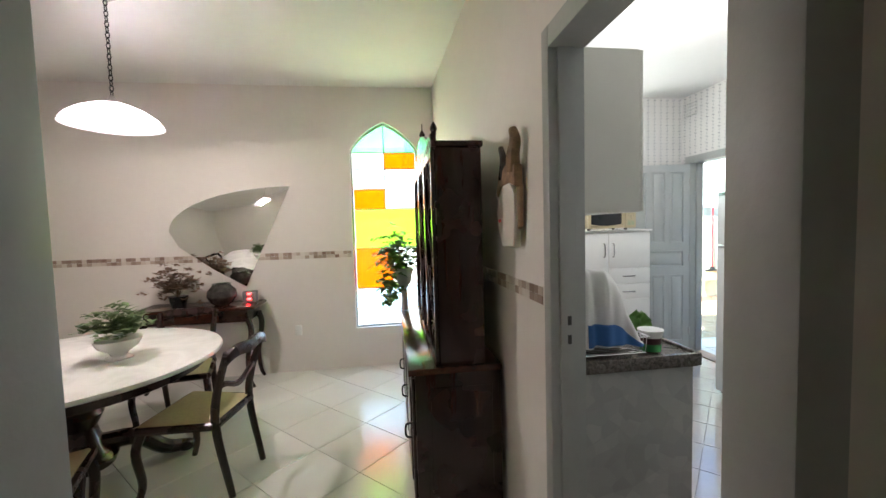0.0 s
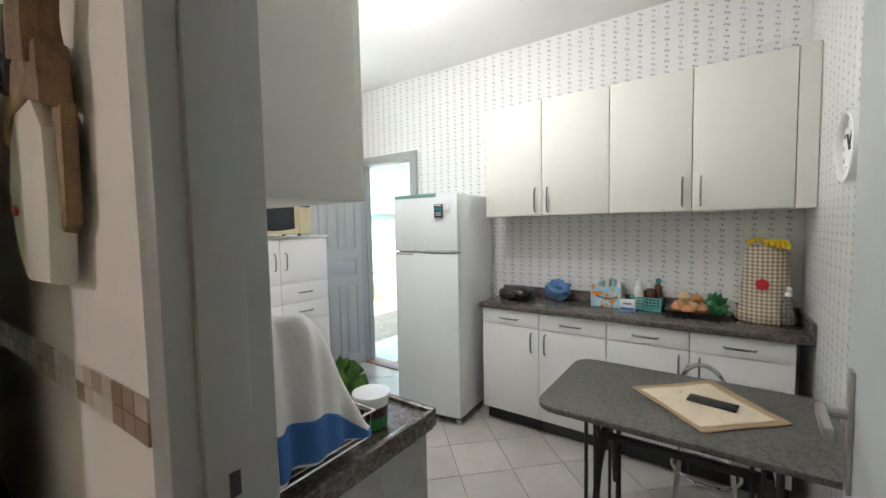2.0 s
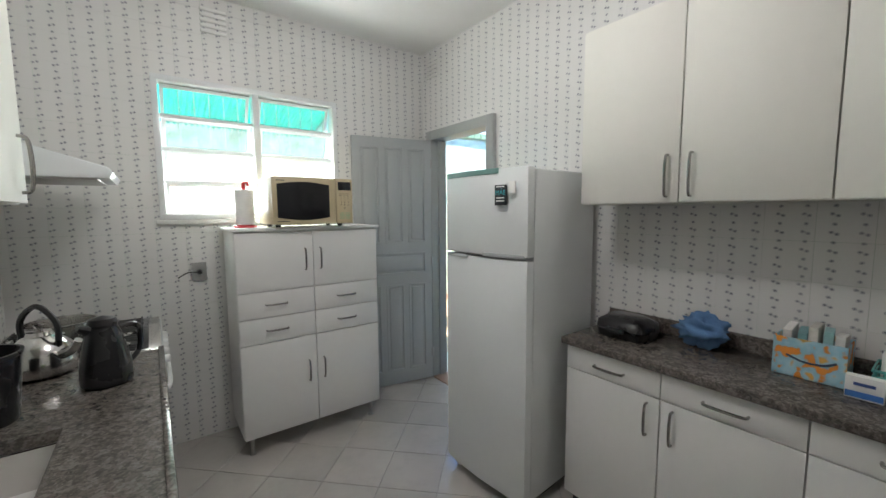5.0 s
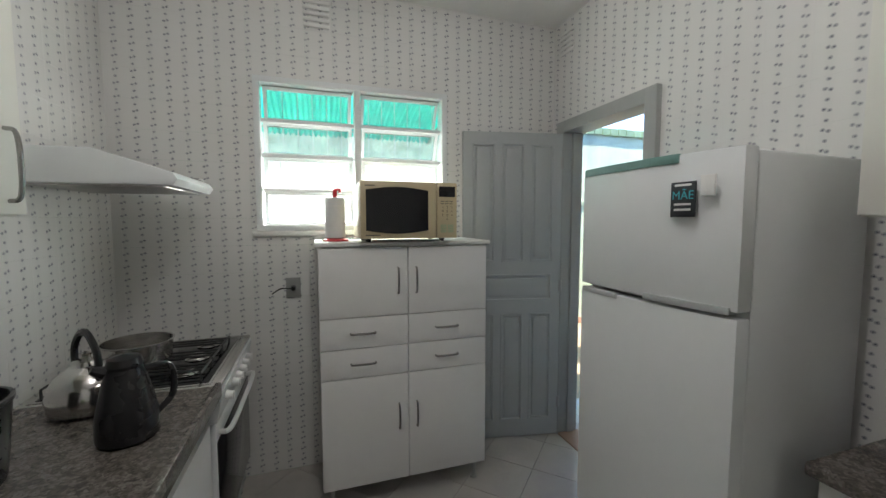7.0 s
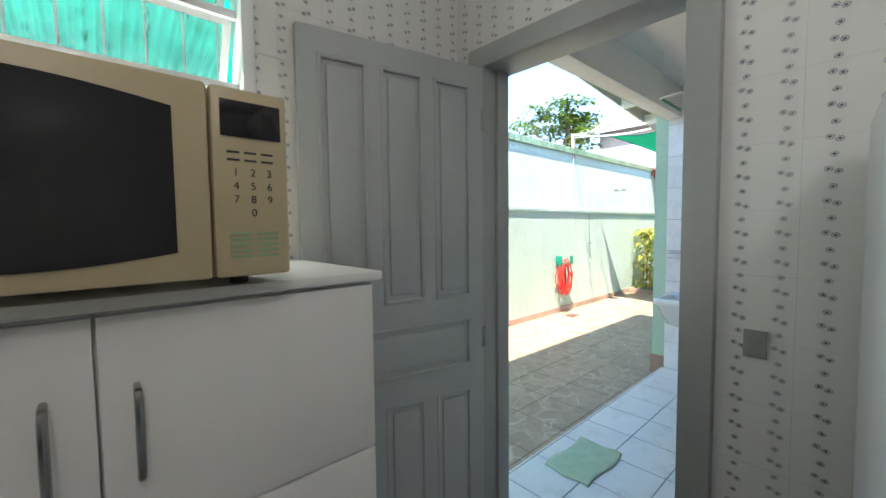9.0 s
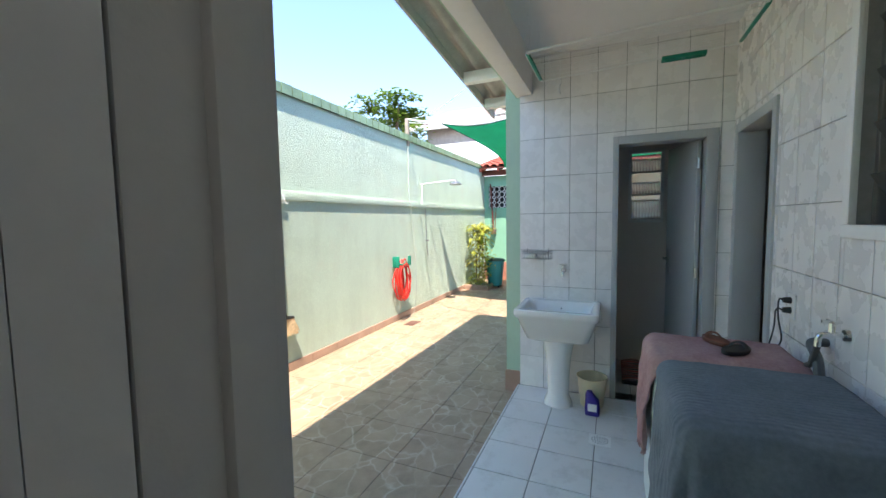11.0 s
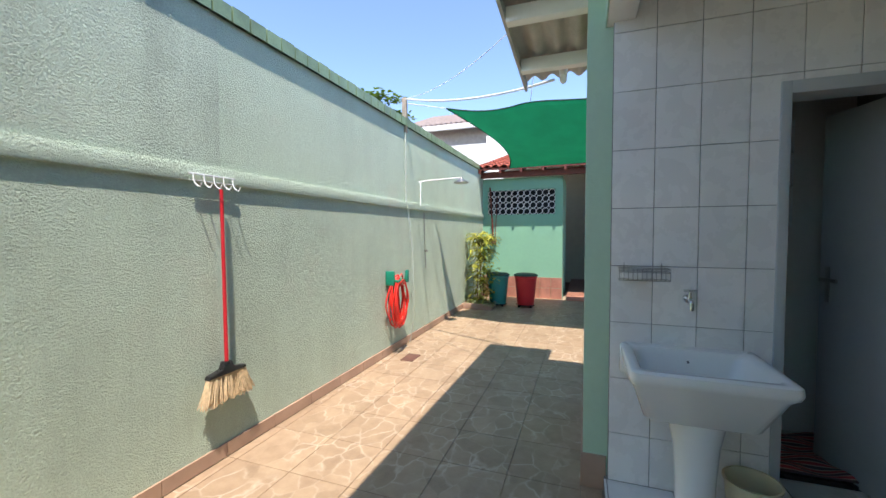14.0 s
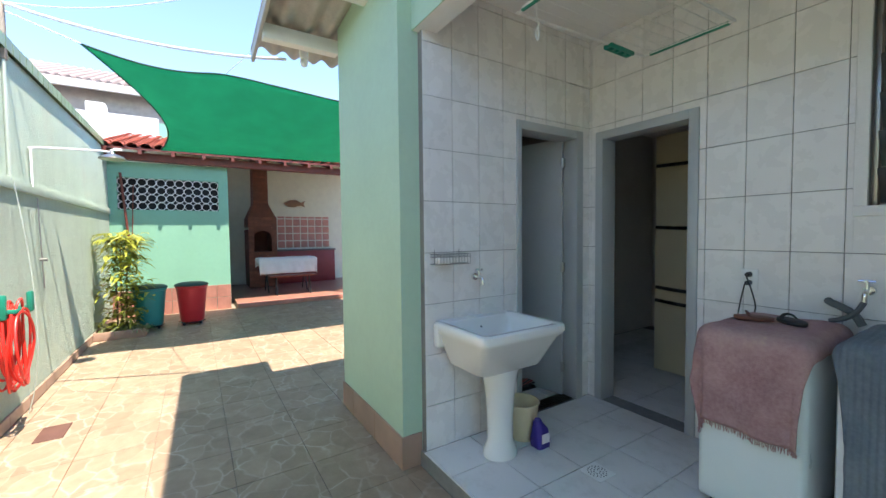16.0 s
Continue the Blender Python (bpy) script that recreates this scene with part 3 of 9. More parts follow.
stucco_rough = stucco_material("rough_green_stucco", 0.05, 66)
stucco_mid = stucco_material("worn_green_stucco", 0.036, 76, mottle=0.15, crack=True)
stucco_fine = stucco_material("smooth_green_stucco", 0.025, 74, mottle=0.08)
cap_glaze = plain("olive_green_coping_tile", (0.24, 0.35, 0.20), 0.35, vary=0.25, scale=6, chance=0.25)
asbestos = plain("fibre_cement_sheet", (0.42, 0.40, 0.37), 0.85, vary=0.2, scale=5, grain=0.003, grain_scale=70)

# ---- structure: kitchen x 0.85..3.5, y 0.36..4.12; dining room west of it; porch and yard east ----
KX0, KX1, KY0, KY1, KZ = 0.77, 3.50, 0.36, 4.155, 2.95
PX0, PX1, PY0, PY1, PZ = 3.62, 6.85, 2.80, 4.42, 2.96
YW, GROUND = 6.90, -0.10
DZ = 3.06

ground_bm = B()
bx(ground_bm, -300, 300, -300, 300, -0.6, GROUND - 0.012)
single("ground", ground_bm, earth_joint, "bare brown ground under and around the houses", "ground", kind="structure")

# floors
bm = B()
bx(bm, -4.2, 0.66, -1.2, 4.6, -0.1, -0.008)
floor_dining = single("floor_dining", bm, grout, "polished white tile floor laid on the diagonal", "floor", kind="structure")
bm = B()
bx(bm, 0.66, PX0, -1.2, 4.31, -0.1, -0.008)
floor_kitchen = single("floor_kitchen", bm, plain("beige_grout", (0.44, 0.42, 0.39), 0.9, vary=0.12, scale=20), "glossy beige-grey tile floor laid on the diagonal", "floor", kind="structure")
bm = B()
bx(bm, PX0, 8.05, -0.2, PY1, -0.11, -0.008)
floor_porch = single("floor_porch", bm, dark_joint, "white tile floor of the laundry porch, with worn joints", "floor", kind="structure")
bm = B()
bx(bm, -1.0, 13.9, PY1, YW + 0.05, GROUND - 0.1, GROUND - 0.008)
bx(bm, 8.05, 13.9, -4.0, PY1, GROUND - 0.1, GROUND - 0.008)
pavement = single("pavement_yard", bm, earth_joint, "yard paved with brown flagstone-patterned tiles", "pavement", kind="structure")

# ceilings
bm = B()
bx(bm, KX0, KX1, KY0, KY1, KZ, KZ + 0.1)
single("ceiling_kitchen", bm, ceiling_paint, "plain white kitchen ceiling", "ceiling", kind="structure")
bm = B()
bx(bm, -4.2, 0.66, -1.2, 4.3, DZ, DZ + 0.1)
single("ceiling_dining", bm, ceiling_paint, "plain white dining room ceiling", "ceiling", kind="structure")
bm = B()
bx(bm, PX0, PX1, PY0, PY1 - 0.13, PZ, PZ + 0.1)
single("ceiling_porch", bm, ceiling_paint, "white plaster porch ceiling", "ceiling", kind="structure")

# wall between dining room and kitchen, with its doorway
DY0, DY1, DTOP = 0.588, 1.312, 2.175
bm = B()
for y0, y1, z0, z1 in ((-1.2, DY0 - 0.06, -0.1, DZ), (DY0 - 0.06, DY1, DTOP, DZ)):
    bx(bm, 0.664, KX0, y0, y1, z0, z1)
place = lambda u, v, w: (u, v, -0.1 + w)
plate(bm, [(0.664, DY1), (KX0, DY1), (KX0, 4.3), (0.57, 4.3)], place, DZ + 0.1)
wall_mid = single("wall_dining_kitchen", bm, white_wall, "off-white plaster wall with a mosaic dado band", "wall", kind="structure")
bm = B()
bx(bm, 0.645, KX0 + 0.016, DY1 - 0.004, DY1 + 0.055, 0, DTOP + 0.075, 0.004)
bx(bm, 0.698, KX0 + 0.016, DY0 - 0.075, DY0 + 0.004, 0, DTOP + 0.075, 0.004)
bx(bm, 0.645, 0.70, DY0 - 0.105, DY0 - 0.045, 0, DTOP + 0.075, 0.004)
bx(bm, 0.646, KX0 + 0.015, DY0 + 0.002, DY1 - 0.002, DTOP - 0.004, DTOP + 0.075, 0.004)
for x0, y0, y1 in ((0.705, DY0 - 0.012, DY0 + 0.016), (0.68, DY1 - 0.014, DY1 + 0.012)):
    bx(bm, x0, 0.745, y0, y1, 0, DTOP, 0.003)
single("door_frame_1", bm, frame_paint, "grey painted steel door frame between dining room and kitchen", "door frame", kind="structure")
bm = B()
for z in (1.10, 1.172):
    bx(bm, 0.708, 0.722, DY1 - 0.0165, DY1 - 0.0135, z - 0.017, z + 0.017)
single("strike_plate", bm, dark_gap, "dark latch holes in the grey door frame", "strike plate", kind="structure")

# dining room's far and outer walls
WX0, WX1, WZ0, WZS, WZA = -0.34, 0.39, 0.44, 2.39, 2.69
bm = B()
WY0, WY1 = 4.30, 4.48
wall_with(bm, "y", WY0, WY1, -4.2, 0.9, -0.1, DZ + 0.1, [(WX0, WX1, WZ0, WZA)])


def arch(k=8, inset=0.0, foot=None):
    """The right and left curves of the pointed arch, from the left shoulder over the top to the right."""
    c, half = (WX0 + WX1) / 2, (WX1 - WX0) / 2 - inset
    top = WZA - inset * 1.3
    left = [(c - half + half * (i / k) ** 1.15, WZS + (top - WZS) * (0.45 * math.sin(a) ** 0.9 + 0.55 * (i / k))) for i, a in ((i, math.pi / 2 * i / k) for i in range(k + 1))]
    return left + [(2 * c - x, z) for x, z in left[-2::-1]]


pts = arch()
for a, b in zip(pts, pts[1:]):
    plate(bm, [a, b, (b[0], WZA), (a[0], WZA)], lambda u, v, w: (u, WY0 + w, v), WY1 - WY0)
bmesh.ops.recalc_face_normals(bm, faces=bm.faces)
wall_far = single("wall_dining_north", bm, white_wall, "off-white plaster wall with a pointed stained-glass window and dado band", "wall", kind="structure")
bm = B()
bx(bm, -4.38, -4.2, -1.4, 4.48, -0.1, DZ + 0.1)
bx(bm, -4.2, 0.9, -1.4, -1.2, -0.1, DZ + 0.1)
single("wall_dining_outer", bm, white_wall, "off-white plaster walls closing the dining room", "wall", kind="structure")
# the opening that the walk starts in: its two grey posts and the walls beside them
bm = B()
bx(bm, -4.2, -0.345, 0.29, 0.365, -0.008, DZ)
bx(bm, 0.50, 0.662, 0.29, 0.365, -0.008, DZ)
single("wall_dining_south", bm, white_wall, "off-white plaster wall beside the open passage", "wall", kind="structure")
bm = B()
bx(bm, -0.345, -0.28, 0.279, 0.375, 0, DZ - 0.002, 0.004)
bx(bm, 0.48, 0.55, 0.279, 0.375, 0, DZ - 0.002, 0.004)
single("door_frame_2", bm, frame_paint, "grey painted frame of the passage into the dining room", "door frame", kind="structure")

# kitchen walls
OY0, OY1, OTOP = 3.27, 3.985, 2.18
NX0, NX1, NZ0, NZ1 = 1.483, 2.668, 1.505, 2.405
bm = B()
wall_with(bm, "y", KY1, KY1 + 0.16, KX0 - 0.19, PX0, -0.1, KZ + 0.3, [(NX0, NX1, NZ0, NZ1)])
wall_n = single("wall_kitchen_north", bm, exterior_green, "kitchen wall of white tiles printed with columns of grey flowers", "wall", kind="structure")
bm = B()
wall_with(bm, "x", KX1, PX0, -1.2, KY1, -0.1, KZ + 0.3, [(OY0, OY1, 0, OTOP)])
wall_e = single("wall_kitchen_east", bm, exterior_green, "kitchen wall of white tiles printed with columns of grey flowers", "wall", kind="structure")
bm = B()
bx(bm, KX0, KX1, KY0 - 0.15, KY0, -0.1, KZ + 0.3)
wall_s = single("wall_kitchen_south", bm, grout, "kitchen wall of white tiles printed with columns of grey flowers", "wall", kind="structure")
bm = B()
for y0, y1 in ((OY0 - 0.075, OY0 + 0.004), (OY1 - 0.004, OY1 + 0.075)):
    bx(bm, KX1 - 0.035, PX0 + 0.01, y0, y1, 0, OTOP + 0.075, 0.004)
bx(bm, KX1 - 0.034, PX0 + 0.009, OY0 + 0.002, OY1 - 0.002, OTOP - 0.004, OTOP + 0.075, 0.004)
for y0, y1 in ((OY0, OY0 + 0.02), (OY1 - 0.02, OY1)):
    bx(bm, 3.54, 3.60, y0, y1, 0, OTOP, 0.003)
single("door_frame_3", bm, frame_paint, "grey painted frame of the kitchen's back door", "door frame", kind="structure")
bm = B()
bx(bm, KX1 - 0.03, PX0 + 0.02, OY0 + 0.005, OY1 - 0.005, -0.004, 0.012, 0.004)
single("threshold", bm, skirt_tile, "brown stone threshold of the back door", "threshold", kind="structure")

# porch walls
QY0, QY1, QTOP = 2.97, 3.585, 2.155          # bathroom door in the tiled end wall
RX0, RX1, RTOP = 6.06, 6.72, 2.145          # store room door in the south wall
VX0, VX1, VZ0, VZ1 = 4.48, 5.23, 1.51, 2.62  # porch window
bm = B()
wall_with(bm, "x", PX1 + 0.008, PX1 + 0.15, PY0 - 0.15, PY1 - 0.02, -0.1, 3.3, [(QY0, QY1, 0, QTOP)])
wall_end = single("wall_porch_east", bm, dark_joint, "porch end wall of large white tiles with dark joints", "wall", kind="structure")
bm = B()
wall_with(bm, "y", PY0 - 0.15, PY0 - 0.008, PX0, 8.05, -0.1, 3.3, [(RX0, RX1, 0, RTOP), (VX0, VX1, VZ0, VZ1)])
wall_porch_s = single("wall_porch_south", bm, dark_joint, "porch wall of large white tiles with dark joints", "wall", kind="structure")
bm = B()
bx(bm, PX1 + 0.055, 8.05, PY1 - 0.02, PY1 + 0.12, -0.11, 3.3)
wall_with(bm, "x", 7.93, 8.05, -0.2, PY1 - 0.02, -0.11, 3.3, [(3.14, 3.47, 1.50, 2.26)])
single("wall_bath_outer", bm, exterior_green, "pale green plaster wall of the outbuilding", "wall", kind="structure")
bm = B()
bx(bm, PX0 - 0.12, PX1 + 0.055, PY1 - 0.13, PY1 + 0.016, 2.65, 3.3, 0.006)
single("beam_porch", bm, white_out, "cream-white plastered beam along the porch front", "beam", kind="structure")
bm = B()
bx(bm, PX1 + 0.15, 7.93, PY0, PY1 - 0.02, 2.72, 2.8)
single("ceiling_bath", bm, ceiling_paint, "white ceiling of the small bathroom", "ceiling", kind="structure")
bm = B()
bx(bm, 4.2, 7.93, -0.2, -0.05, -0.1, 3.0)
bx(bm, 4.2, 4.32, -0.05, PY0 - 0.15, -0.1, 3.0)
bx(bm, 4.2, 8.05, -0.2, PY0 - 0.15, 2.75, 2.85)
single("wall_store_room", bm, white_wall, "plain dim walls closing the store room", "wall", kind="structure")

bm = B()
wall_with(bm, "x", 7.912, 7.926, PY0, PY1 - 0.026, 0.0, 2.72, [(3.14, 3.47, 1.50, 2.26)])
bx(bm, PX1 + 0.152, 7.91, PY1 - 0.038, PY1 - 0.026, 0.0, 2.72)
bx(bm, 7.912, 7.926, -0.04, PY0 - 0.16, 0.0, 2.74)
single("wall_bath_inner", bm, white_wall, "dim off-white plaster inside the bathroom and store room", "wall", kind="structure")

bm = B()
bx(bm, PX0 - 0.12, PX1 + 0.055, PY1 + 0.0165, PY1 + 0.024, 2.652, 3.3)
single("beam_face", bm, exterior_green, "pale green painted outer face of the porch beam", "beam", kind="structure")
# frames of the two porch doors
bm = B()
for y0, y1 in ((QY0 - 0.075, QY0 + 0.004), (QY1 - 0.004, QY1 + 0.04)):
    bx(bm, PX1 - 0.014, PX1 + 0.16, y0, y1, 0, QTOP + 0.06, 0.004)
bx(bm, PX1 - 0.013, PX1 + 0.159, QY0 + 0.002, QY1 - 0.002, QTOP - 0.004, QTOP + 0.06, 0.004)
single("door_frame_4", bm, grey_paint, "grey painted frame of the bathroom door", "door frame", kind="structure")
bm = B()
for x0, x1 in ((RX0 - 0.06, RX0 + 0.004), (RX1 - 0.004, RX1 + 0.06)):
    bx(bm, x0, x1, PY0 - 0.16, PY0 + 0.014, 0, RTOP + 0.06, 0.004)
bx(bm, RX0 + 0.002, RX1 - 0.002, PY0 - 0.159, PY0 + 0.013, RTOP - 0.004, RTOP + 0.06, 0.004)
single("door_frame_5", bm, grey_paint, "grey painted frame of the store room door", "door frame", kind="structure")

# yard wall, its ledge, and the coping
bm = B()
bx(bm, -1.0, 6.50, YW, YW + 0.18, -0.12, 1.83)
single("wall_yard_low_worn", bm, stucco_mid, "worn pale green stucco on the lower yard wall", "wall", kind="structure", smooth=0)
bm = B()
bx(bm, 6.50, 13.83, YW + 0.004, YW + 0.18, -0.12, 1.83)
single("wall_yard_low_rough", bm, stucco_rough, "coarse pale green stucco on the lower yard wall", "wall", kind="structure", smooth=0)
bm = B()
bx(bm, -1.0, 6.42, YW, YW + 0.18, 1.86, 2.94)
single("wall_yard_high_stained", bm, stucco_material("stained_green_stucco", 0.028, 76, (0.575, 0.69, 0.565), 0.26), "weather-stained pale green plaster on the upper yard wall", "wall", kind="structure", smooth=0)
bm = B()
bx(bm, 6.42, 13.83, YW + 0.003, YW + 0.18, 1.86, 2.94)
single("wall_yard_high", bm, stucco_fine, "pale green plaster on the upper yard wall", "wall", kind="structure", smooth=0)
bm = B()
bx(bm, -1.0, 13.83, YW - 0.022, YW + 0.18, 1.80, 1.905, 0.006)
single("ledge_yard_wall", bm, stucco_fine, "pale green plaster ledge running along the yard wall", "ledge", kind="structure")

# windows: kitchen louvre window
win = thing("window_1", (NX0 + NX1) / 2, KY1, NZ0, "white louvre window with ribbed glass slats and teal light behind", "window", kind="structure")
bm = B()
w = 0.035
for x0, x1 in ((NX0, NX0 + w), (NX1 - w, NX1), (2.058, 2.098)):
    bx(bm, x0, x1, KY1 - 0.012, KY1 + 0.10, NZ0, NZ1, 0.003)
for z0, z1 in ((NZ0, NZ0 + w), (NZ1 - w, NZ1)):
    bx(bm, NX0, NX1, KY1 - 0.0135, KY1 + 0.101, z0, z1, 0.003)
part("window_frame", bm, white_enamel, win)
for p0, p1 in ((NX0 + w, 2.058), (2.098, NX1 - w)):
    for k in range(4):
        z0 = NZ0 + w + k * (NZ1 - NZ0 - 2 * w) / 4
        h = (NZ1 - NZ0 - 2 * w) / 4
        tilt = (8, 22, 26, 28)[k]
        m = pose(0, KY1 + 0.05, z0 + h * 0.98, tilt, 0, 0)
        bm = B()
        for a, b, c, d in ((p0 + 0.01, p1 - 0.01, -0.022, 0.0), (p0 + 0.01, p1 - 0.01, -h * 1.02, -h * 1.02 + 0.022), (p0 + 0.01, p0 + 0.03, -h + 0.02, -0.02), (p1 - 0.03, p1 - 0.01, -h + 0.02, -0.02)):
            bx(bm, a, b, -0.01, 0.01, c, d, 0, m=m)
        sash = part("sash", bm, white_enamel, win)
        bm = B()
        bx(bm, p0 + 0.03, p1 - 0.03, -0.002, 0.002, -h + 0.018, -0.022, 0, m=m)
        part("pane", bm, rain_glass, sash)
    bm = B()
    for k in range(1, 4):
        z0 = NZ0 + w + k * (NZ1 - NZ0 - 2 * w) / 4
        bx(bm, p0, p1, KY1 + 0.03, KY1 + 0.055, z0 - 0.012, z0 + 0.012, 0.002)
    part("transom", bm, white_enamel, win)
bm = B()
for i in range(13):
    x = NX0 + 0.06 + i * (NX1 - NX0 - 0.12) / 12
    cy(bm, (x, KY1 + 0.145, NZ0), (x, KY1 + 0.145, NZ1), 0.004, n=6)
part("window_bars", bm, white_enamel, win)
bm = B()
bx(bm, NX0 - 0.02, NX1 + 0.02, KY1 - 0.03, KY1 + 0.1, NZ0 - 0.03, NZ0 - 0.002, 0.004)
part("window_sill", bm, ceramic, win)

# the dining room's stained-glass window
win = thing("window_2", (WX0 + WX1) / 2, WY0, WZ0, "pointed stained-glass window with white, amber and green panes in lead", "window", kind="structure")
bm = B()
fy0, fy1 = WY0 + 0.05, WY0 + 0.085
outer, inner_arch = [(WX0, WZ0)] + arch() + [(WX1, WZ0)], [(WX0 + 0.022, WZ0 + 0.022)] + arch(inset=0.022) + [(WX1 - 0.022, WZ0 + 0.022)]
k = len(outer)
for i in range(k):
    j = (i + 1) % k
    plate(bm, [outer[i], outer[j], inner_arch[j], inner_arch[i]], lambda u, v, w: (u, fy0 + w, v), fy1 - fy0)
bmesh.ops.remove_doubles(bm, verts=bm.verts, dist=0.0005)
part("window_frame", bm, white_enamel, win)
c = (WX0 + WX1) / 2
L, R = WX0 + 0.02, WX1 - 0.02
PANES = [(L, R, 0.46, 0.87, stain_blue), (L, c + 0.06, 0.87, 1.32, stain_amber), (c + 0.06, R, 0.87, 1.32, stain_white), (L, R, 1.32, 1.75, stain_lime), (L, c, 1.75, 1.97, stain_amber), (c, R, 1.75, 2.19, stain_white), (L, c, 1.97, 2.19, stain_white), (L, c, 2.19, 2.37, stain_white), (c, R, 2.19, 2.37, stain_amber)]
for x0, x1, z0, z1, mat in PANES:
    bm = B()
    bx(bm, x0 + 0.005, x1 - 0.005, WY0 + 0.064, WY0 + 0.070, z0 + 0.005, z1 - 0.005)
    part("pane", bm, mat, win)
half = arch(inset=0.018)
mid = len(half) // 2
for side in (half[: mid + 1] + [(c - 0.005, 2.375), (half[0][0], 2.375)], half[mid:] + [(half[-1][0], 2.375), (c + 0.005, 2.375)]):
    bm = B()
    plate(bm, side, lambda u, v, w: (u, WY0 + 0.064 + w, v), 0.006)
    part("pane", bm, stain_green, win)
bm = B()
for x0, x1, z0, z1, _ in PANES:
    bx(bm, x0, x1, WY0 + 0.058, WY0 + 0.076, z1 - 0.006, z1 + 0.006)
    if x1 < R - 0.01:
        bx(bm, x1 - 0.006, x1 + 0.006, WY0 + 0.0575, WY0 + 0.0765, z0, z1)
bx(bm, c - 0.006, c + 0.006, WY0 + 0.0575, WY0 + 0.0765, 2.37, 2.66)
part("lead_bars", bm, frame_paint, win)

# porch window
win = thing("window_3", (VX0 + VX1) / 2, PY0, VZ0, "cream framed louvre window in the tiled porch wall", "window", kind="structure")
bm = B()
for x0, x1, z0, z1 in ((VX0 - 0.05, VX1 + 0.05, VZ1, VZ1 + 0.05), (VX0 - 0.05, VX1 + 0.05, VZ0 - 0.05, VZ0), (VX0 - 0.05, VX0, VZ0, VZ1), (VX1, VX1 + 0.05, VZ0, VZ1)):
    bx(bm, x0, x1, PY0 - 0.01, PY0 + 0.016, z0, z1, 0.003)
part("window_frame", bm, white_out, win)
for k in range(6):
    bm = B()
    bx(bm, VX0 + 0.02, VX1 - 0.02, -0.003, 0.003, -0.095, 0.095, 0, m=pose(0, PY0 - 0.08, VZ0 + 0.1 + k * 0.185, -30, 0, 0))
    part("pane", bm, louvre_glass, win)
bm = B()
for x in (VX0 + 0.01, VX1 - 0.01):
    bx(bm, x - 0.012, x + 0.012, PY0 - 0.10, PY0 - 0.05, VZ0, VZ1, 0.002)
part("sash", bm, metal_brushed, win)

# house roofs and closing eaves
bm = B()
bx(bm, -4.38, PX1 + 0.055, -1.4, PY1 - 0.02, 3.31, 3.43)
bx(bm, 6.905, 8.05, -0.2, PY1 + 0.12, 3.31, 3.43)
single("roof_slab", bm, exterior_green, "flat roof slab over the house", "roof", kind="structure")

# ---- kitchen things ----
def handle(bm, p, q, out, r=0.005):
    """A bowed bar handle between two points, standing off along out."""
    p, q, o = Vector(p), Vector(q), Vector(out)
    d = q - p
    tube(bm, [p, p + o * 0.8 + d * 0.06, p + o + d * 0.5, q + o * 0.8 - d * 0.06, q], lambda t: r * (1.25 - 0.5 * abs(0.5 - t)), n=8)


def front(parent, name, x, y0, y1, z0, z1, mat, handles, face=-1, thick=0.018):
    """A door or drawer front facing -x (face -1) or +x, with its handle (from, to) in (y, z)."""
    bm = B()
    bx(bm, *sorted((x, x - face * thick)), y0 + 0.0025, y1 - 0.0025, z0 + 0.0025, z1 - 0.0025, 0.0015)
    ob = part(name, bm, mat, parent)
    for (ya, za), (yb, zb) in handles:
        bm = B()
        handle(bm, (x, ya, za), (x, yb, zb), (face * 0.028, 0, 0))
        part("handle", bm, handle_metal, ob, "dark pewter bow handle")
    return ob


UY = [2.246, 1.798, 1.347, 0.898, 0.448]
for i in range(4):
    y1, y0 = UY[i], UY[i + 1]
    cab = thing("wall_cabinet", 3.3, (y0 + y1) / 2, 1.572, "cream-white laminate wall cabinet with one tall door, closed", "cabinet", "kitchen wall cabinets")
    bm = B()
    bx(bm, 3.172, KX1 - 0.006, y0 + 0.0015, y1 - 0.0015, 1.572, 2.388, 0.001)
    part("body", bm, cream_laminate, cab)
    hy = y0 + 0.045 if i in (0, 2) else y1 - 0.045
    front(cab, "door", 3.152, y0, y1, 1.574, 2.386, cream_laminate, [((hy, 1.60), (hy, 1.77))])
bm = B()
bx(bm, 3.158, KX1 - 0.006, 0.365, 0.4465, 1.572, 2.388)
single("filler_panel", bm, cream_laminate, "cream laminate filler between wall cabinet and wall", "panel")

BY = [2.238, 1.79, 1.34, 0.89, 0.432]
for i in range(4):
    y1, y0 = BY[i], BY[i + 1]
    cab = thing("base_cabinet", 3.3, (y0 + y1) / 2, 0.0, "white laminate base cabinet with one drawer and one door, closed", "cabinet", "kitchen base cabinets")
    bm = B()
    bx(bm, 3.078, KX1 - 0.006, y0 + 0.0015, y1 - 0.0015, 0.115, 0.888, 0.001)
    part("body", bm, white_laminate, cab)
    front(cab, "drawer", 3.06, y0, y1, 0.772, 0.886, white_laminate, [(((y0 + y1) / 2 - 0.07, 0.825), ((y0 + y1) / 2 + 0.07, 0.825))])
    hy = y0 + 0.05 if i in (0, 2) else y1 - 0.05
    front(cab, "door", 3.06, y0, y1, 0.115, 0.772, white_laminate, [((hy, 0.60), (hy, 0.74))])
    bm = B()
    bx(bm, 3.14, 3.16, y0 + 0.0015, y1 - 0.0015, 0.0, 0.114)
    part("plinth", bm, dark_gap, cab)
bm = B()
bx(bm, 3.035, KX1 - 0.006, 0.366, 2.258, 0.89, 0.926, 0.006)
top = thing("worktop", 3.27, 1.3, 0.886, "polished brown-grey granite worktop with a low upstand", "worktop")
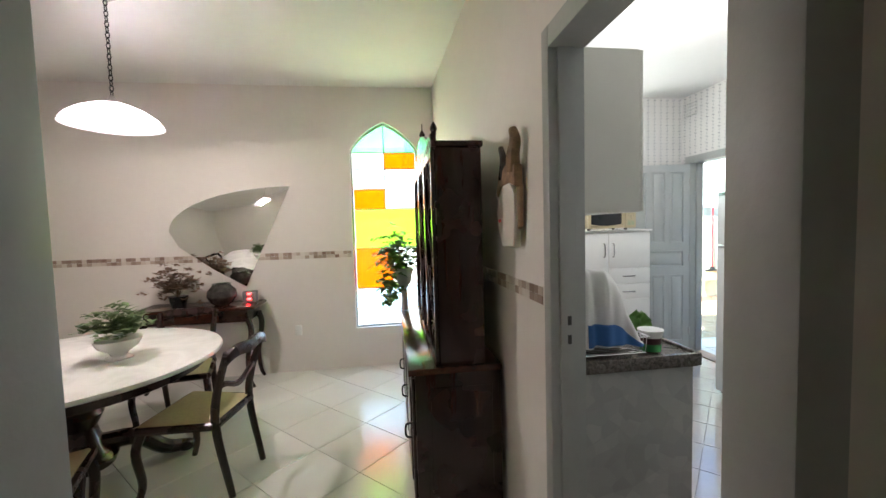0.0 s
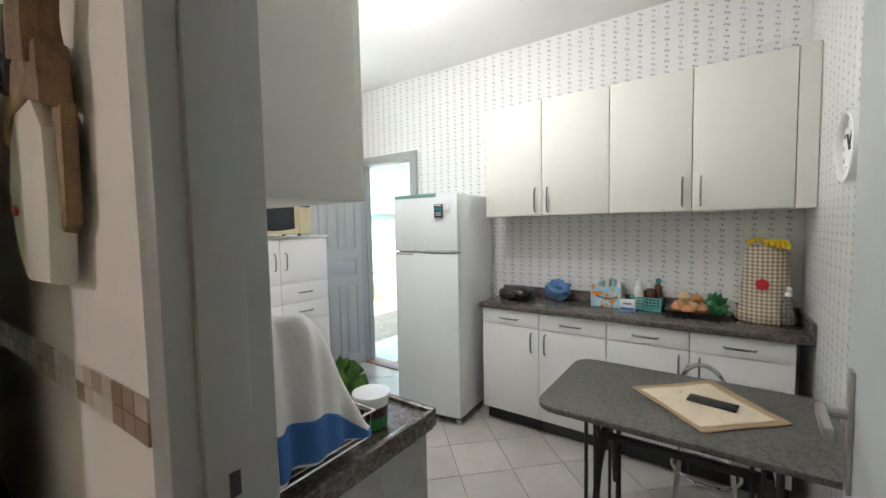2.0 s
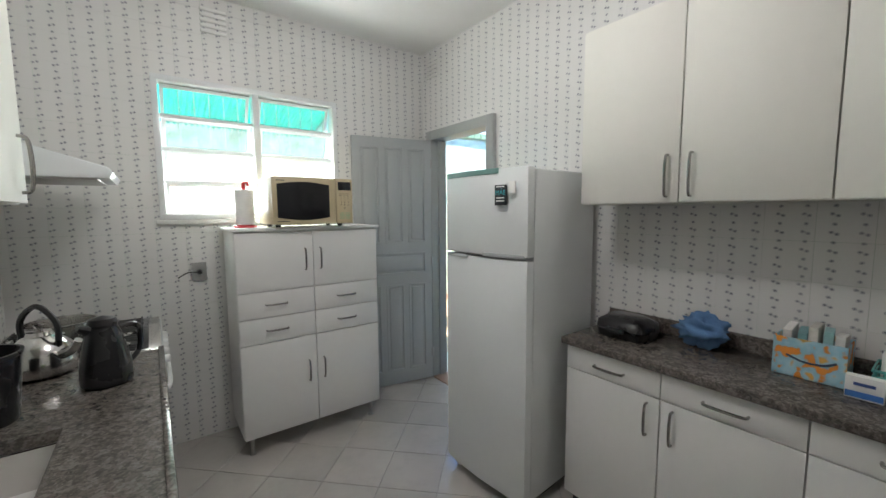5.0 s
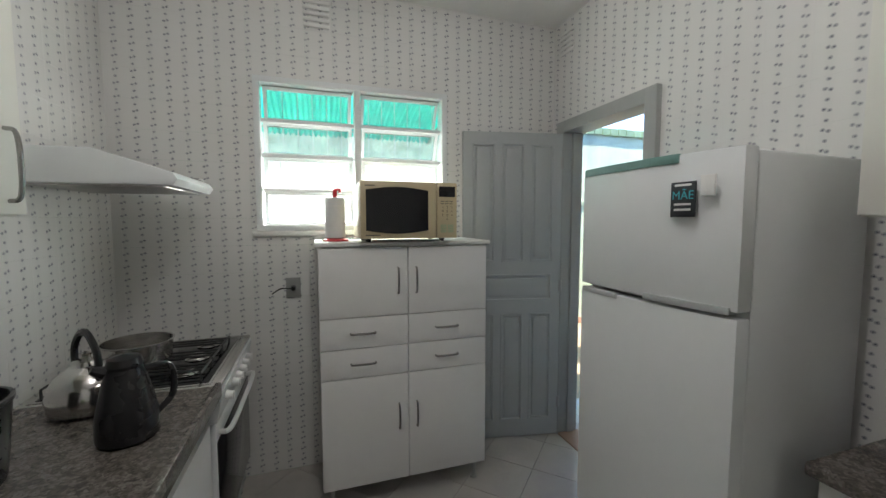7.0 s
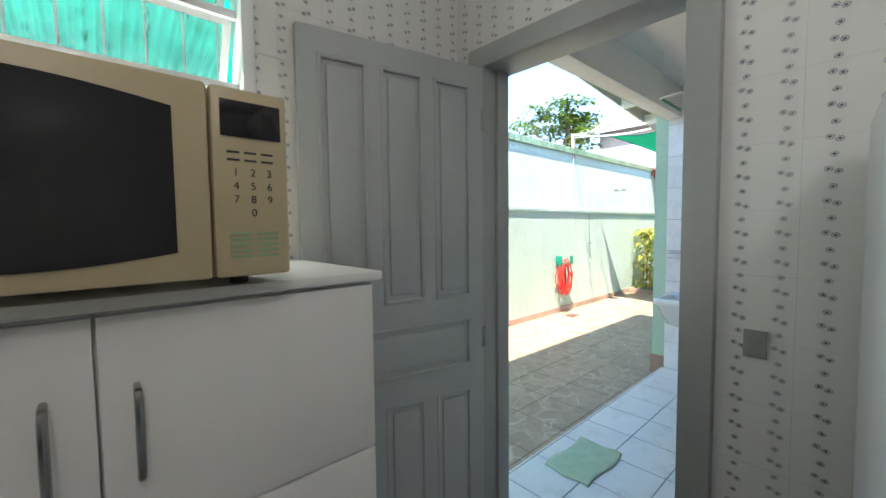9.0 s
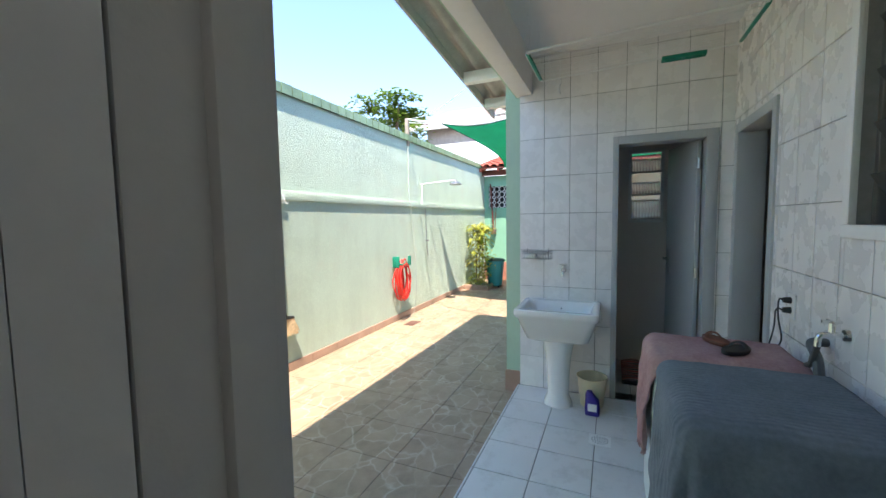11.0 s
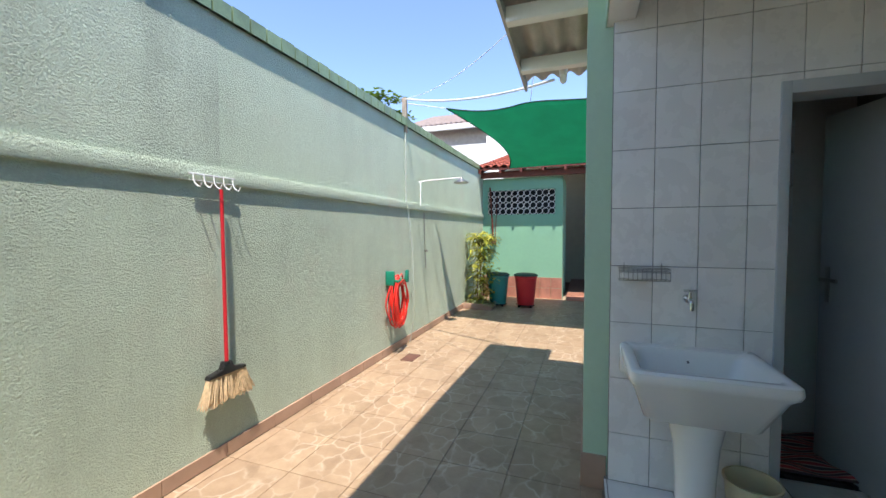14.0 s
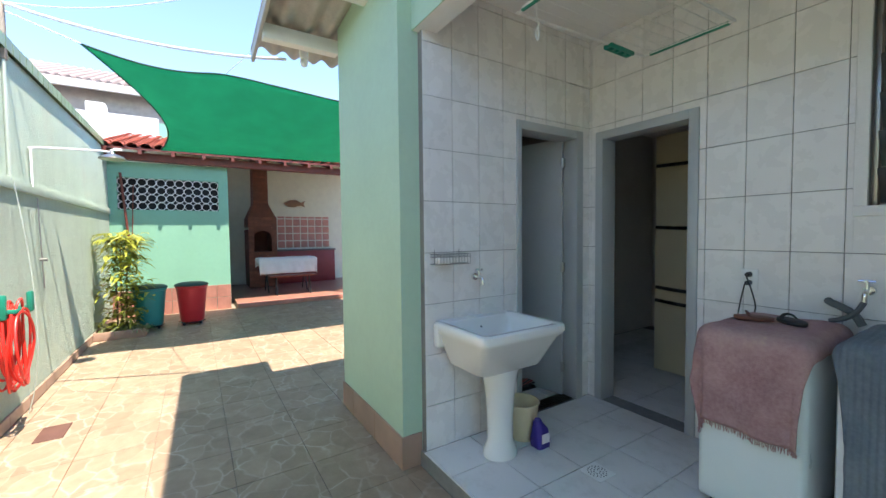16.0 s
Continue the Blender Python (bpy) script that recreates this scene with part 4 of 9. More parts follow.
part("slab", bm, granite, top)
bm = B()
bx(bm, KX1 - 0.028, KX1 - 0.007, 0.366, 2.258, 0.927, 1.0, 0.003)
bx(bm, 3.05, KX1 - 0.03, 0.366, 0.386, 0.927, 1.0, 0.003)
part("upstand", bm, granite, top)

# refrigerator
fr = thing("refrigerator", 2.82, 2.602, 0.0, "white two-door refrigerator with magnets, freezer on top, closed", "refrigerator")
FX, FY0, FY1 = 2.82, 2.315, 2.90
bm = B()
bx(bm, FX + 0.06, 3.43, FY0, FY1, 0.06, 1.749, 0.012)
part("body", bm, white_enamel, fr)
grip_grey = plain("grey_grip_plastic", (0.50, 0.52, 0.52), 0.45)


def bow_strip(y0, y1, proud, z0, z1):
    """A strip that follows the bowed front of the refrigerator's doors."""
    ys = [y0 + (y1 - y0) * i / 12 for i in range(13)]
    bow = [FX - 0.012 + 0.024 * abs((y - (FY0 + FY1) / 2) / ((FY1 - FY0) / 2)) ** 2.2 for y in ys]
    return plate(B(), [(x - proud, y) for x, y in zip(bow, ys)] + [(x + 0.03, y) for x, y in zip(bow[::-1], ys[::-1])], lambda u, v, w: (u, v, z0 + w), z1 - z0, 0.0015)


for nm, z0, z1 in (("freezer_door", 1.322, 1.755), ("fridge_door", 0.065, 1.305)):
    bm = B()
    outline = [(FX + 0.056, FY0), (FX + 0.012, FY0 + 0.004), (FX - 0.004, FY0 + 0.10), (FX - 0.012, (FY0 + FY1) / 2), (FX - 0.004, FY1 - 0.10), (FX + 0.012, FY1 - 0.004), (FX + 0.056, FY1)]
    plate(bm, outline, lambda u, v, w: (u, v, z0 + w), z1 - z0, 0.006)
    d = part(nm, bm, white_enamel, fr)
    if nm == "freezer_door":
        part("grip", bow_strip(FY0 + 0.02, FY0 + 0.27, 0.006, z0 - 0.008, z0 + 0.012), grip_grey, d, "grey recessed grip")
        part("badge_strip", bow_strip(FY0 + 0.17, FY1 - 0.015, 0.003, 1.729, 1.7565), plain("grey_green_strip", (0.16, 0.30, 0.27), 0.4), d, "grey-green strip along the top")
    else:
        part("grip", bow_strip(FY1 - 0.20, FY1 - 0.02, 0.006, z1 - 0.012, z1 + 0.006), grip_grey, d, "grey recessed grip")
bm = B()
bx(bm, FX + 0.05, 3.42, FY0 + 0.02, FY1 - 0.02, 0.035, 0.062)
part("base", bm, black_plastic, fr)
for y in (FY0 + 0.05, FY1 - 0.05):
    for x in (FX + 0.07, 3.37):
        bm = B()
        cy(bm, (x, y, 0.001), (x, y, 0.05), 0.02, 0.016, 12)
        part("foot", bm, white_plastic, fr)

fr.matrix_basis = pose(2.82, 2.602, 0, 0, 0, 3.5)

# tall white cupboard under the microwave
CX0, CX1, CY0, CZT = 1.82, 2.75, 3.67, 1.432
cup = thing("cupboard", 2.34, 3.93, 0.0, "white laminate kitchen cupboard on metal legs, doors and drawers closed", "cupboard")
bm = B()
bx(bm, CX0, CX1, CY0 + 0.019, KY1 - 0.065, 0.125, CZT - 0.002, 0.0015)
part("body", bm, white_laminate, cup)
bm = B()
bx(bm, CX0 - 0.015, CX1 + 0.015, CY0 - 0.014, KY1 - 0.062, CZT, CZT + 0.02, 0.003)
part("top", bm, white_laminate, cup)
CM = (CX0 + CX1) / 2
SPLITS = [(0.125, 0.728), (0.728, 0.889), (0.889, 1.055), (1.055, 1.425)]
for x0, x1, side in ((CX0, CM, 1), (CM, CX1, -1)):
    for k, (z0, z1) in enumerate(SPLITS):
        bm = B()
        bx(bm, x0 + 0.0025, x1 - 0.0025, CY0, CY0 + 0.018, z0 + 0.0025, z1 - 0.0025, 0.0015)
        d = part("drawer" if k in (1, 2) else "door", bm, white_laminate, cup)
        bm = B()
        if k in (1, 2):
            xm, zm = (x0 + x1) / 2 - 0.012, (z0 + z1) / 2
            handle(bm, (xm - 0.065, CY0, zm), (xm + 0.065, CY0, zm), (0, -0.028, 0))
        else:
            xm = x1 - 0.055 if side > 0 else x0 + 0.045
            zm = 1.243 if k == 3 else 0.49
            handle(bm, (xm, CY0, zm - 0.07), (xm, CY0, zm + 0.07), (0, -0.028, 0))
        part("handle", bm, handle_metal, d, "dark pewter bow handle")
for x in (CX0 + 0.05, CX1 - 0.05):
    for y in (CY0 + 0.06, KY1 - 0.08):
        bm = B()
        cy(bm, (x, y, 0.001), (x, y, 0.012), 0.022, 0.018, 14)
        cy(bm, (x, y, 0.012), (x, y, 0.126), 0.011, 0.014, 12)
        part("leg", bm, metal_brushed, cup)

# microwave oven on the cupboard
mw = thing("microwave_oven", 2.33, 3.75, CZT + 0.02, "champagne-coloured microwave oven with dark door glass", "microwave oven")
MX0, MX1, MY0, MY1, MZ0, MZ1 = 2.027, 2.541, 3.595, 3.96, CZT + 0.04, 1.765
bm = B()
bx(bm, MX0, MX1, MY0 + 0.02, MY1, MZ0, MZ1, 0.008)
part("body", bm, mw_gold, mw)
MS = MX1 - 0.115
bm = B()
bx(bm, MX0, MS - 0.002, MY0, MY0 + 0.022, MZ0, MZ1, 0.006)
d = part("door", bm, mw_gold, mw)
bm = B()
n_arc = [(MX0 + 0.028 + (MS - 0.075 - MX0) * i / 10, 0.018 * math.sin(math.pi * i / 10)) for i in range(11)]
plate(bm, [(x, MZ1 - 0.045 + 0.0 * s + s * 0.9) for x, s in n_arc] + [(x, MZ0 + 0.042 - s * 0.9) for x, s in n_arc[::-1]], lambda u, v, w: (u, MY0 - 0.003 + w, v), 0.004)
part("door_glass", bm, screen_black, d, "dark glass")
for x1, z0 in ((MX0 + 0.075, MZ1 - 0.026), (MX0 + 0.10, MZ0 + 0.016)):
    bm = B()
    bx(bm, MX0 + 0.025, x1, MY0 - 0.0012, MY0 + 0.001, z0, z0 + 0.005)
    part("lettering_bar", bm, dark_gap, d)
bm = B()
bx(bm, MS + 0.002, MX1, MY0 + 0.002, MY0 + 0.024, MZ0, MZ1, 0.006)
pan = part("control_panel", bm, mw_gold, mw)
bm = B()
bx(bm, MS + 0.014, MX1 - 0.012, MY0 - 0.001, MY0 + 0.003, MZ1 - 0.075, MZ1 - 0.02, 0.001)
part("display", bm, screen_black, pan)
for text, i, j in [(str(3 * r + c + 1), c, r) for r in range(3) for c in range(3)] + [("0", 1, 3)]:
    cv = bpy.data.curves.new("digit", "FONT")
    cv.body, cv.size, cv.extrude, cv.align_x = text, 0.017, 0.0003, "CENTER"
    ob = new("digit", cv)
    ob.data.materials.append(dark_gap)
    ob.parent = pan
    ob.matrix_basis = HOME[pan].inverted() @ pose(MS + 0.034 + 0.025 * i, MY0 + 0.0012, MZ1 - 0.135 - 0.021 * j, 90, 0, 0)
bm = B()
for i in range(3):
    for j in range(2):
        bx(bm, MS + 0.022 + 0.025 * i, MS + 0.040 + 0.025 * i, MY0 + 0.0008, MY0 + 0.003, MZ1 - 0.100 - 0.012 * j, MZ1 - 0.097 - 0.012 * j)
part("label_bars", bm, dark_gap, pan)
bm = B()
for j in range(5):
    for i in range(2):
        bx(bm, MS + 0.022 + 0.04 * i, MS + 0.055 + 0.04 * i, MY0 + 0.0008, MY0 + 0.003, MZ0 + 0.03 + 0.009 * j, MZ0 + 0.0345 + 0.009 * j)
part("green_label", bm, plain("green_print", (0.30, 0.42, 0.26), 0.5), pan)
for x in (MX0 + 0.05, MX1 - 0.06):
    for y in (MY0 + 0.09, MY1 - 0.05):
        bm = B()
        cy(bm, (x, y, CZT + 0.0205), (x, y, MZ0 + 0.002), 0.014, 0.018, 10)
        part("foot", bm, black_plastic, mw)

# paper towel roll
pt = thing("paper_towel_holder", 1.918, 3.85, CZT + 0.02, "white paper towel roll on a red stand", "paper towel holder")
bm = B()
lathe(bm, (1.918, 3.85, CZT + 0.0205), [(0.068, 0), (0.07, 0.008), (0.06, 0.014), (0.012, 0.018), (0.011, 0.275), (0.001, 0.277)])
tube(bm, [(1.918, 3.85, CZT + 0.28), (1.918, 3.85, CZT + 0.30), (1.943, 3.85, CZT + 0.305), (1.943, 3.85, CZT + 0.285)], 0.008, 8, 4)
part("stand", bm, red_plastic, pt)
bm = B()
lathe(bm, (1.918, 3.85, CZT + 0.037), [(0.02, 0), (0.052, 0.001), (0.054, 0.004), (0.054, 0.216), (0.052, 0.22), (0.02, 0.221)], 28)
part("roll", bm, paper, pt)

# panelled door leaves
def leaf(name, x, y, turn, w, h, label, bottom=0.012, panels=True, knob=True, mat=None):
    """A grey door leaf hinged at (x, y), lying along +x before it is turned."""
    mat = mat or grey_paint
    ob = thing(name, x, y, 0.0, label, "door", turn=turn)
    bm = B()
    if not panels:
        bx(bm, 0, w, -0.0175, 0.0175, bottom, h, 0.002)
        part("slab", bm, mat, ob, local=True)
    else:
        s, rows = 0.06, []
        cols = [(s + i * ((w - 2 * s + 0.045) / 3), s + i * ((w - 2 * s + 0.045) / 3) + (w - 2 * s + 0.045) / 3 - 0.045) for i in range(3)]
        fields = [(a, b, 0.13, 0.91) for a, b in cols] + [(s, w - s, 1.0, 1.19)] + [(a, b, 1.275, h - 0.075) for a, b in cols]
        bm2 = B()
        wall_with(bm2, "y", -0.0175, 0.0175, 0, w, bottom, h, fields)
        bmesh.ops.remove_doubles(bm2, verts=bm2.verts, dist=0.0001)
        part("stiles", bm2, mat, ob, local=True, smooth=0)
        for a, b, c0, c1 in fields:
            bm = B()
            bx(bm, a - 0.001, b + 0.001, -0.006, 0.006, c0 - 0.001, c1 + 0.001)
            bx(bm, a + 0.03, b - 0.03, -0.014, 0.014, c0 + 0.03, c1 - 0.03, 0.008)
            for x0, x1, z0, z1 in ((a, a + 0.014, c0, c1), (b - 0.014, b, c0, c1), (a, b, c0, c0 + 0.014), (a, b, c1 - 0.014, c1)):
                bx(bm, x0, x1, -0.0195, 0.0195, z0, z1, 0.004)
            part("panel", bm, mat, ob, local=True)
    if knob:
        bm = B()
        for sgn in (-1, 1):
            bx(bm, w - 0.075, w - 0.045, *sorted((sgn * 0.0176, sgn * 0.024)), 1.03, 1.25, 0.002)
            cy(bm, (w - 0.06, sgn * 0.02, 1.17), (w - 0.06, sgn * 0.06, 1.17), 0.009, n=10)
            bx(bm, w - 0.17, w - 0.05, *sorted((sgn * 0.052, sgn * 0.066)), 1.158, 1.182, 0.005)
        part("lever_handle", bm, metal_brushed, ob, "grey metal lever handle", local=True)
    bm = B()
    for z in (0.25, 1.1, h - 0.2):
        cy(bm, (0.0, 0.0, z - 0.04), (0.0, 0.0, z + 0.04), 0.021, n=10)
    part("hinges", bm, metal_brushed, ob, local=True)
    return ob


leaf("door_1", 3.462, 3.993, 169.3, 0.70, 2.165, "grey panelled wooden door standing open into the kitchen", knob=False)
leaf("door_2", 0.806, 0.59, -3.5, 0.67, 2.16, "plain grey painted door with lever handle, standing open into the kitchen", panels=False)
leaf("door_3", PX1 + 0.11, QY0 + 0.03, 14, 0.56, 2.17, "plain grey painted bathroom door, standing half open", panels=False)

# granite-topped table with iron legs
tb = thing("kitchen_table", 2.28, 0.9, 0.0, "grey granite table with rounded corners on lacework black iron legs", "table")


def rounded(x0, x1, y0, y1, r, k=6):
    out = []
    for cx, cyy, a0 in ((x1 - r, y1 - r, 0), (x0 + r, y1 - r, 90), (x0 + r, y0 + r, 180), (x1 - r, y0 + r, 270)):
        out += [(cx + r * math.cos(radians(a0 + 90 * i / k)), cyy + r * math.sin(radians(a0 + 90 * i / k))) for i in range(k + 1)]
    return out


bm = B()
plate(bm, rounded(1.985, 2.665, 0.385, 1.395, 0.09), lambda u, v, w: (u, v, 0.738 + w), 0.026, 0.006)
part("tabletop", bm, granite_grey, tb)
for y in (1.17, 0.60):
    for x in (2.08, 2.52):
        bm = B()
        for dx, dy in ((-0.035, -0.012), (0.035, -0.012), (0.0, 0.03)):
            tube(bm, [(x + dx, y + dy, 0.0), (x + dx * 0.55, y + dy, 0.34), (x + dx * 0.8, y + dy, 0.737)], 0.008, 6, 4)
        for k in range(5):
            z = 0.10 + 0.13 * k
            tube(bm, [(x - 0.03, y - 0.01, z), (x + 0.028, y - 0.01, z + 0.09)], 0.005, 6, smooth=False)
            tube(bm, [(x + 0.03, y - 0.01, z), (x - 0.028, y - 0.01, z + 0.09)], 0.005, 6, smooth=False)
        part("leg", bm, black_iron, tb)
    bm = B()
    tube(bm, [(2.08, y, 0.20), (2.16, y, 0.45), (2.30, y, 0.53), (2.44, y, 0.45), (2.52, y, 0.20)], 0.014, 8, 6, 0.5)
    bx(bm, 2.20, 2.40, y - 0.012, y + 0.012, 0.50, 0.60, 0.006)
    bx(bm, 2.06, 2.54, y - 0.015, y + 0.015, 0.715, 0.737, 0.003)
    part("brace", bm, black_iron, tb)
bm = B()
bx(bm, 2.285, 2.315, 0.60, 1.17, 0.53, 0.56, 0.004)
part("stretcher", bm, black_iron, tb)

# stove
st = thing("stove", 1.18, 3.68, 0.0, "white gas stove with black grates and glass oven door", "stove")
SX0, SX1, SY0, SY1, SZ = KX0 + 0.02, 1.42, 3.31, 4.05, 0.905
bm = B()
bx(bm, SX0, SX1 - 0.03, SY0, SY1, 0.05, SZ - 0.012, 0.008)
part("body", bm, white_enamel, st)
bm = B()
bx(bm, SX0, SX1 + 0.02, SY0 - 0.004, SY1 + 0.004, SZ - 0.012, SZ + 0.006, 0.006)
bx(bm, SX0 + 0.03, SX1 - 0.02, SY0 + 0.03, SY1 - 0.03, SZ + 0.006, SZ + 0.009, 0.002)
part("cooktop", bm, steel, st)
bm = B()
bx(bm, SX0 + 0.05, SX1 - 0.03, SY0 + 0.045, SY1 - 0.045, SZ + 0.0092, SZ + 0.0115, 0.001)
part("hob_plate", bm, screen_black, st, "black enamelled hob plate")
bm = B()
plate(bm, [(SX1 - 0.03, 0.76), (SX1 + 0.005, 0.76), (SX1 + 0.028, SZ - 0.014), (SX1 - 0.03, SZ - 0.014)], lambda u, v, w: (u, SY0 + w, v), SY1 - SY0)
part("control_panel", bm, white_enamel, st)
for k in range(6):
    y = SY0 + 0.10 + k * 0.088 + (0.05 if k else 0)
    bm = B()
    cy(bm, (SX1 + 0.008, y, 0.835), (SX1 + 0.045, y, 0.829), 0.021, 0.017, 16)
    bx(bm, SX1 + 0.04, SX1 + 0.052, y - 0.004, y + 0.004, 0.812, 0.848, 0.002)
    part("knob", bm, white_plastic, st)
bm = B()
bx(bm, SX1 - 0.03, SX1 - 0.002, SY0 + 0.005, SY1 - 0.005, 0.20, 0.755, 0.006)
d = part("oven_door", bm, white_enamel, st)
bm = B()
bx(bm, SX1 - 0.004, SX1 + 0.002, SY0 + 0.012, SY1 - 0.012, 0.215, 0.675, 0.003)
part("door_glass", bm, screen_black, d, "dark oven glass")
bm = B()
tube(bm, [(SX1, SY0 + 0.05, 0.70), (SX1 + 0.04, SY0 + 0.07, 0.705), (SX1 + 0.045, (SY0 + SY1) / 2, 0.705), (SX1 + 0.04, SY1 - 0.07, 0.705), (SX1, SY1 - 0.05, 0.70)], 0.011)
part("handle", bm, white_plastic, d)
for y in (SY0 + 0.17, (SY0 + SY1) / 2, SY1 - 0.17):
    for x in (SX0 + 0.17, SX1 - 0.15):
        bm = B()
        lathe(bm, (x, y, SZ + 0.009), [(0.05, 0), (0.052, 0.006), (0.04, 0.012), (0.034, 0.013), (0.034, 0.02), (0.03, 0.023), (0.001, 0.024)], 20)
        part("burner", bm, steel, st)
for y0 in (SY0 + 0.06, SY0 + 0.245, SY0 + 0.43):
    bm = B()
    for x in (SX0 + 0.06, SX0 + 0.27, SX1 - 0.06):
        tube(bm, [(x, y0, SZ + 0.01), (x, y0, SZ + 0.045), (x, y0 + 0.165, SZ + 0.045), (x, y0 + 0.165, SZ + 0.01)], 0.005, 6, smooth=False)
    for y in (y0 + 0.045, y0 + 0.085, y0 + 0.125):
        tube(bm, [(SX0 + 0.06, y, SZ + 0.045), (SX1 - 0.06, y, SZ + 0.045)], 0.005, 6, smooth=False)
    part("grate", bm, black_iron, st)
for x in (SX0 + 0.05, SX1 - 0.06):
    for y in (SY0 + 0.05, SY1 - 0.05):
        bm = B()
        cy(bm, (x, y, 0.001), (x, y, 0.06), 0.018, 0.022, 10)
        part("foot", bm, black_plastic, st)

# sink counter along the west wall
KC = thing("sink_counter", 1.15, 2.5, 0.0, "brown-grey granite sink counter on a tiled half wall", "counter")
bm = B()
CXF = 1.43
for x0, x1, y0, y1 in ((KX0 + 0.004, CXF, 1.51, 2.28), (KX0 + 0.004, CXF, 2.64, 3.30), (KX0 + 0.004, 0.90, 2.28, 2.64), (1.19, CXF, 2.28, 2.64)):
    bx(bm, x0, x1, y0, y1, 0.88, 0.918)
bx(bm, CXF - 0.004, CXF + 0.018, 1.50, 3.30, 0.872, 0.932, 0.005)
bx(bm, KX0 + 0.004, CXF - 0.005, 1.495, 1.517, 0.872, 0.932, 0.005)
part("slab", bm, granite, KC)
bm = B()
bx(bm, KX0 + 0.004, CXF - 0.01, 1.522, 1.61, 0.0, 0.88)
part("end_wall", bm, counter_side, KC, "grey stone-tiled end of the counter")
bm = B()
bx(bm, KX0 + 0.004, CXF - 0.03, 1.61, 3.30, 0.10, 0.76)
part("body", bm, white_laminate, KC)
bm = B()
for y0, y1 in ((2.28, 2.29), (2.63, 2.64)):
    bx(bm, 0.90, 1.19, y0, y1, 0.74, 0.879)
for x0, x1 in ((0.90, 0.91), (1.18, 1.19)):
    bx(bm, x0, x1, 2.29, 2.63, 0.74, 0.879)
bx(bm, 0.90, 1.19, 2.28, 2.64, 0.73, 0.74)
part("basin", bm, steel, KC, "steel sink basin")

# wall cabinets over the sink, and the hood
HY = [1.463, 1.93, 2.396, 2.862]
for i in range(3):
    y0, y1 = HY[i], HY[i + 1]
    cab = thing("wall_cabinet", 1.0, (y0 + y1) / 2, 1.575, "white laminate wall cabinet over the sink, closed", "cabinet", "cabinets over the sink")
    bm = B()
    bx(bm, KX0 + 0.006, 1.112, y0 + 0.001, y1 - 0.001, 1.575, 2.25, 0.004)
    part("body", bm, cream_laminate, cab)
    hy = y1 - 0.06 if i != 1 else y0 + 0.06
    front(cab, "door", 1.13, y0, y1, 1.577, 2.248, cream_laminate, [((hy, 1.61), (hy, 1.78))], face=1)
hood = thing("range_hood", 1.05, 3.7, 1.70, "white slim range hood over the stove", "range hood")
bm = B()
plate(bm, [(KX0 + 0.006, 1.70), (1.30, 1.70), (1.315, 1.725), (1.30, 1.75), (1.05, 1.83), (KX0 + 0.006, 1.83)], lambda u, v, w: (u, 3.36 + w, v), 0.55, 0.006)
part("body", bm, white_enamel, hood)
bm = B()
bx(bm, KX0 + 0.05, 1.26, 3.39, 3.88, 1.694, 1.7005, 0.002)
part("filter", bm, metal_brushed, hood)
bm = B()
bx(bm, 1.255, 1.30, 3.72, 3.80, 1.757, 1.764, 0, m=None)
part("badge", bm, metal_brushed, hood)

# wall clock
ck = thing("wall_clock", 2.44, KY0, 1.768, "round white wall clock reading five to eleven", "clock")
cc = Vector((2.44, KY0 + 0.001, 1.768))


def on_clock(r, a, w):
    """A point of the dial: radius, degrees clockwise from twelve, distance from the wall."""
    return cc + Vector((-r * math.sin(radians(a)), w, r * math.cos(radians(a))))


bm = B()
rings = [(0.115, 0.0), (0.128, 0.012), (0.130, 0.034), (0.124, 0.048), (0.114, 0.05), (0.108, 0.04), (0.108, 0.030)]
g = [[bm.verts.new(on_clock(r, 360 * j / 48, w)) for j in range(48)] for r, w in rings]
for a, b in zip(g, g[1:]):
    for j in range(48):
        bm.faces.new((a[j], a[(j + 1) % 48], b[(j + 1) % 48], b[j]))
bmesh.ops.recalc_face_normals(bm, faces=bm.faces)
part("rim", bm, white_plastic, ck)
bm = B()
bm.faces.new([bm.verts.new(on_clock(0.109, -360 * j / 48, 0.03)) for j in range(48)])
part("dial", bm, paper, ck)
for h in range(1, 13):
    cv = bpy.data.curves.new("numeral", "FONT")
    cv.body, cv.size, cv.extrude, cv.align_x, cv.align_y = str(h), 0.026, 0.0003, "CENTER", "CENTER"
    ob = new("numeral", cv)
    ob.data.materials.append(dark_gap)
    ob.parent = ck
    ob.matrix_basis = HOME[ck].inverted() @ Matrix.Translation(on_clock(0.088, 30 * h, 0.0315)) @ pose(0, 0, 0, 90, 0, 180)
for nm, a, ln, wd in (("hour_hand", 327, 0.055, 0.006), ("minute_hand", 30, 0.085, 0.004)):
    bm = B()
    s = Vector((math.cos(radians(a)), 0, math.sin(radians(a)))) * wd / 2
    q = [on_clock(-0.012, a, 0.034) - s, on_clock(-0.012, a, 0.034) + s, on_clock(ln, a, 0.034) + s * 0.5, on_clock(ln, a, 0.034) - s * 0.5]
    tube(bm, [on_clock(-0.012, a, 0.034), on_clock(ln, a, 0.034)], wd / 2, 6, smooth=False)
    part(nm, bm, dark_gap, ck)

# ---- laundry porch things ----
TX = PX1
sk = thing("laundry_sink", 6.55, 4.02, 0.0, "white ceramic laundry sink on a pedestal", "sink")
bm = B()
X1, Y0s, Y1s, ZT = TX - 0.002, 3.70, 4.345, 0.835


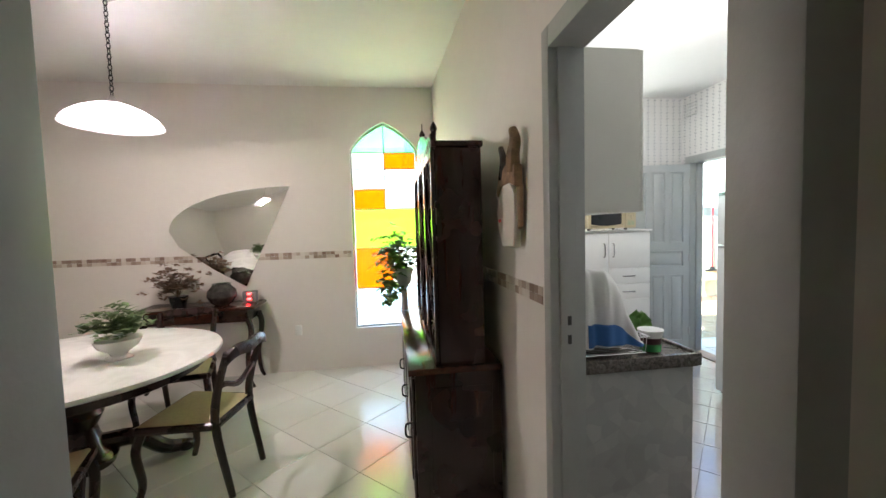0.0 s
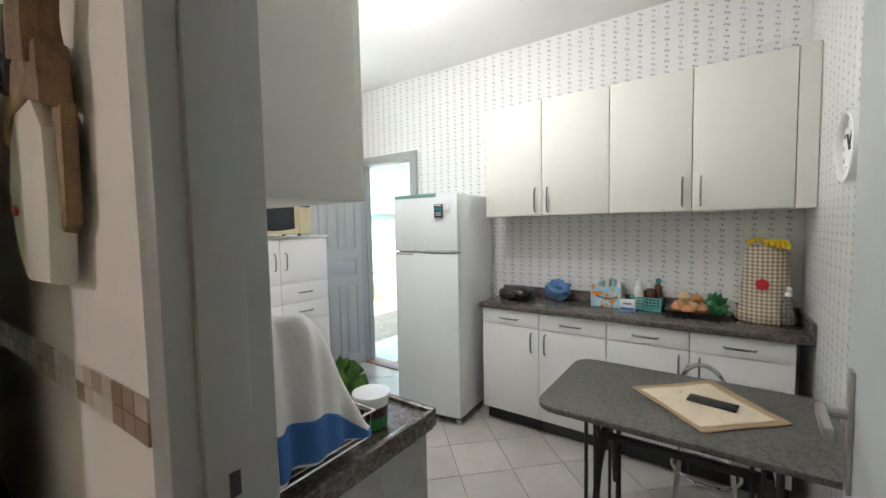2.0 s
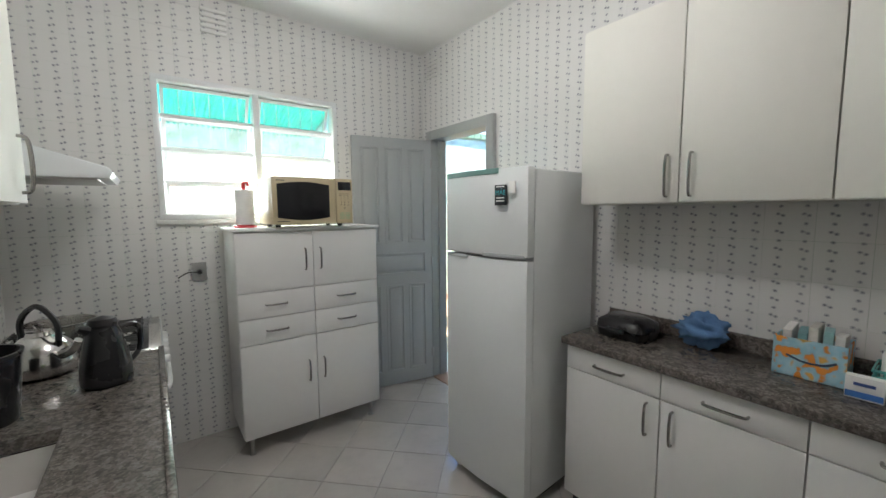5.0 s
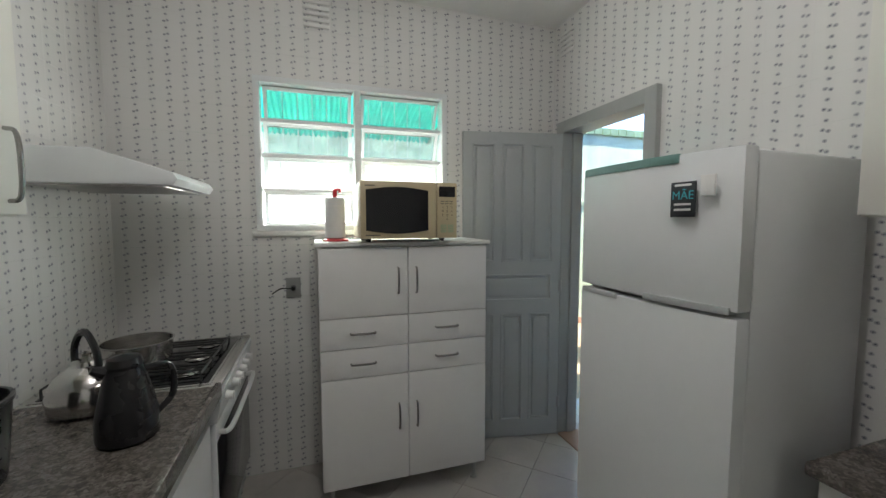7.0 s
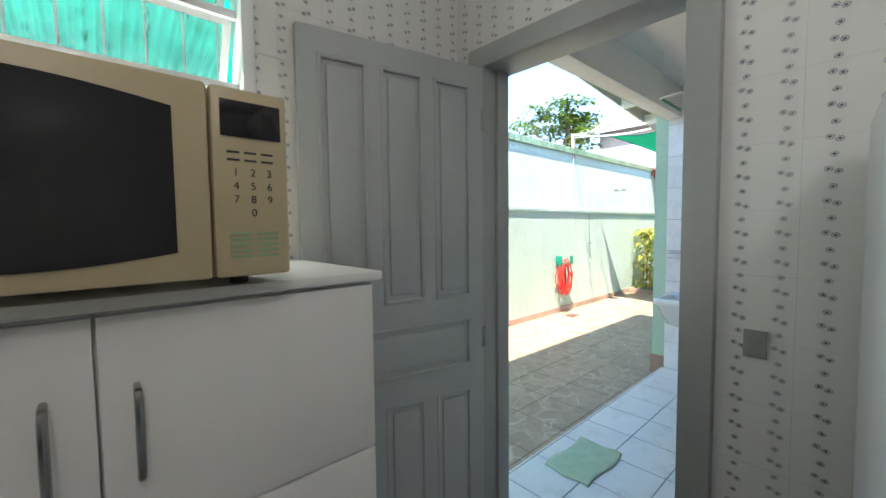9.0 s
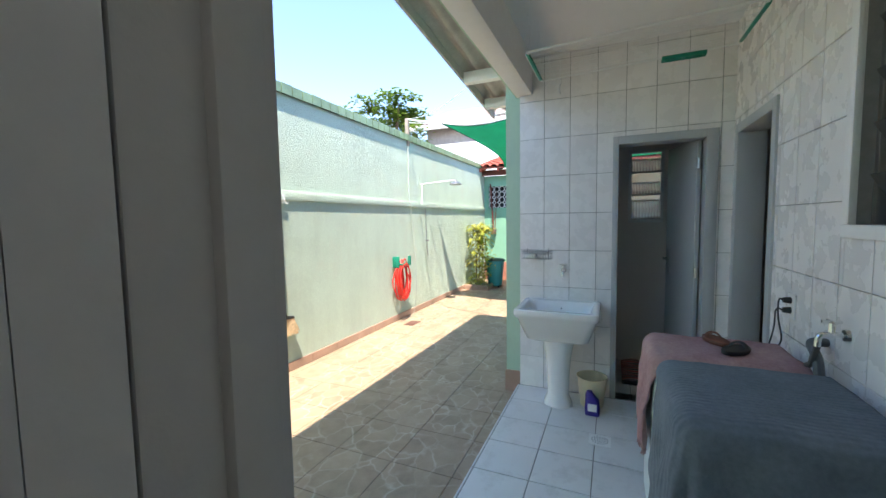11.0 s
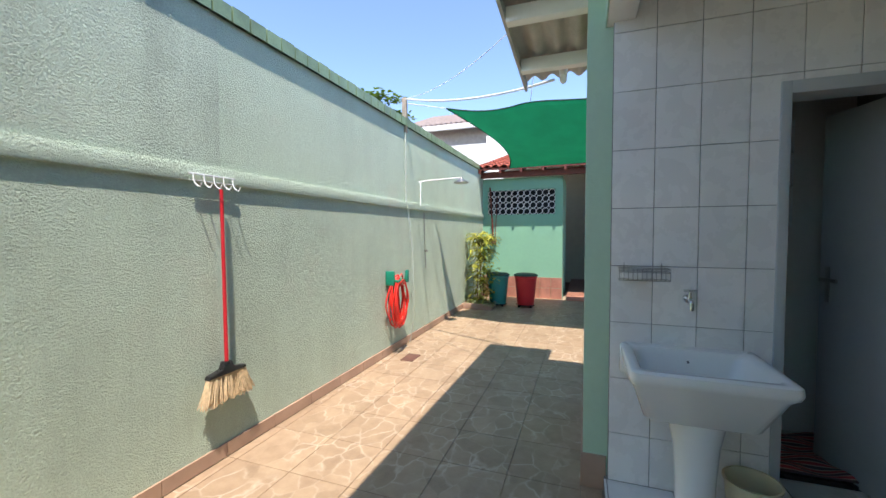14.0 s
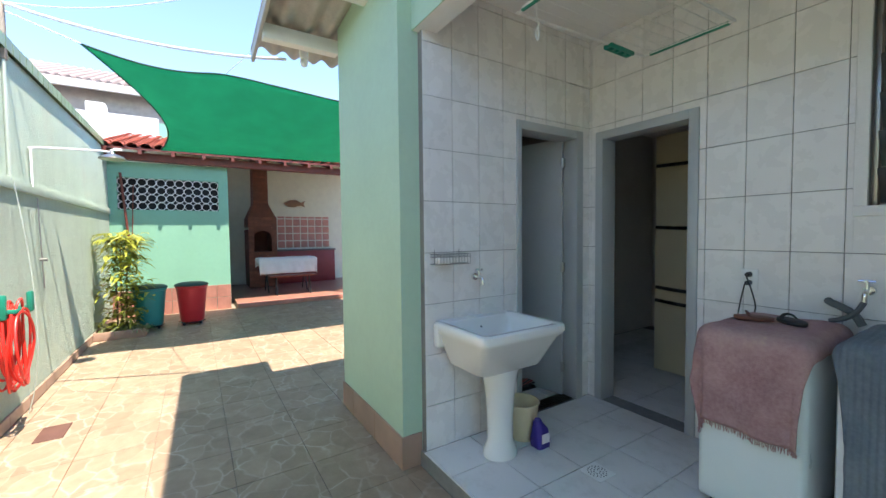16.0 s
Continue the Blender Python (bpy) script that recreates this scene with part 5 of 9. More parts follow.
def ring(bm, x0, x1, y0, y1, z, r=0.03, k=4):
    pts = []
    for cx, cyy, a0 in ((x1 - r, y1 - r, 0), (x0 + r, y1 - r, 90), (x0 + r, y0 + r, 180), (x1 - r, y0 + r, 270)):
        pts += [bm.verts.new((cx + r * math.cos(radians(a0 + 90 * i / k)), cyy + r * math.sin(radians(a0 + 90 * i / k)), z)) for i in range(k + 1)]
    return pts


def skin(bm, rings, close=(True, True)):
    for a, b in zip(rings, rings[1:]):
        n = len(a)
        for j in range(n):
            bm.faces.new((a[j], a[(j + 1) % n], b[(j + 1) % n], b[j]))
    if close[0]:
        bm.faces.new(rings[0][::-1])
    if close[1]:
        bm.faces.new(rings[-1])


xs = X1 - 0.53
skin(bm, [ring(bm, xs + 0.16, X1 - 0.08, Y0s + 0.12, Y1s - 0.12, 0.555, 0.05), ring(bm, xs + 0.13, X1 - 0.03, Y0s + 0.08, Y1s - 0.08, 0.57, 0.06), ring(bm, xs + 0.035, X1, Y0s + 0.02, Y1s - 0.02, 0.755, 0.05), ring(bm, xs + 0.012, X1, Y0s + 0.004, Y1s - 0.004, 0.775, 0.04), ring(bm, xs, X1, Y0s, Y1s, 0.80, 0.035), ring(bm, xs + 0.004, X1, Y0s + 0.003, Y1s - 0.003, ZT - 0.006, 0.035), ring(bm, xs + 0.014, X1, Y0s + 0.01, Y1s - 0.01, ZT, 0.035), ring(bm, xs + 0.06, X1 - 0.06, Y0s + 0.05, Y1s - 0.05, ZT - 0.004, 0.04), ring(bm, xs + 0.075, X1 - 0.07, Y0s + 0.065, Y1s - 0.065, ZT - 0.03, 0.05), ring(bm, xs + 0.17, X1 - 0.13, Y0s + 0.14, Y1s - 0.14, 0.60, 0.06)])
bx(bm, X1 - 0.06, X1, Y1s - 0.10, Y1s + 0.003, 0.67, ZT - 0.01, 0.012)
bx(bm, X1 - 0.06, X1, Y0s - 0.003, Y0s + 0.10, 0.67, ZT - 0.01, 0.012)
part("basin", bm, ceramic, sk, smooth=50)
bm = B()
lathe(bm, (6.58, 4.02, 0.0), [(0.115, 0.002), (0.112, 0.03), (0.085, 0.10), (0.088, 0.25), (0.10, 0.42), (0.12, 0.52), (0.135, 0.565)], 28, 0.85, 1.0)
part("pedestal", bm, ceramic, sk)
for dy, dz in ((0, 0.772), (-0.025, 0.745), (0.0, 0.745), (0.025, 0.745)):
    bm = B()
    cy(bm, (X1 - 0.085, 4.02 + dy, dz), (X1 - 0.072, 4.02 + dy, dz + 0.001), 0.006, n=10)
    part("overflow_hole", bm, dark_gap, sk)


def faucet(name, p, way, label):
    """A wall tap at p that points along way."""
    ob = thing(name, *p, label, "tap")
    p, w = Vector(p), Vector(way)
    bm = B()
    cy(bm, p, p + w * 0.012, 0.026, 0.022, 16)
    tube(bm, [p, p + w * 0.06, p + w * 0.085 + Vector((0, 0, -0.012)), p + w * 0.09 + Vector((0, 0, -0.05))], 0.011, 10, 5)
    part("spout", bm, chrome, ob)
    bm = B()
    cy(bm, p + w * 0.05, p + w * 0.05 + Vector((0, 0, 0.045)), 0.01, 0.008, 10)
    s = w.cross(Vector((0, 0, 1)))
    tube(bm, [p + w * 0.05 + Vector((0, 0, 0.05)) - s * 0.03, p + w * 0.05 + Vector((0, 0, 0.05)) + s * 0.03], 0.006, 8, smooth=False)
    tube(bm, [p + w * 0.02 + Vector((0, 0, 0.05)), p + w * 0.08 + Vector((0, 0, 0.05))], 0.006, 8, smooth=False)
    part("cross_handle", bm, chrome, ob)
    return ob


faucet("wall_tap", (TX, 4.01, 1.10), (-1, 0, 0), "small chrome tap on the tiled wall over the sink")
faucet("wall_tap", (5.215, PY0, 1.09), (0, 1, 0), "chrome double tap on the tiled wall beside the washing machine")

rk = thing("soap_rack", TX, 4.23, 1.25, "wire soap rack with a piece of soap", "soap rack")
bm = B()
for z in (1.20, 1.245, 1.262):
    tube(bm, [(TX - 0.004, 4.36, z), (TX - 0.09, 4.36, z), (TX - 0.09, 4.11, z), (TX - 0.004, 4.11, z), (TX - 0.004, 4.36, z)], 0.0025, 6, smooth=False)
for y in (4.14, 4.33):
    tube(bm, [(TX - 0.004, y, 1.20), (TX - 0.004, y, 1.29)], 0.003, 5, smooth=False)
part("rack_frame", bm, metal_brushed, rk)
for i in range(12):
    y = 4.11 + 0.25 * i / 11
    bm = B()
    tube(bm, [(TX - 0.004, y, 1.20), (TX - 0.09, y, 1.20), (TX - 0.09, y, 1.262)], 0.0018, 5, smooth=False)
    part("wire", bm, metal_brushed, rk)
bm = B()
bx(bm, TX - 0.08, TX - 0.02, 4.24, 4.34, 1.2025, 1.245, 0.014, 3)
single("soap_bar", bm, white_plastic, "white bar of soap in the wire rack", "soap")

bk = thing("bucket", 6.66, 3.80, 0.0, "worn cream plastic bucket beside the sink", "bucket")
bm = B()
lathe(bm, (6.66, 3.76, 0.0), [(0.085, 0.001), (0.09, 0.01), (0.115, 0.235), (0.122, 0.24), (0.122, 0.25), (0.112, 0.25), (0.108, 0.235), (0.084, 0.015), (0.001, 0.014)], 28)
part("shell", bm, cream_plastic, bk)
jg = thing("detergent_jug", 6.50, 3.75, 0.0, "purple plastic detergent jug", "jug")
bm = B()
skin(bm, [ring(bm, 6.455, 6.545, 3.695, 3.80, 0.002, 0.02), ring(bm, 6.452, 6.548, 3.69, 3.805, 0.05, 0.025), ring(bm, 6.46, 6.54, 3.70, 3.80, 0.12, 0.03), ring(bm, 6.475, 6.525, 3.74, 3.80, 0.165, 0.022), ring(bm, 6.48, 6.52, 3.75, 3.79, 0.185, 0.018)])
part("body", bm, purple_plastic, jg, smooth=60)
bm = B()
bx(bm, 6.449, 6.4525, 3.715, 3.78, 0.04, 0.10, 0.001)
part("label_patch", bm, paper, jg)
drain = thing("floor_drain", 6.118, 3.68, 0.0, "square white floor drain grate", "drain")
bm = B()
bx(bm, 6.045, 6.19, 3.61, 3.755, 0.0005, 0.004, 0.001)
part("plate", bm, white_plastic, drain)
bm = B()
for rr in (0.018, 0.035, 0.052):
    for k in range(int(rr * 340)):
        a = 2 * math.pi * k / int(rr * 340)
        p = (6.118 + rr * math.cos(a), 3.683 + rr * math.sin(a))
        cy(bm, (*p, 0.0035), (*p, 0.0046), 0.0045, n=6)
part("slots", bm, dark_gap, drain)
bm = B()


def mat_place(s, t):
    return (4.40 + 0.48 * s + 0.01 * math.sin(9 * t), 4.0 + 0.30 * t + 0.012 * math.sin(7 * s), 0.006 + 0.003 * math.sin(17 * s + 3) * math.sin(13 * t))


sheet(bm, 20, 14, mat_place)
mat_ob = single("door_mat", bm, plain("green_cotton_mat", (0.42, 0.52, 0.37), 0.95, vary=0.1, scale=20, grain=0.003, grain_scale=130), "thin pale green cotton mat on the porch floor", "mat")
thicken(mat_ob, 0.006)

# washing machine with its towel, and the covered second machine
wm = thing("washing_machine", 5.42, 3.12, 0.0, "white top-loading washing machine under a towel", "washing machine")
bm = B()
bx(bm, 5.27, 5.70, 2.87, 3.44, 0.03, 0.90, 0.03, 3)
part("body", bm, plain("pale_blue_white_enamel", (0.70, 0.78, 0.78), 0.3, vary=0.02), wm)
for x in (5.33, 5.64):
    for y in (2.93, 3.38):
        bm = B()
        cy(bm, (x, y, 0.001), (x, y, 0.035), 0.02, n=10)
        part("foot", bm, black_plastic, wm)


def drape(x0, x1, y0, y1, top, waves, seed, hang=(0.35, 0.35, 0.2, 0.35), r=0.06):
    """A cloth laid over a box, rounded at its edges: hang = how far it falls at -x, +x, -y, +y."""
    x0, x1, y1 = x0 - 0.014, x1 + 0.014, y1 + 0.014

    def place(s, t):
        u = x0 - hang[0] + s * (x1 - x0 + hang[0] + hang[1])
        v = y0 - hang[2] + t * (y1 - y0 + hang[2] + hang[3])
        hem = 0.025 * math.sin(7 * u + seed) + 0.02 * math.sin(11 * v + 2 * seed)
        cx, cyy = min(max(u, x0 + r), x1 - r), min(max(v, y0), y1 - r)
        off = Vector((u - cx, v - cyy))
        d = off.length
        soft = 0.006 * noise.noise(Vector((u * 7, v * 7, seed))) + 0.003 * noise.noise(Vector((u * 19, v * 19, seed)))
        if d < 1e-6:
            return (u, v, top + 0.014 + soft)
        way = off / d
        bend = min(d / r, math.pi / 2)
        down = max(0.0, d - r * math.pi / 2) * (1 + hem)
        turn = math.atan2(way.y, way.x)
        fold = (0.03 * min(1.0, down / 0.25)) * (0.5 + 0.5 * math.sin(waves * (cx + cyy) + 5.0 * turn + seed)) + 0.012 * min(1.0, down / 0.1) * noise.noise(Vector((u * 9, v * 9, seed)))
        out = r * math.sin(bend) + fold + 0.004
        p = Vector((cx, cyy)) + way * out
        return (p.x, p.y, top + 0.014 + soft - r * (1 - math.cos(bend)) - down)

    return place


def towel_material(name, tones, rib=0.0):
    n = Nodes(name)
    big = n.noise(5, 4)
    col = n.ramp(n.math("ADD", n.math("MULTIPLY", n.noise(60, 2), 0.35), n.math("MULTIPLY", big, 0.65)), *tones)
    h = n.noise(220, 2)
    if rib:
        w = n.t.nodes.new("ShaderNodeTexWave")
        n.put(w.inputs["Vector"], n.scaled(1, 1, 1))
        w.inputs["Scale"].default_value, w.inputs["Distortion"].default_value = rib, 0.4
        h = n.math("ADD", n.math("MULTIPLY", w.outputs["Fac"], 0.8), n.math("MULTIPLY", h, 0.3))
    n.bump(h, 0.004)
    return n.done(col, 0.95)


rose_towel = towel_material("rose_brown_towel", ((0.3, (0.30, 0.16, 0.17)), (0.5, (0.42, 0.25, 0.25)), (0.64, (0.48, 0.32, 0.29)), (0.74, (0.62, 0.47, 0.24))))
grey_towel = towel_material("blue_grey_towel", ((0.3, (0.10, 0.13, 0.16)), (0.7, (0.18, 0.22, 0.255))), 14)
bm = B()
sheet(bm, 64, 60, drape(5.27, 5.70, 2.87, 3.44, 0.90, 22, 1.0, (0.05, 0.24, 0.0, 0.43)))
tw = single("rose_towel", bm, rose_towel, "faded rose-brown patterned towel over the washing machine", "towel", smooth=180)
thicken(tw, 0.008)
bm = B()
fr_rng = random.Random(3)
rose_place = drape(5.27, 5.70, 2.87, 3.44, 0.90, 22, 1.0, (0.05, 0.24, 0.0, 0.43))
for i in range(150):
    q = Vector(rose_place(i / 149, 1.0))
    tube(bm, [q, q + Vector((fr_rng.gauss(0, 0.006), fr_rng.gauss(0, 0.003), -fr_rng.uniform(0.015, 0.032)))], 0.0016, 4, smooth=False)
part("fringe", bm, rose_towel, tw)
m2 = thing("covered_machine", 4.82, 3.1, 0.0, "white laundry appliance hidden under a blue-grey towel", "washing machine")
bm = B()
bx(bm, 4.62, 5.19, 2.87, 3.42, 0.03, 0.925, 0.02)
part("body", bm, white_enamel, m2)
for x in (4.68, 5.13):
    for y in (2.93, 3.36):
        bm = B()
        cy(bm, (x, y, 0.001), (x, y, 0.035), 0.02, n=10)
        part("foot", bm, black_plastic, m2)
bm = B()
sheet(bm, 60, 70, drape(4.62, 5.19, 2.87, 3.42, 0.925, 26, 2.3, (0.30, 0.04, 0.0, 0.66)))
tw = single("grey_towel", bm, grey_towel, "ribbed blue-grey bath towel over the laundry appliance", "towel", smooth=180)
thicken(tw, 0.01)

# ---- yard things ----
broom = thing("broom", 6.38, YW - 0.06, 0.38, "red-handled straw broom hanging on the yard wall", "broom")
bm = B()
cy(bm, (6.372, YW - 0.062, 0.57), (6.378, YW - 0.05, 1.76), 0.013, 0.012, 12)
part("handle", bm, red_plastic, broom)
bm = B()
plate(bm, [(-0.15, 0.0), (0.15, 0.0), (0.14, 0.022), (0.045, 0.04), (0.026, 0.085), (-0.026, 0.085), (-0.045, 0.04), (-0.14, 0.022)], lambda u, v, w: (6.372 + u, YW - 0.085 + w, 0.51 + v), 0.05, 0.006)
part("head", bm, black_plastic, broom)
bm = B()
rng = random.Random(4)
for i in range(420):
    u, v = rng.uniform(-1, 1), rng.uniform(-1, 1)
    a = Vector((6.372 + 0.145 * u, YW - 0.06 + 0.02 * v, 0.515))
    b = a + Vector((0.055 * u + rng.gauss(0, 0.01), 0.012 * v + rng.gauss(0, 0.006), -0.17 + rng.uniform(-0.03, 0.02)))
    tube(bm, [a, b], 0.0028, 4, smooth=False)
part("bristles", bm, plain("straw_bristle", (0.62, 0.47, 0.29), 0.8, vary=0.3, scale=40), broom, "straw-coloured bristles")

hk = thing("hook_rail", 6.33, YW - 0.05, 1.83, "white metal hook rail on the wall ledge", "hook rail")
bm = B()
bx(bm, 6.16, 6.50, YW - 0.043, YW - 0.0315, 1.838, 1.850, 0.002)
bx(bm, 6.16, 6.50, YW - 0.041, YW - 0.0315, 1.800, 1.806, 0.002)
part("rail", bm, white_enamel, hk)
for i in range(5):
    x = 6.185 + i * 0.073
    bm = B()
    tube(bm, [(x, YW - 0.041, 1.845), (x, YW - 0.05, 1.79), (x + 0.01, YW - 0.08, 1.76), (x + 0.015, YW - 0.095, 1.785)], 0.004, 6, 5)
    part("hook", bm, white_enamel, hk)

hs = thing("garden_hose", 8.90, YW - 0.1, 0.0, "red garden hose coiled on a green wall hanger", "hose")
bm = B()
rng = random.Random(9)
for k in range(11):
    cx, cz = 8.89 + rng.uniform(-0.03, 0.03), 0.60 + rng.uniform(-0.03, 0.02)
    rx, rz, yy = rng.uniform(0.11, 0.19), rng.uniform(0.24, 0.34), YW - 0.05 - 0.013 * k
    pts = [(cx + rx * math.cos(a) * (1 - 0.25 * max(0, math.sin(a))), yy + 0.014 * math.sin(2 * a + k), cz + rz * math.sin(a)) for a in (2 * math.pi * i / 14 for i in range(15))]
    tube(bm, pts, 0.009, 8, 3)
    if k < 10:
        part("coil", bm, hose_red, hs)
        bm = B()
tube(bm, [(9.05, YW - 0.08, 0.72), (9.14, YW - 0.09, 0.62), (9.17, YW - 0.1, 0.40), (9.10, YW - 0.09, 0.26), (8.98, YW - 0.08, 0.22)], 0.011, 8, 6)
part("coil", bm, hose_red, hs)
bm = B()
bx(bm, 8.76, 8.80, YW - 0.12, YW - 0.002, 0.80, 0.98, 0.008)
bx(bm, 8.97, 9.05, YW - 0.20, YW - 0.17, 0.82, 0.98, 0.012)
bx(bm, 8.78, 9.03, YW - 0.17, YW - 0.002, 0.84, 0.87, 0.006)
part("hanger", bm, green_plastic, hs, "green plastic hanger")

sh = thing("outdoor_shower", 9.86, YW - 0.02, 0.2, "white pipe shower with a flat round head on the yard wall", "shower")
bm = B()
tube(bm, [(9.86, YW - 0.004, 2.225), (9.93, YW - 0.10, 2.25), (10.15, YW - 0.45, 2.30), (10.2, YW - 0.55, 2.30)], 0.011, 8, 6)
tube(bm, [(9.86, YW - 0.02, 2.225), (9.86, YW - 0.02, 1.87)], 0.010, 8, smooth=False)
part("pipe", bm, white_plastic, sh)
bm = B()
lathe(bm, (10.2, YW - 0.56, 2.225), [(0.115, 0.0), (0.12, 0.008), (0.10, 0.03), (0.03, 0.06), (0.018, 0.09)], 24)
part("head", bm, metal_brushed, sh)
bm = B()
tube(bm, [(10.0, YW - 0.015, 1.775), (10.03, YW - 0.02, 1.2), (10.06, YW - 0.02, 0.9)], 0.006, 6, 4)
cy(bm, (10.03, YW - 0.004, 1.18), (10.03, YW - 0.06, 1.18), 0.016, n=10)
part("valve", bm, metal_brushed, sh)

pp = thing("cable_pole", 9.35, YW + 0.05, 1.87, "thin conduit pole on the yard wall carrying a white cable", "pole")
bm = B()
bx(bm, 9.34, 9.40, YW - 0.03, YW + 0.03, 2.85, 3.32, 0.006)
part("post", bm, plain("weathered_wood", (0.34, 0.28, 0.22), 0.9, vary=0.25, scale=9), pp)
bm = B()
tube(bm, [(9.36, YW - 0.012, 1.87), (9.36, YW - 0.012, 2.86)], 0.014, 8, smooth=False)
grey_conduit = plain("grey_conduit", (0.42, 0.48, 0.42), 0.6)
part("conduit", bm, grey_conduit, pp)
hc = thing("hanging_cable", 9.36, YW - 0.05, GROUND, "thin pale cable hanging down the yard wall to the ground", "cable")
bm = B()
tube(bm, [(9.36, YW - 0.035, 1.86), (9.37, YW - 0.10, 1.2), (9.35, YW - 0.13, 0.5), (9.37, YW - 0.09, 0.1), (9.36, YW - 0.05, GROUND + 0.004)], 0.004, 6, 6)
part("cable", bm, grey_conduit, hc)
cb = thing("overhead_cable", 9.37, YW, 3.3, "white cable slung from the pole to the eave", "cable")
bm = B()
a, b = Vector((9.37, YW, 3.31)), Vector((8.60, 4.85, 3.02))
tube(bm, [a + (b - a) * t + Vector((0, 0, -0.38 * t * (1 - t))) for t in (0, 0.15, 0.3, 0.45, 0.6, 0.8, 1)], 0.014, 8, 5)
part("sleeve", bm, white_plastic, cb)
bm = B()
tube(bm, [a + (Vector((7.6, 4.7, 3.45)) - a) * t + Vector((0, 0, -0.75 * t * (1 - t))) for t in (0, 0.2, 0.4, 0.6, 0.8, 1)], 0.004, 6, 5)
part("thin_wire", bm, white_plastic, cb)

# drain grate in the yard
dr = thing("yard_drain", 8.80, 6.58, GROUND, "brown metal drain grate set in the paving", "drain")
bm = B()
bx(bm, 8.66, 8.94, 6.49, 6.66, GROUND + 0.0005, GROUND + 0.006, 0.002)
part("plate", bm, plain("rusty_brown_metal", (0.12, 0.055, 0.04), 0.7, vary=0.25), dr)

# bins
def bin_at(x, y, mat, label):
    ob = thing("dustbin", x, y, GROUND, label, "bin", "bins by the shed")
    bm = B()
    lathe(bm, (x, y, GROUND + 0.055), [(0.17, 0.0), (0.175, 0.02), (0.225, 0.56), (0.24, 0.57), (0.24, 0.60), (0.20, 0.60)], 28)
    part("body", bm, mat, ob)
    bm = B()
    lathe(bm, (x, y, GROUND + 0.656), [(0.235, 0.0), (0.25, 0.002), (0.25, 0.018), (0.20, 0.045), (0.06, 0.058), (0.001, 0.06)], 28)
    part("lid", bm, plain("dark_green_lid", (0.012, 0.05, 0.045), 0.5), ob, "dark green lid")
    bm = B()
    lathe(bm, (x, y, GROUND + 0.035), [(0.19, 0), (0.20, 0.012), (0.17, 0.02)], 24)
    part("dolly", bm, black_plastic, ob)
    for k in range(4):
        a = math.pi / 4 + k * math.pi / 2
        bm = B()
        c = Vector((x + 0.17 * math.cos(a), y + 0.17 * math.sin(a), GROUND + 0.022))
        cy(bm, c - Vector((0.012, 0, 0)), c + Vector((0.012, 0, 0)), 0.021, n=12)
        part("caster", bm, black_plastic, ob)


bin_at(12.62, 6.27, teal_plastic, "teal plastic bin with dark lid on a wheeled dolly")
bin_at(12.66, 5.69, red_plastic, "red plastic bin with dark lid on a wheeled dolly")

# plants: leafy column, and spiky clumps, in the corner bed
def leaves(bm, rng, c, n, length, width, droop, spread, up=0.5):
    """Blade-shaped leaves round a point, each bent in three pieces."""
    for _ in range(n):
        a = rng.uniform(0, 2 * math.pi)
        d = Vector((math.cos(a), math.sin(a), rng.uniform(up - 0.3, up + 0.5))).normalized()
        s = d.cross(Vector((0, 0, 1))).normalized()
        L, W = length * rng.uniform(0.6, 1.15), width * rng.uniform(0.7, 1.2)
        p = Vector(c) + Vector((rng.gauss(0, spread[0]), rng.gauss(0, spread[0]), rng.uniform(-spread[1], spread[1])))
        prev = None
        for k, (t, w) in enumerate(((0, 0.35), (0.35, 1.0), (0.7, 0.7), (1.0, 0.03))):
            q = p + d * (L * t) + Vector((0, 0, -droop * L * t * t))
            cur = [bm.verts.new(q - s * W * w / 2), bm.verts.new(q + Vector((0, 0, -0.12 * W * w))), bm.verts.new(q + s * W * w / 2)]
            if prev:
                bm.faces.new((prev[0], prev[1], cur[1], cur[0]))
                bm.faces.new((prev[1], prev[2], cur[2], cur[1]))
            prev = cur


def leaf_material(name, dark, light, third=None):
    n = Nodes(name)
    isl = n.t.nodes.new("ShaderNodeNewGeometry").outputs["Random Per Island"]
    stops = [(0.0, dark), (0.7, light)] + ([(1.0, third)] if third else [])
    col = n.mix(0.3, n.ramp(isl, *stops), n.ramp(n.noise(25, 3), (0.3, dark), (0.7, light)))
    tl = n.t.nodes.new("ShaderNodeBsdfTranslucent")
    mx = n.t.nodes.new("ShaderNodeMixShader")
    mx.inputs[0].default_value = 0.35
    n.done(col, 0.45)
    n.put(tl.inputs[0], col)
    n.t.links.new(n.p.outputs[0], mx.inputs[1])
    n.t.links.new(tl.outputs[0], mx.inputs[2])
    n.t.links.new(mx.outputs[0], n.out.inputs[0])
    return n.m


yellow_leaf = leaf_material("yellow_green_leaf", (0.22, 0.27, 0.03), (0.55, 0.55, 0.09), (0.72, 0.66, 0.20))
stripe_leaf = leaf_material("striped_pale_leaf", (0.12, 0.17, 0.06), (0.34, 0.38, 0.20), (0.5, 0.5, 0.35))
tree_leaf = leaf_material("tree_leaf", (0.05, 0.11, 0.015), (0.15, 0.26, 0.035), (0.28, 0.38, 0.07))
bark = plain("brown_bark", (0.16, 0.11, 0.07), 0.9, vary=0.3, scale=12, grain=0.006, grain_scale=40)
rng = random.Random(21)
pl = thing("dracaena_plant", 12.35, 6.60, GROUND, "tall yellow-green variegated plant in the corner bed", "plant")
bm = B()
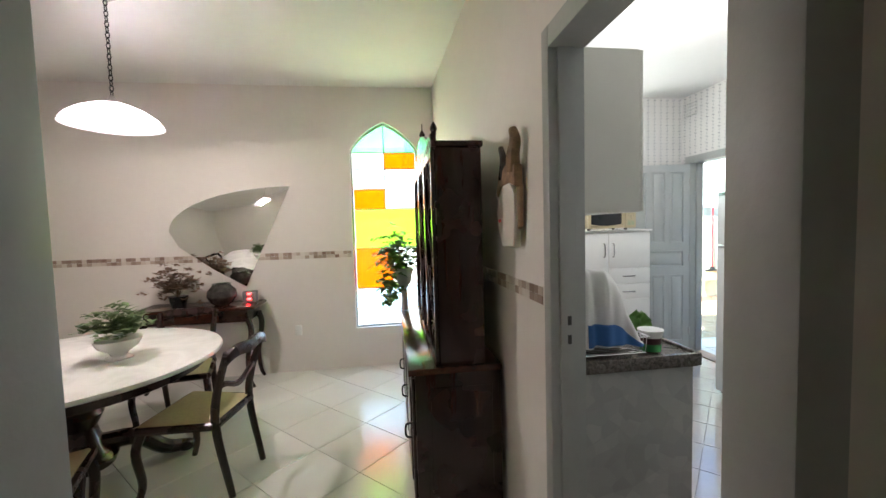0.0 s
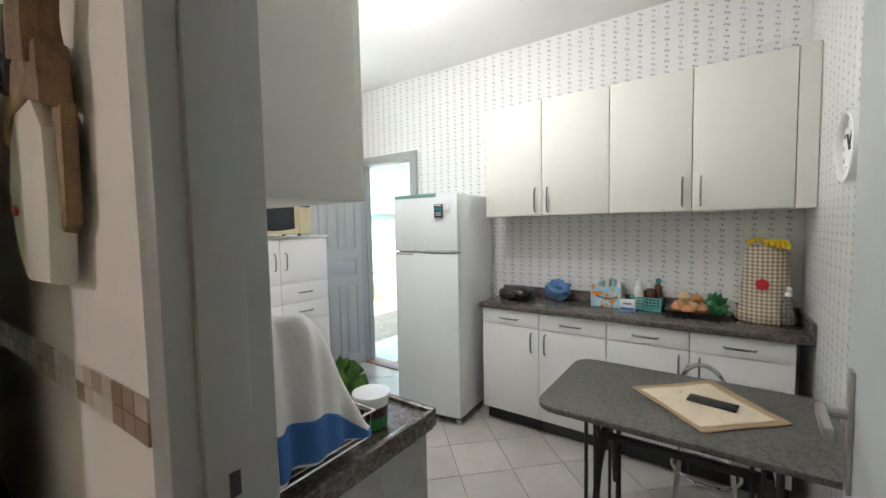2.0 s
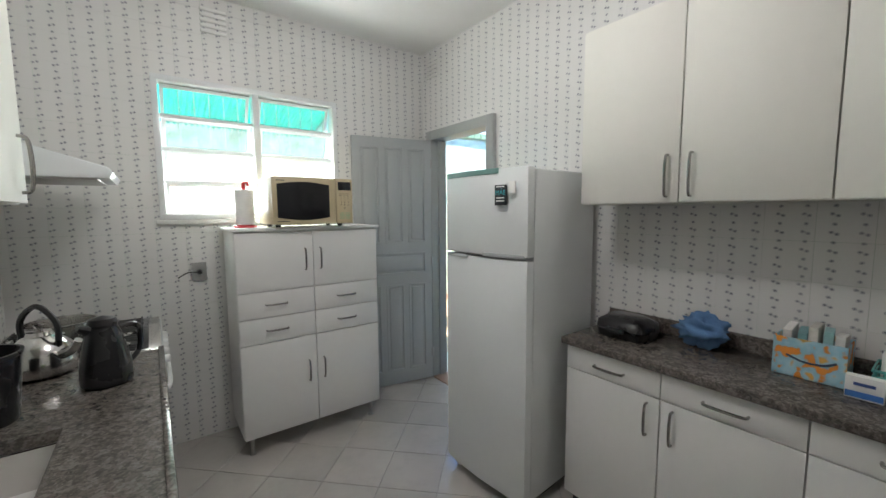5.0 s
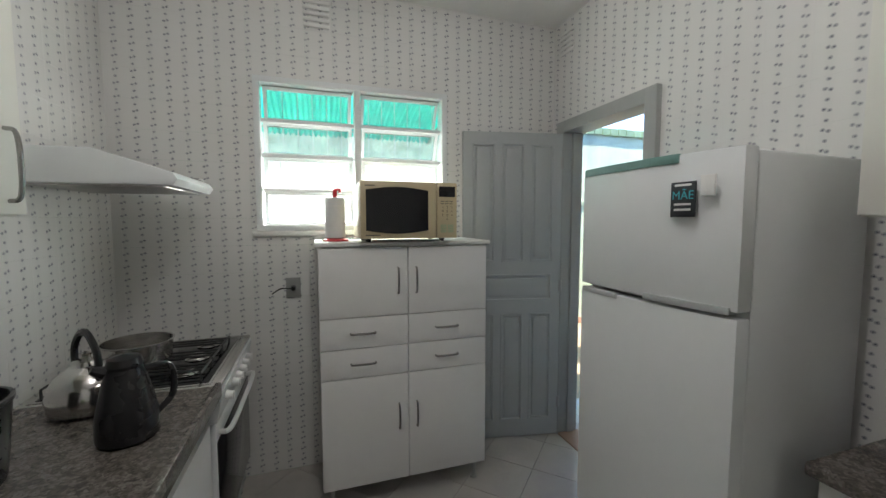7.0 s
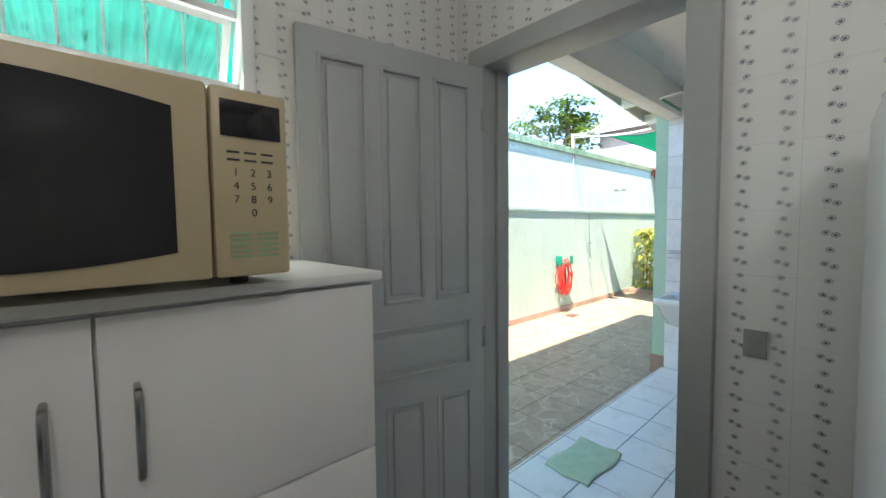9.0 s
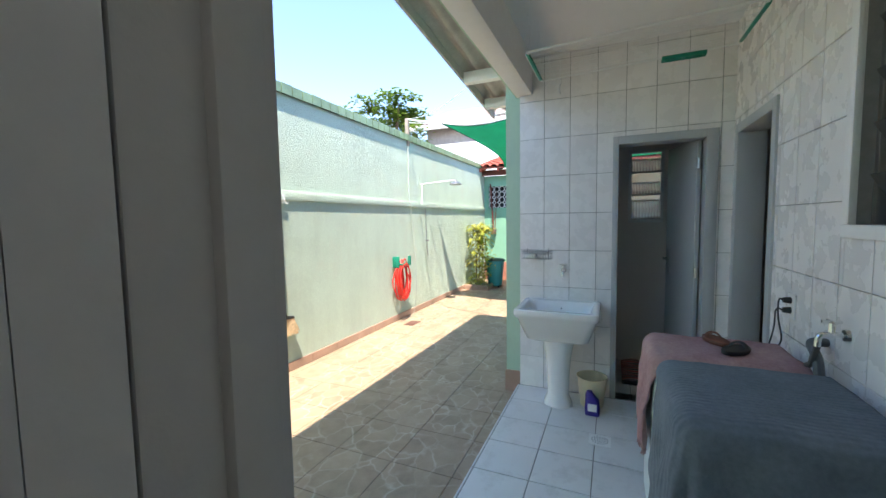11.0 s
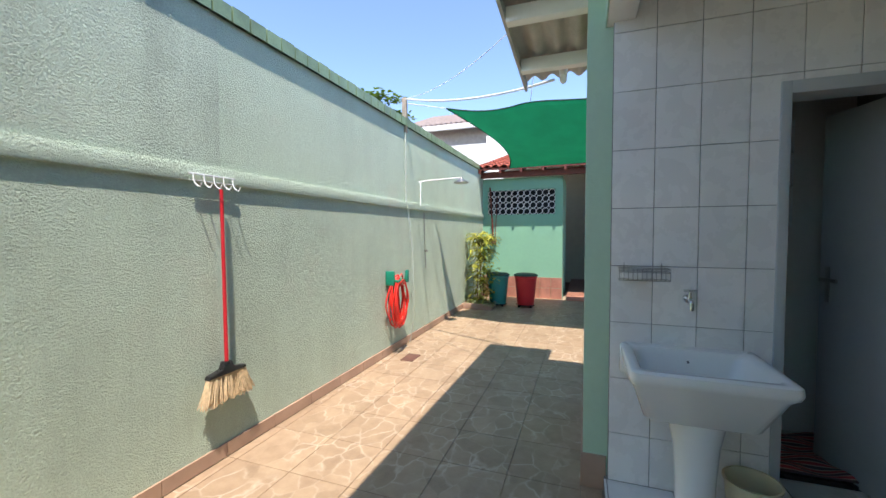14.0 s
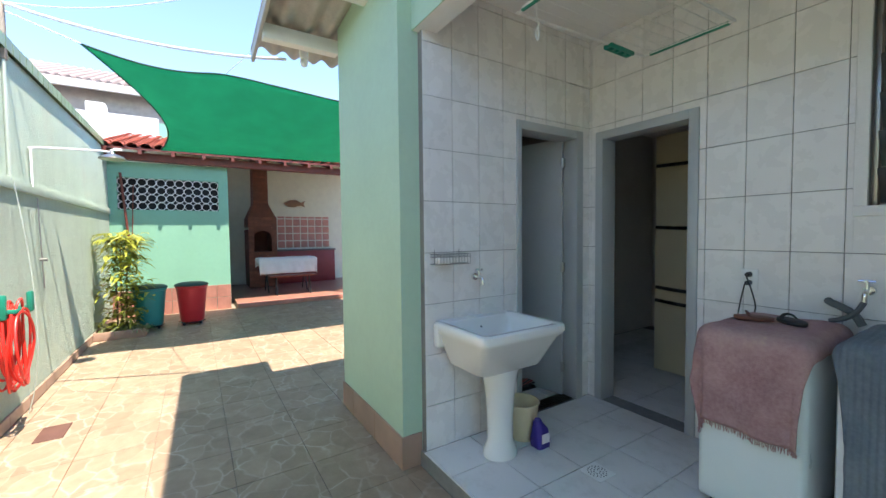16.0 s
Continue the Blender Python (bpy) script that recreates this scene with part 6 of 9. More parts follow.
for dx, dy, h in ((0, 0, 1.3), (0.06, -0.05, 1.05), (-0.06, 0.04, 0.85)):
    tube(bm, [(12.35 + dx, 6.60 + dy, GROUND), (12.35 + 1.4 * dx, 6.59 + dy, 0.4), (12.35 + 1.2 * dx, 6.58 + 1.3 * dy, GROUND + h)], 0.012, 6, 4)
part("stems", bm, bark, pl)
bm = B()
for k in range(13):
    z = 0.0 + 1.38 * k / 12
    leaves(bm, rng, (12.35 + rng.gauss(0, 0.04), 6.59 + rng.gauss(0, 0.05), z), 60, 0.22 if k < 9 else 0.32, 0.05, 0.7, (0.11, 0.07), 0.5)
leaves(bm, rng, (12.33, 6.49, 1.30), 50, 0.40, 0.06, 0.5, (0.05, 0.05), 0.5)
part("leaves", bm, yellow_leaf, pl)
sp_ = thing("spider_plant", 12.2, 6.35, GROUND, "striped spiky plant at the foot of the bed", "plant")
bm = B()
for c in ((12.22, 6.52, 0.0), (12.16, 6.36, -0.02), (12.25, 6.68, 0.0)):
    leaves(bm, rng, c, 70, 0.32, 0.022, 0.7, (0.04, 0.02), 0.9)
part("leaves", bm, stripe_leaf, sp_)
bm = B()
bx(bm, 12.02, 12.6, 6.28, 6.31, GROUND, 0.02, 0.004)
bx(bm, 12.02, 12.05, 6.31, YW - 0.02, GROUND, 0.02, 0.004)
single("planter_kerb", bm, skirt_tile, "low brown tiled kerb round the corner plant bed", "kerb", kind="structure")
hp = thing("hanging_flower_pot", 13.79, 6.66, 1.18, "small pink flower pot hung on the shed wall", "flower pot")
bm = B()
lathe(bm, (13.74, 6.62, 1.18), [(0.06, 0), (0.085, 0.10), (0.09, 0.11), (0.001, 0.105)], 16)
part("pot", bm, plain("pink_flower_pot", (0.55, 0.25, 0.22), 0.6), hp)
bm = B()
tube(bm, [(13.80, 6.72, 2.55), (13.74, 6.62, 1.25)], 0.02, 6, smooth=False)
part("hanger", bm, red_wood, hp)
bm = B()
tube(bm, [(13.80, 6.54, 2.35), (13.74, 6.58, 1.25)], 0.008, 6, smooth=False)
part("hanger", bm, red_wood, hp)

# shed with lattice and the barbecue shelter
SHX, SHZ = 13.83, 2.76
shed = thing("garden_shed", 14.3, 5.94, GROUND, "mint green garden shed with a pierced block panel and tiled plinth", "shed")
bm = B()
wall_with(bm, "x", SHX, SHX + 0.14, 5.02, YW + 0.18, GROUND, SHZ, [(5.19, 6.78, 1.89, 2.475)])
part("wall", bm, shed_green, shed)
bm = B()
bx(bm, SHX + 0.14, 15.6, 5.02, 5.14, GROUND, SHZ)
part("wall", bm, shed_green, shed)
bm = B()
bx(bm, SHX + 0.14, 17.2, YW + 0.06, YW + 0.18, GROUND, SHZ)
part("wall", bm, shed_green, shed)
# added near-black sheet behind the pierced blocks, for the shade inside the shed
bm = B()
bx(bm, SHX + 0.20, SHX + 0.24, 5.15, YW + 0.06, 0.0, SHZ)
part("inner_wall", bm, plain("dark_shed_inside", (0.03, 0.03, 0.03), 0.9), shed)
bm = B()
ny, nz = 11, 4
for j in range(nz):
    for i in range(ny):
        cyy, cz = 5.19 + (i + 0.5) * 1.59 / ny, 1.89 + (j + 0.5) * 0.585 / nz
        hw, hh = 1.59 / ny / 2, 0.585 / nz / 2
        ro = [(cyy + hw * a, cz + hh * b) for a, b in ((1, 0.42), (0.42, 1), (-0.42, 1), (-1, 0.42), (-1, -0.42), (-0.42, -1), (0.42, -1), (1, -0.42))]
        ri = [(cyy + (y - cyy) * 0.86, cz + (z - cz) * 0.86) for y, z in ro]
        bm = B()
        for k in range(8):
            q = (k + 1) % 8
            plate(bm, [ro[k], ro[q], ri[q], ri[k]], lambda u, v, w: (SHX + 0.02 + w, u, v), 0.07)
        part("pierced_block", bm, white_out, shed, "white pierced concrete block")
pink_tile = plain("terracotta_pink_tile", (0.50, 0.22, 0.16), 0.5, vary=0.2, scale=6, chance=0.2)
pinks = thing("plinth_tiles", SHX - 0.01, 5.9, GROUND, "terracotta patterned tiles along the foot of the shed", "tiles", kind="structure")
lay(pinks, "tile", pink_tile, [[(-(u - 5.9), v) for u, v in q] for q in grid_polys(5.02, 6.96, 0.0, 0.5, 0.25, 0.25, 0.006, 5.02, 0.0)], (-0.006 + 0.01, 0, 0), (0, -1, 0), (0, 0, 1))

# ---- roofs, sail, shelter and distance ----
eave = thing("porch_roof", 6.5, 4.8, 3.1, "grey corrugated fibre-cement porch roof with a pale fascia", "roof")
EY0, EY1 = 4.30, 5.15


def roof_z(x):
    return 3.06 + (8.6 - x) * 0.10


bm = B()
ny = 56
for z_off in (0.0,):
    rows = []
    for i in range(9):
        x = 3.4 + (8.6 - 3.4) * i / 8
        rows.append([bm.verts.new((x, EY0 + (EY1 - EY0) * j / ny, roof_z(x) + 0.028 * math.sin(2 * math.pi * (EY1 - EY0) * j / ny / 0.177))) for j in range(ny + 1)])
    for a, b in zip(rows, rows[1:]):
        for j in range(ny):
            bm.faces.new((a[j], a[j + 1], b[j + 1], b[j]))
thicken(part("corrugated_sheet", bm, asbestos, eave, smooth=80), 0.008)
bm = B()
for x0, x1 in ((3.4, 8.6),):
    vs = [(x0, roof_z(x0)), (x1, roof_z(x1)), (x1, roof_z(x1) - 0.09), (x0, roof_z(x0) - 0.09)]
    plate(bm, vs, lambda u, v, w: (u, EY1 - 0.03 + w, v - 0.035), 0.025)
part("fascia", bm, plain("grey_fascia_board", (0.40, 0.39, 0.36), 0.7, vary=0.15), eave)
for x in (7.35, 8.1):
    bm = B()
    bx(bm, x, x + 0.09, PY1 + 0.10, EY1 - 0.035, roof_z(x) - 0.16, roof_z(x) - 0.045, 0.004)
    part("rafter", bm, white_out, eave)
el = thing("eave_lamp", 8.35, 4.75, 2.95, "small white bulb lamp under the porch roof", "lamp")
bm = B()
cy(bm, (8.35, 4.75, 2.955), (8.35, 4.75, roof_z(8.35) - 0.03), 0.035, 0.04, 16)
part("socket", bm, white_plastic, el)
bm = B()
ball(bm, (8.35, 4.75, 2.925), (0.035, 0.035, 0.045))
part("bulb", bm, bulb_glass, el)

sail = thing("shade_sail", 11.0, 4.8, 3.0, "green shade net sail stretched over the end of the yard", "shade sail")


def sail_place(s, t):
    """s runs across the yard from the wall side, t away from the house."""
    near = [(10.02, 6.52, 3.33), (9.90, 5.26, 3.25), (9.9, 3.9, 3.16), (9.9, 2.3, 3.16)]
    far_ = [(12.74, 6.05, 2.82), (12.70, 5.0, 2.83), (12.7, 3.6, 2.86), (12.7, 2.2, 2.9)]

    def along(p, s):
        k = min(2, int(s * 3))
        f = s * 3 - k
        return Vector(p[k]).lerp(Vector(p[k + 1]), f)

    a, b = along(near, s), along(far_, s)
    p = a.lerp(b, t)
    p.z -= 0.16 * math.sin(math.pi * t) * (0.5 + 0.5 * math.sin(math.pi * s))
    if s < 1 / 3:
        p.x += 0.10 * math.sin(math.pi * s * 3) * (1 - t)
        p.z -= 0.05 * math.sin(math.pi * s * 3) * (1 - t)
    p.y -= 0.35 * math.sin(math.pi * t) * (1 - s) ** 6
    return p


bm = B()
sheet(bm, 42, 24, sail_place)
thicken(part("net", bm, sail_net, sail, smooth=180), 0.004)
bm = B()
edge = [sail_place(0, t / 12) for t in range(13)]
tube(bm, edge, 0.010, 6, 3)
tube(bm, [sail_place(s / 16, 0) for s in range(17)], 0.010, 6, 3)
part("hem", bm, plain("dark_green_hem", (0.01, 0.06, 0.045), 0.7), sail)
bm = B()
tube(bm, [sail_place(0, 0), (9.38, YW - 0.02, 3.25)], 0.006, 6, smooth=False)
part("cord", bm, white_plastic, sail)
bm = B()
tube(bm, [sail_place(1 / 3, 0), (8.58, 5.05, 3.12)], 0.004, 6, smooth=False)
part("cord", bm, white_plastic, sail)

aw = thing("teal_awning", 1.6, 5.4, 2.6, "teal corrugated plastic awning outside the kitchen window", "awning")
bm = B()
sheet(bm, 330, 3, lambda s, t: (0.3 + 2.75 * s, 4.33 + 1.66 * t, 2.88 - 0.42 * t + 0.016 * math.sin(2 * math.pi * 55 * s)))
thicken(part("sheet", bm, teal_net, aw, smooth=180), 0.003)
bm = B()
tube(bm, [(0.3, 5.80, 2.482), (3.05, 5.80, 2.482)], 0.010, 8, smooth=False)
part("cross_rod", bm, metal_brushed, aw)
for x in (0.3, 3.05):
    bm = B()
    tube(bm, [(x, 4.325, 2.86), (x, 5.97, 2.442)], 0.012, 8, smooth=False)
    part("side_rod", bm, metal_brushed, aw)

# roof of the shed and shelter
sr = thing("shed_roof", 15.2, 4.5, SHZ, "red clay tiled roof on dark red beams over shed and shelter", "roof")


def clay_z(x):
    return 2.93 + (x - 13.35) * 0.25


bm = B()
for j in range(34):
    y = 0.45 + j * 0.195
    for k in range(11):
        x0, x1 = 13.35 + k * 0.36, 13.35 + (k + 1) * 0.36 + 0.05
        if k > 2 and y < 4.5:
            x1 = x0 + 0.40
        r0, r1 = 0.088, 0.074
        ringa = [bm.verts.new((x0, y + r0 * math.cos(a), clay_z(x0) + 0.022 + r0 * 0.85 * math.sin(a))) for a in (math.pi * i / 6 for i in range(7))]
        ringb = [bm.verts.new((x1, y + r1 * math.cos(a), clay_z(x1) + 0.002 + r1 * 0.85 * math.sin(a))) for a in (math.pi * i / 6 for i in range(7))]
        for i in range(6):
            bm.faces.new((ringa[i], ringa[i + 1], ringb[i + 1], ringb[i]))
tagged(thicken(part("clay_tiles", bm, clay, sr, smooth=60), 0.014), kind="stuff")
bm = B()
plate(bm, [(13.37, clay_z(13.37) - 0.03), (17.4, clay_z(17.4) - 0.03), (17.4, clay_z(17.4)), (13.37, clay_z(13.37))], lambda u, v, w: (u, 0.4 + w, v), 6.75)
part("deck", bm, red_wood, sr)
bm = B()
bx(bm, 13.60, 13.72, 0.4, 7.1, 2.76, 2.90, 0.006)
part("beam", bm, red_wood, sr)
for j in range(14):
    bm = B()
    y = 0.6 + 0.48 * j
    plate(bm, [(13.36, clay_z(13.36) - 0.10), (17.3, clay_z(17.3) - 0.10), (17.3, clay_z(17.3) - 0.031), (13.36, clay_z(13.36) - 0.031)], lambda u, v, w: (u, y + w, v), 0.055)
    part("rafter", bm, red_wood, sr)
for y in (2.45, 0.6):
    bm = B()
    bx(bm, 13.86, 13.98, y, y + 0.12, 0.0, 2.77, 0.006)
    part("post", bm, red_wood, sr)

slab_mat = plain("red_brown_floor_tile", (0.30, 0.14, 0.10), 0.35, vary=0.2, scale=5)
bm = B()
bx(bm, SHX + 0.002, 17.2, 0.4, 4.918, -0.3, 0.0, 0.004)
single("floor_shelter", bm, slab_mat, "red-brown tiled floor slab of the barbecue shelter", "floor", kind="structure")
bm = B()
bx(bm, SHX - 0.14, SHX + 0.001, 0.4, 4.92, GROUND, -0.004, 0.006)
single("step_shelter", bm, pink_tile, "terracotta tiled step before the barbecue shelter", "step", kind="structure")
bm = B()
bx(bm, 17.2, 17.35, 0.4, YW + 0.18, -0.3, 3.9)
wall_back = single("wall_shelter", bm, plain("pale_cream_wall", (0.66, 0.68, 0.52), 0.8, vary=0.06), "pale cream back wall of the barbecue shelter", "wall", kind="structure")
lay(wall_back, "tile", pink_tile, [[(-u, v) for u, v in q] for q in grid_polys(2.0, 3.75, 1.0, 1.95, 0.22, 0.22, 0.03, 2.0, 1.0)], (17.2, 0, 0), (0, -1, 0), (0, 0, 1), 0.01, 0.003)

brick = plain("dark_red_brick", (0.24, 0.09, 0.05), 0.85, vary=0.3, scale=10, grain=0.004, chance=0.3)
bq = thing("barbecue", 16.5, 4.05, 0.0, "brick barbecue with an arched mouth and tapering chimney", "barbecue")
bm = B()
YB0, YB1 = 3.72, 4.42
bx(bm, 16.2, 17.19, YB0, YB1, 0.0, 0.95)
for y0, y1, z0, z1 in ((YB0, YB0 + 0.13, 0.95, 1.55), (YB1 - 0.13, YB1, 0.95, 1.55)):
    bx(bm, 16.2, 17.19, y0, y1, z0, z1)
for i in range(8):
    a0, a1 = math.pi * i / 8, math.pi * (i + 1) / 8
    p = lambda a: ((YB0 + YB1) / 2 - 0.22 * math.cos(a), 1.32 + 0.2 * math.sin(a))
    plate(bm, [p(a0), p(a1), (p(a1)[0], 1.62), (p(a0)[0], 1.62)], lambda u, v, w: (16.2 + w, u, v), 0.2)
bx(bm, 17.0, 17.19, YB0 + 0.13, YB1 - 0.13, 0.95, 1.62)
skin(bm, [ring(bm, 16.2, 17.19, YB0, YB1, 1.62, 0.01, 1), ring(bm, 16.2, 17.19, YB0, YB1, 1.85, 0.01, 1), ring(bm, 16.45, 17.0, YB0 + 0.16, YB1 - 0.16, 2.25, 0.01, 1), ring(bm, 16.45, 17.0, YB0 + 0.17, YB1 - 0.17, 3.5, 0.01, 1)])
part("body", bm, plain("red_brick_core", (0.17, 0.06, 0.035), 0.9, vary=0.25), bq)
for k in range(22):
    z = 0.02 + 0.085 * k
    if 0.95 < z < 1.6:
        spans = ((YB0, YB0 + 0.125), (YB1 - 0.125, YB1))
    elif z < 1.9:
        off = 0.115 if k % 2 else 0.0
        spans = [(max(YB0, YB0 - off + 0.235 * i + 0.005), min(YB1, YB0 - off + 0.235 * (i + 1) - 0.005)) for i in range(4) if YB0 - off + 0.235 * i < YB1 - 0.05]
    for y0, y1 in spans:
        ob = new("brick", piece_mesh([(-(y1 - y0) / 2, 0.0), ((y1 - y0) / 2, 0.0), ((y1 - y0) / 2, 0.075), (-(y1 - y0) / 2, 0.075)], 0.012, 0.003, brick))
        ob.parent = bq
        ob.matrix_basis = Matrix(((0, 0, -1, 16.2 - 16.5), (-1, 0, 0, (y0 + y1) / 2 - 4.05), (0, 1, 0, z), (0, 0, 0, 1)))
for k in range(14):
    z = 2.27 + 0.085 * k
    ob = new("brick", piece_mesh([(-0.18, 0.0), (0.18, 0.0), (0.18, 0.072), (-0.18, 0.072)], 0.012, 0.003, brick))
    ob.parent = bq
    ob.matrix_basis = Matrix(((0, 0, -1, 16.45 - 16.5), (-1, 0, 0, (YB0 + YB1) / 2 - 4.05), (0, 1, 0, z), (0, 0, 0, 1)))

rc = thing("outdoor_counter", 16.9, 2.8, 0.0, "red painted counter cupboards with a pale top", "counter")
bm = B()
bx(bm, 16.65, 17.19, 2.0, 3.70, 0.0, 0.93, 0.004)
part("body", bm, plain("dark_red_laminate", (0.22, 0.03, 0.03), 0.4, vary=0.1), rc)
bm = B()
bx(bm, 16.6, 17.19, 1.98, 3.71, 0.932, 0.975, 0.006)
part("top", bm, granite_grey, rc)
ot = thing("shelter_table", 15.2, 3.7, 0.0, "long table covered with a white cloth, on trestle legs", "table")
bm = B()
bx(bm, 14.85, 15.5, 3.05, 4.35, 0.80, 0.83, 0.003)
part("tabletop", bm, white_plastic, ot)
for y in (3.25, 4.15):
    for sx in (-1, 1):
        bm = B()
        tube(bm, [(15.17 + sx * 0.28, y, 0.001), (15.17 - sx * 0.2, y, 0.8)], 0.016, 8, smooth=False)
        part("leg", bm, black_iron, ot)
bm = B()
sheet(bm, 30, 44, drape(14.85, 15.5, 3.05, 4.35, 0.822, 18, 0.4, (0.34, 0.2, 0.1, 0.1)))
thicken(single("tablecloth", bm, white_cloth, "white cloth hanging over the shelter table", "tablecloth", smooth=180), 0.004)
bn = thing("bench", 14.5, 3.7, 0.0, "dark wooden bench before the shelter table", "bench")
bm = B()
bx(bm, 14.3, 14.6, 3.15, 4.2, 0.42, 0.455, 0.006)
part("seat", bm, red_wood, bn)
for y in (3.3, 4.05):
    bm = B()
    tube(bm, [(14.34, y, 0.001), (14.45, y, 0.42), (14.56, y, 0.001)], 0.014, 8, smooth=False)
    part("leg", bm, black_iron, bn)
fo = thing("wall_ornament", 17.19, 3.05, 2.33, "flat brown fish-shaped ornament on the shelter wall", "ornament")
bm = B()
plate(bm, [(-0.3, 0.0), (-0.15, 0.1), (0.05, 0.13), (0.2, 0.05), (0.32, 0.1), (0.28, 0.0), (0.32, -0.09), (0.18, -0.04), (0.0, -0.1), (-0.18, -0.08)], lambda u, v, w: (17.19 - w, 3.05 - u, 2.33 + v), 0.03, 0.008)
part("plaque", bm, plain("brown_carved_wood", (0.25, 0.15, 0.08), 0.7, vary=0.3), fo)

# neighbouring houses over the wall
nb = thing("neighbour_house", 26, 9, GROUND, "neighbouring house with grey upper walls and a tiled roof", "house")
bm = B()
bx(bm, 22.2, 31, -1.0, 12.6, GROUND, 6.4)
part("wall", bm, plain("grey_house_wall", (0.40, 0.37, 0.35), 0.85, vary=0.15), nb)
bm = B()
plate(bm, [(21.4, 6.35), (26.5, 8.3), (31.6, 6.35), (31.6, 6.2), (26.5, 8.12), (21.4, 6.2)], lambda u, v, w: (u, -1.6 + w, v), 14.8)
part("roof", bm, plain("brown_roof_tile", (0.20, 0.13, 0.11), 0.85, vary=0.3, scale=6), nb)
bm = B()
for j in range(60):
    y = -1.5 + j * 0.245
    cy(bm, (21.4, y, 6.36), (26.4, y, 8.28), 0.09, n=8)
tagged(part("roof_tiles", bm, plain("grey_roof_tile", (0.27, 0.22, 0.20), 0.85, vary=0.3, scale=6), nb), kind="stuff")
bm = B()
bx(bm, 21.36, 21.45, -1.6, 13.2, 6.12, 6.36, 0.01)
part("gutter", bm, white_out, nb)
wb = thing("white_outbuilding", 19.5, 8, GROUND, "white painted neighbouring wall behind the shed", "house")
bm = B()
bx(bm, 18.6, 18.8, 6.4, 11.5, GROUND, 4.75)
part("wall", bm, white_out, wb)
bm = B()
bx(bm, 18.5, 18.9, 7.55, 7.95, GROUND, 4.98, 0.02)
part("pier", bm, white_out, wb)
bm = B()
bx(bm, 18.62, 18.8, -2, 6.4, GROUND, 4.62)
part("green_wall", bm, shed_green, wb, "mint green wall")
bm = B()
for x0, x1, y0, y1 in ((-1.2, 14, YW + 3.8, YW + 4.0), (-6.5, -6.3, -8, 11), (-6, 20, -8.2, -8.0), (8.0, 13.9, 0.35, 0.58)):
    bx(bm, x0, x1, y0, y1, GROUND, 3.0)
single("wall_neighbours", bm, white_out, "plain garden walls closing the plots around", "wall", kind="structure")


def tree(x, y, h, r, seed, label):
    rng = random.Random(seed)
    ob = thing("tree", x, y, GROUND, label, "tree")
    bm = B()
    base = Vector((x, y, GROUND))
    fork = Vector((x + 0.1, y, h * 0.55))
    tube(bm, [base, base.lerp(fork, 0.5) + Vector((0.1, 0.05, 0)), fork], lambda t: 0.22 - 0.09 * t, 8, 4)
    tips = []
    for k in range(11):
        a, e = rng.uniform(0, 6.28), rng.uniform(0.1, 1.2)
        tip = fork + Vector((math.cos(a) * math.cos(e), math.sin(a) * math.cos(e), math.sin(e) * 0.85)) * r * rng.uniform(0.65, 1.1) + Vector((0, 0, 0.35 * r))
        tube(bm, [fork - Vector((0, 0, 0.4)), fork.lerp(tip, 0.5) + Vector((rng.gauss(0, 0.15), rng.gauss(0, 0.15), 0.2)), tip], lambda t: 0.09 * (1 - t) + 0.015, 6, 4)
        tips.append(tip)
    part("trunk", bm, bark, ob)
    bm = B()
    for tip in tips:
        for c in range(7):
            q = tip + Vector((rng.gauss(0, 0.3), rng.gauss(0, 0.3), rng.gauss(0, 0.24))) * r * 0.75
            leaves(bm, rng, q, 48, 0.34, 0.17, 0.4, (0.26, 0.2), 0.3)
    part("crown", bm, tree_leaf, ob)


tree(22.6, 15.3, 9.3, 2.5, 3, "broad leafy green tree beyond the yard wall")
tree(33, -1.0, 10.0, 1.6, 5, "dark green tree behind the neighbouring houses")

# bathroom and store room glimpsed through their doors
bw = thing("bathroom_window", 7.92, 3.3, 1.52, "small louvre window with bright corrugated sheet behind", "window")
bm = B()
for y0, y1, z0, z1 in ((3.14, 3.47, 2.22, 2.26), (3.14, 3.47, 1.50, 1.54), (3.14, 3.17, 1.54, 2.22), (3.44, 3.47, 1.54, 2.22)):
    bx(bm, 7.90, 7.929, y0, y1, z0, z1, 0.002)
part("window_frame", bm, white_enamel, bw)
for z, h, tip in ((2.085, 0.085, 38), (1.85, 0.085, 42), (1.635, 0.095, 10)):
    m = pose(7.90, 0, z, 0, tip, 0)
    bm = B()
    bx(bm, -0.003, 0.003, 3.17, 3.44, -h, h, m=m)
    slat = part("pane", bm, louvre_glass, bw)
    for k in range(10):
        bm = B()
        bx(bm, -0.008, -0.0032, 3.175 + 0.028 * k, 3.188 + 0.028 * k, -h, h, m=m)
        part("rib", bm, grey_paint, slat)
    for d in (-h, h):
        bm = B()
        bx(bm, -0.008, 0.006, 3.168, 3.442, d - 0.008, d + 0.008, 0, m=m)
        part("rail", bm, grey_paint, slat)
bm = B()
sheet(bm, 20, 14, lambda s, t: (7.2 + 0.55 * s, 3.02 + 0.5 * t, 0.05 + 0.02 * math.sin(14 * s) * math.sin(9 * t + 1)))
rag = Nodes("striped_rag")
wv = rag.t.nodes.new("ShaderNodeTexWave")
rag.put(wv.inputs["Vector"], rag.pos)
wv.inputs["Scale"].default_value = 6.0
rag_mat = rag.done(rag.ramp(wv.outputs["Fac"], (0.2, (0.35, 0.05, 0.06)), (0.5, (0.5, 0.42, 0.36)), (0.8, (0.08, 0.05, 0.06))), 0.95)
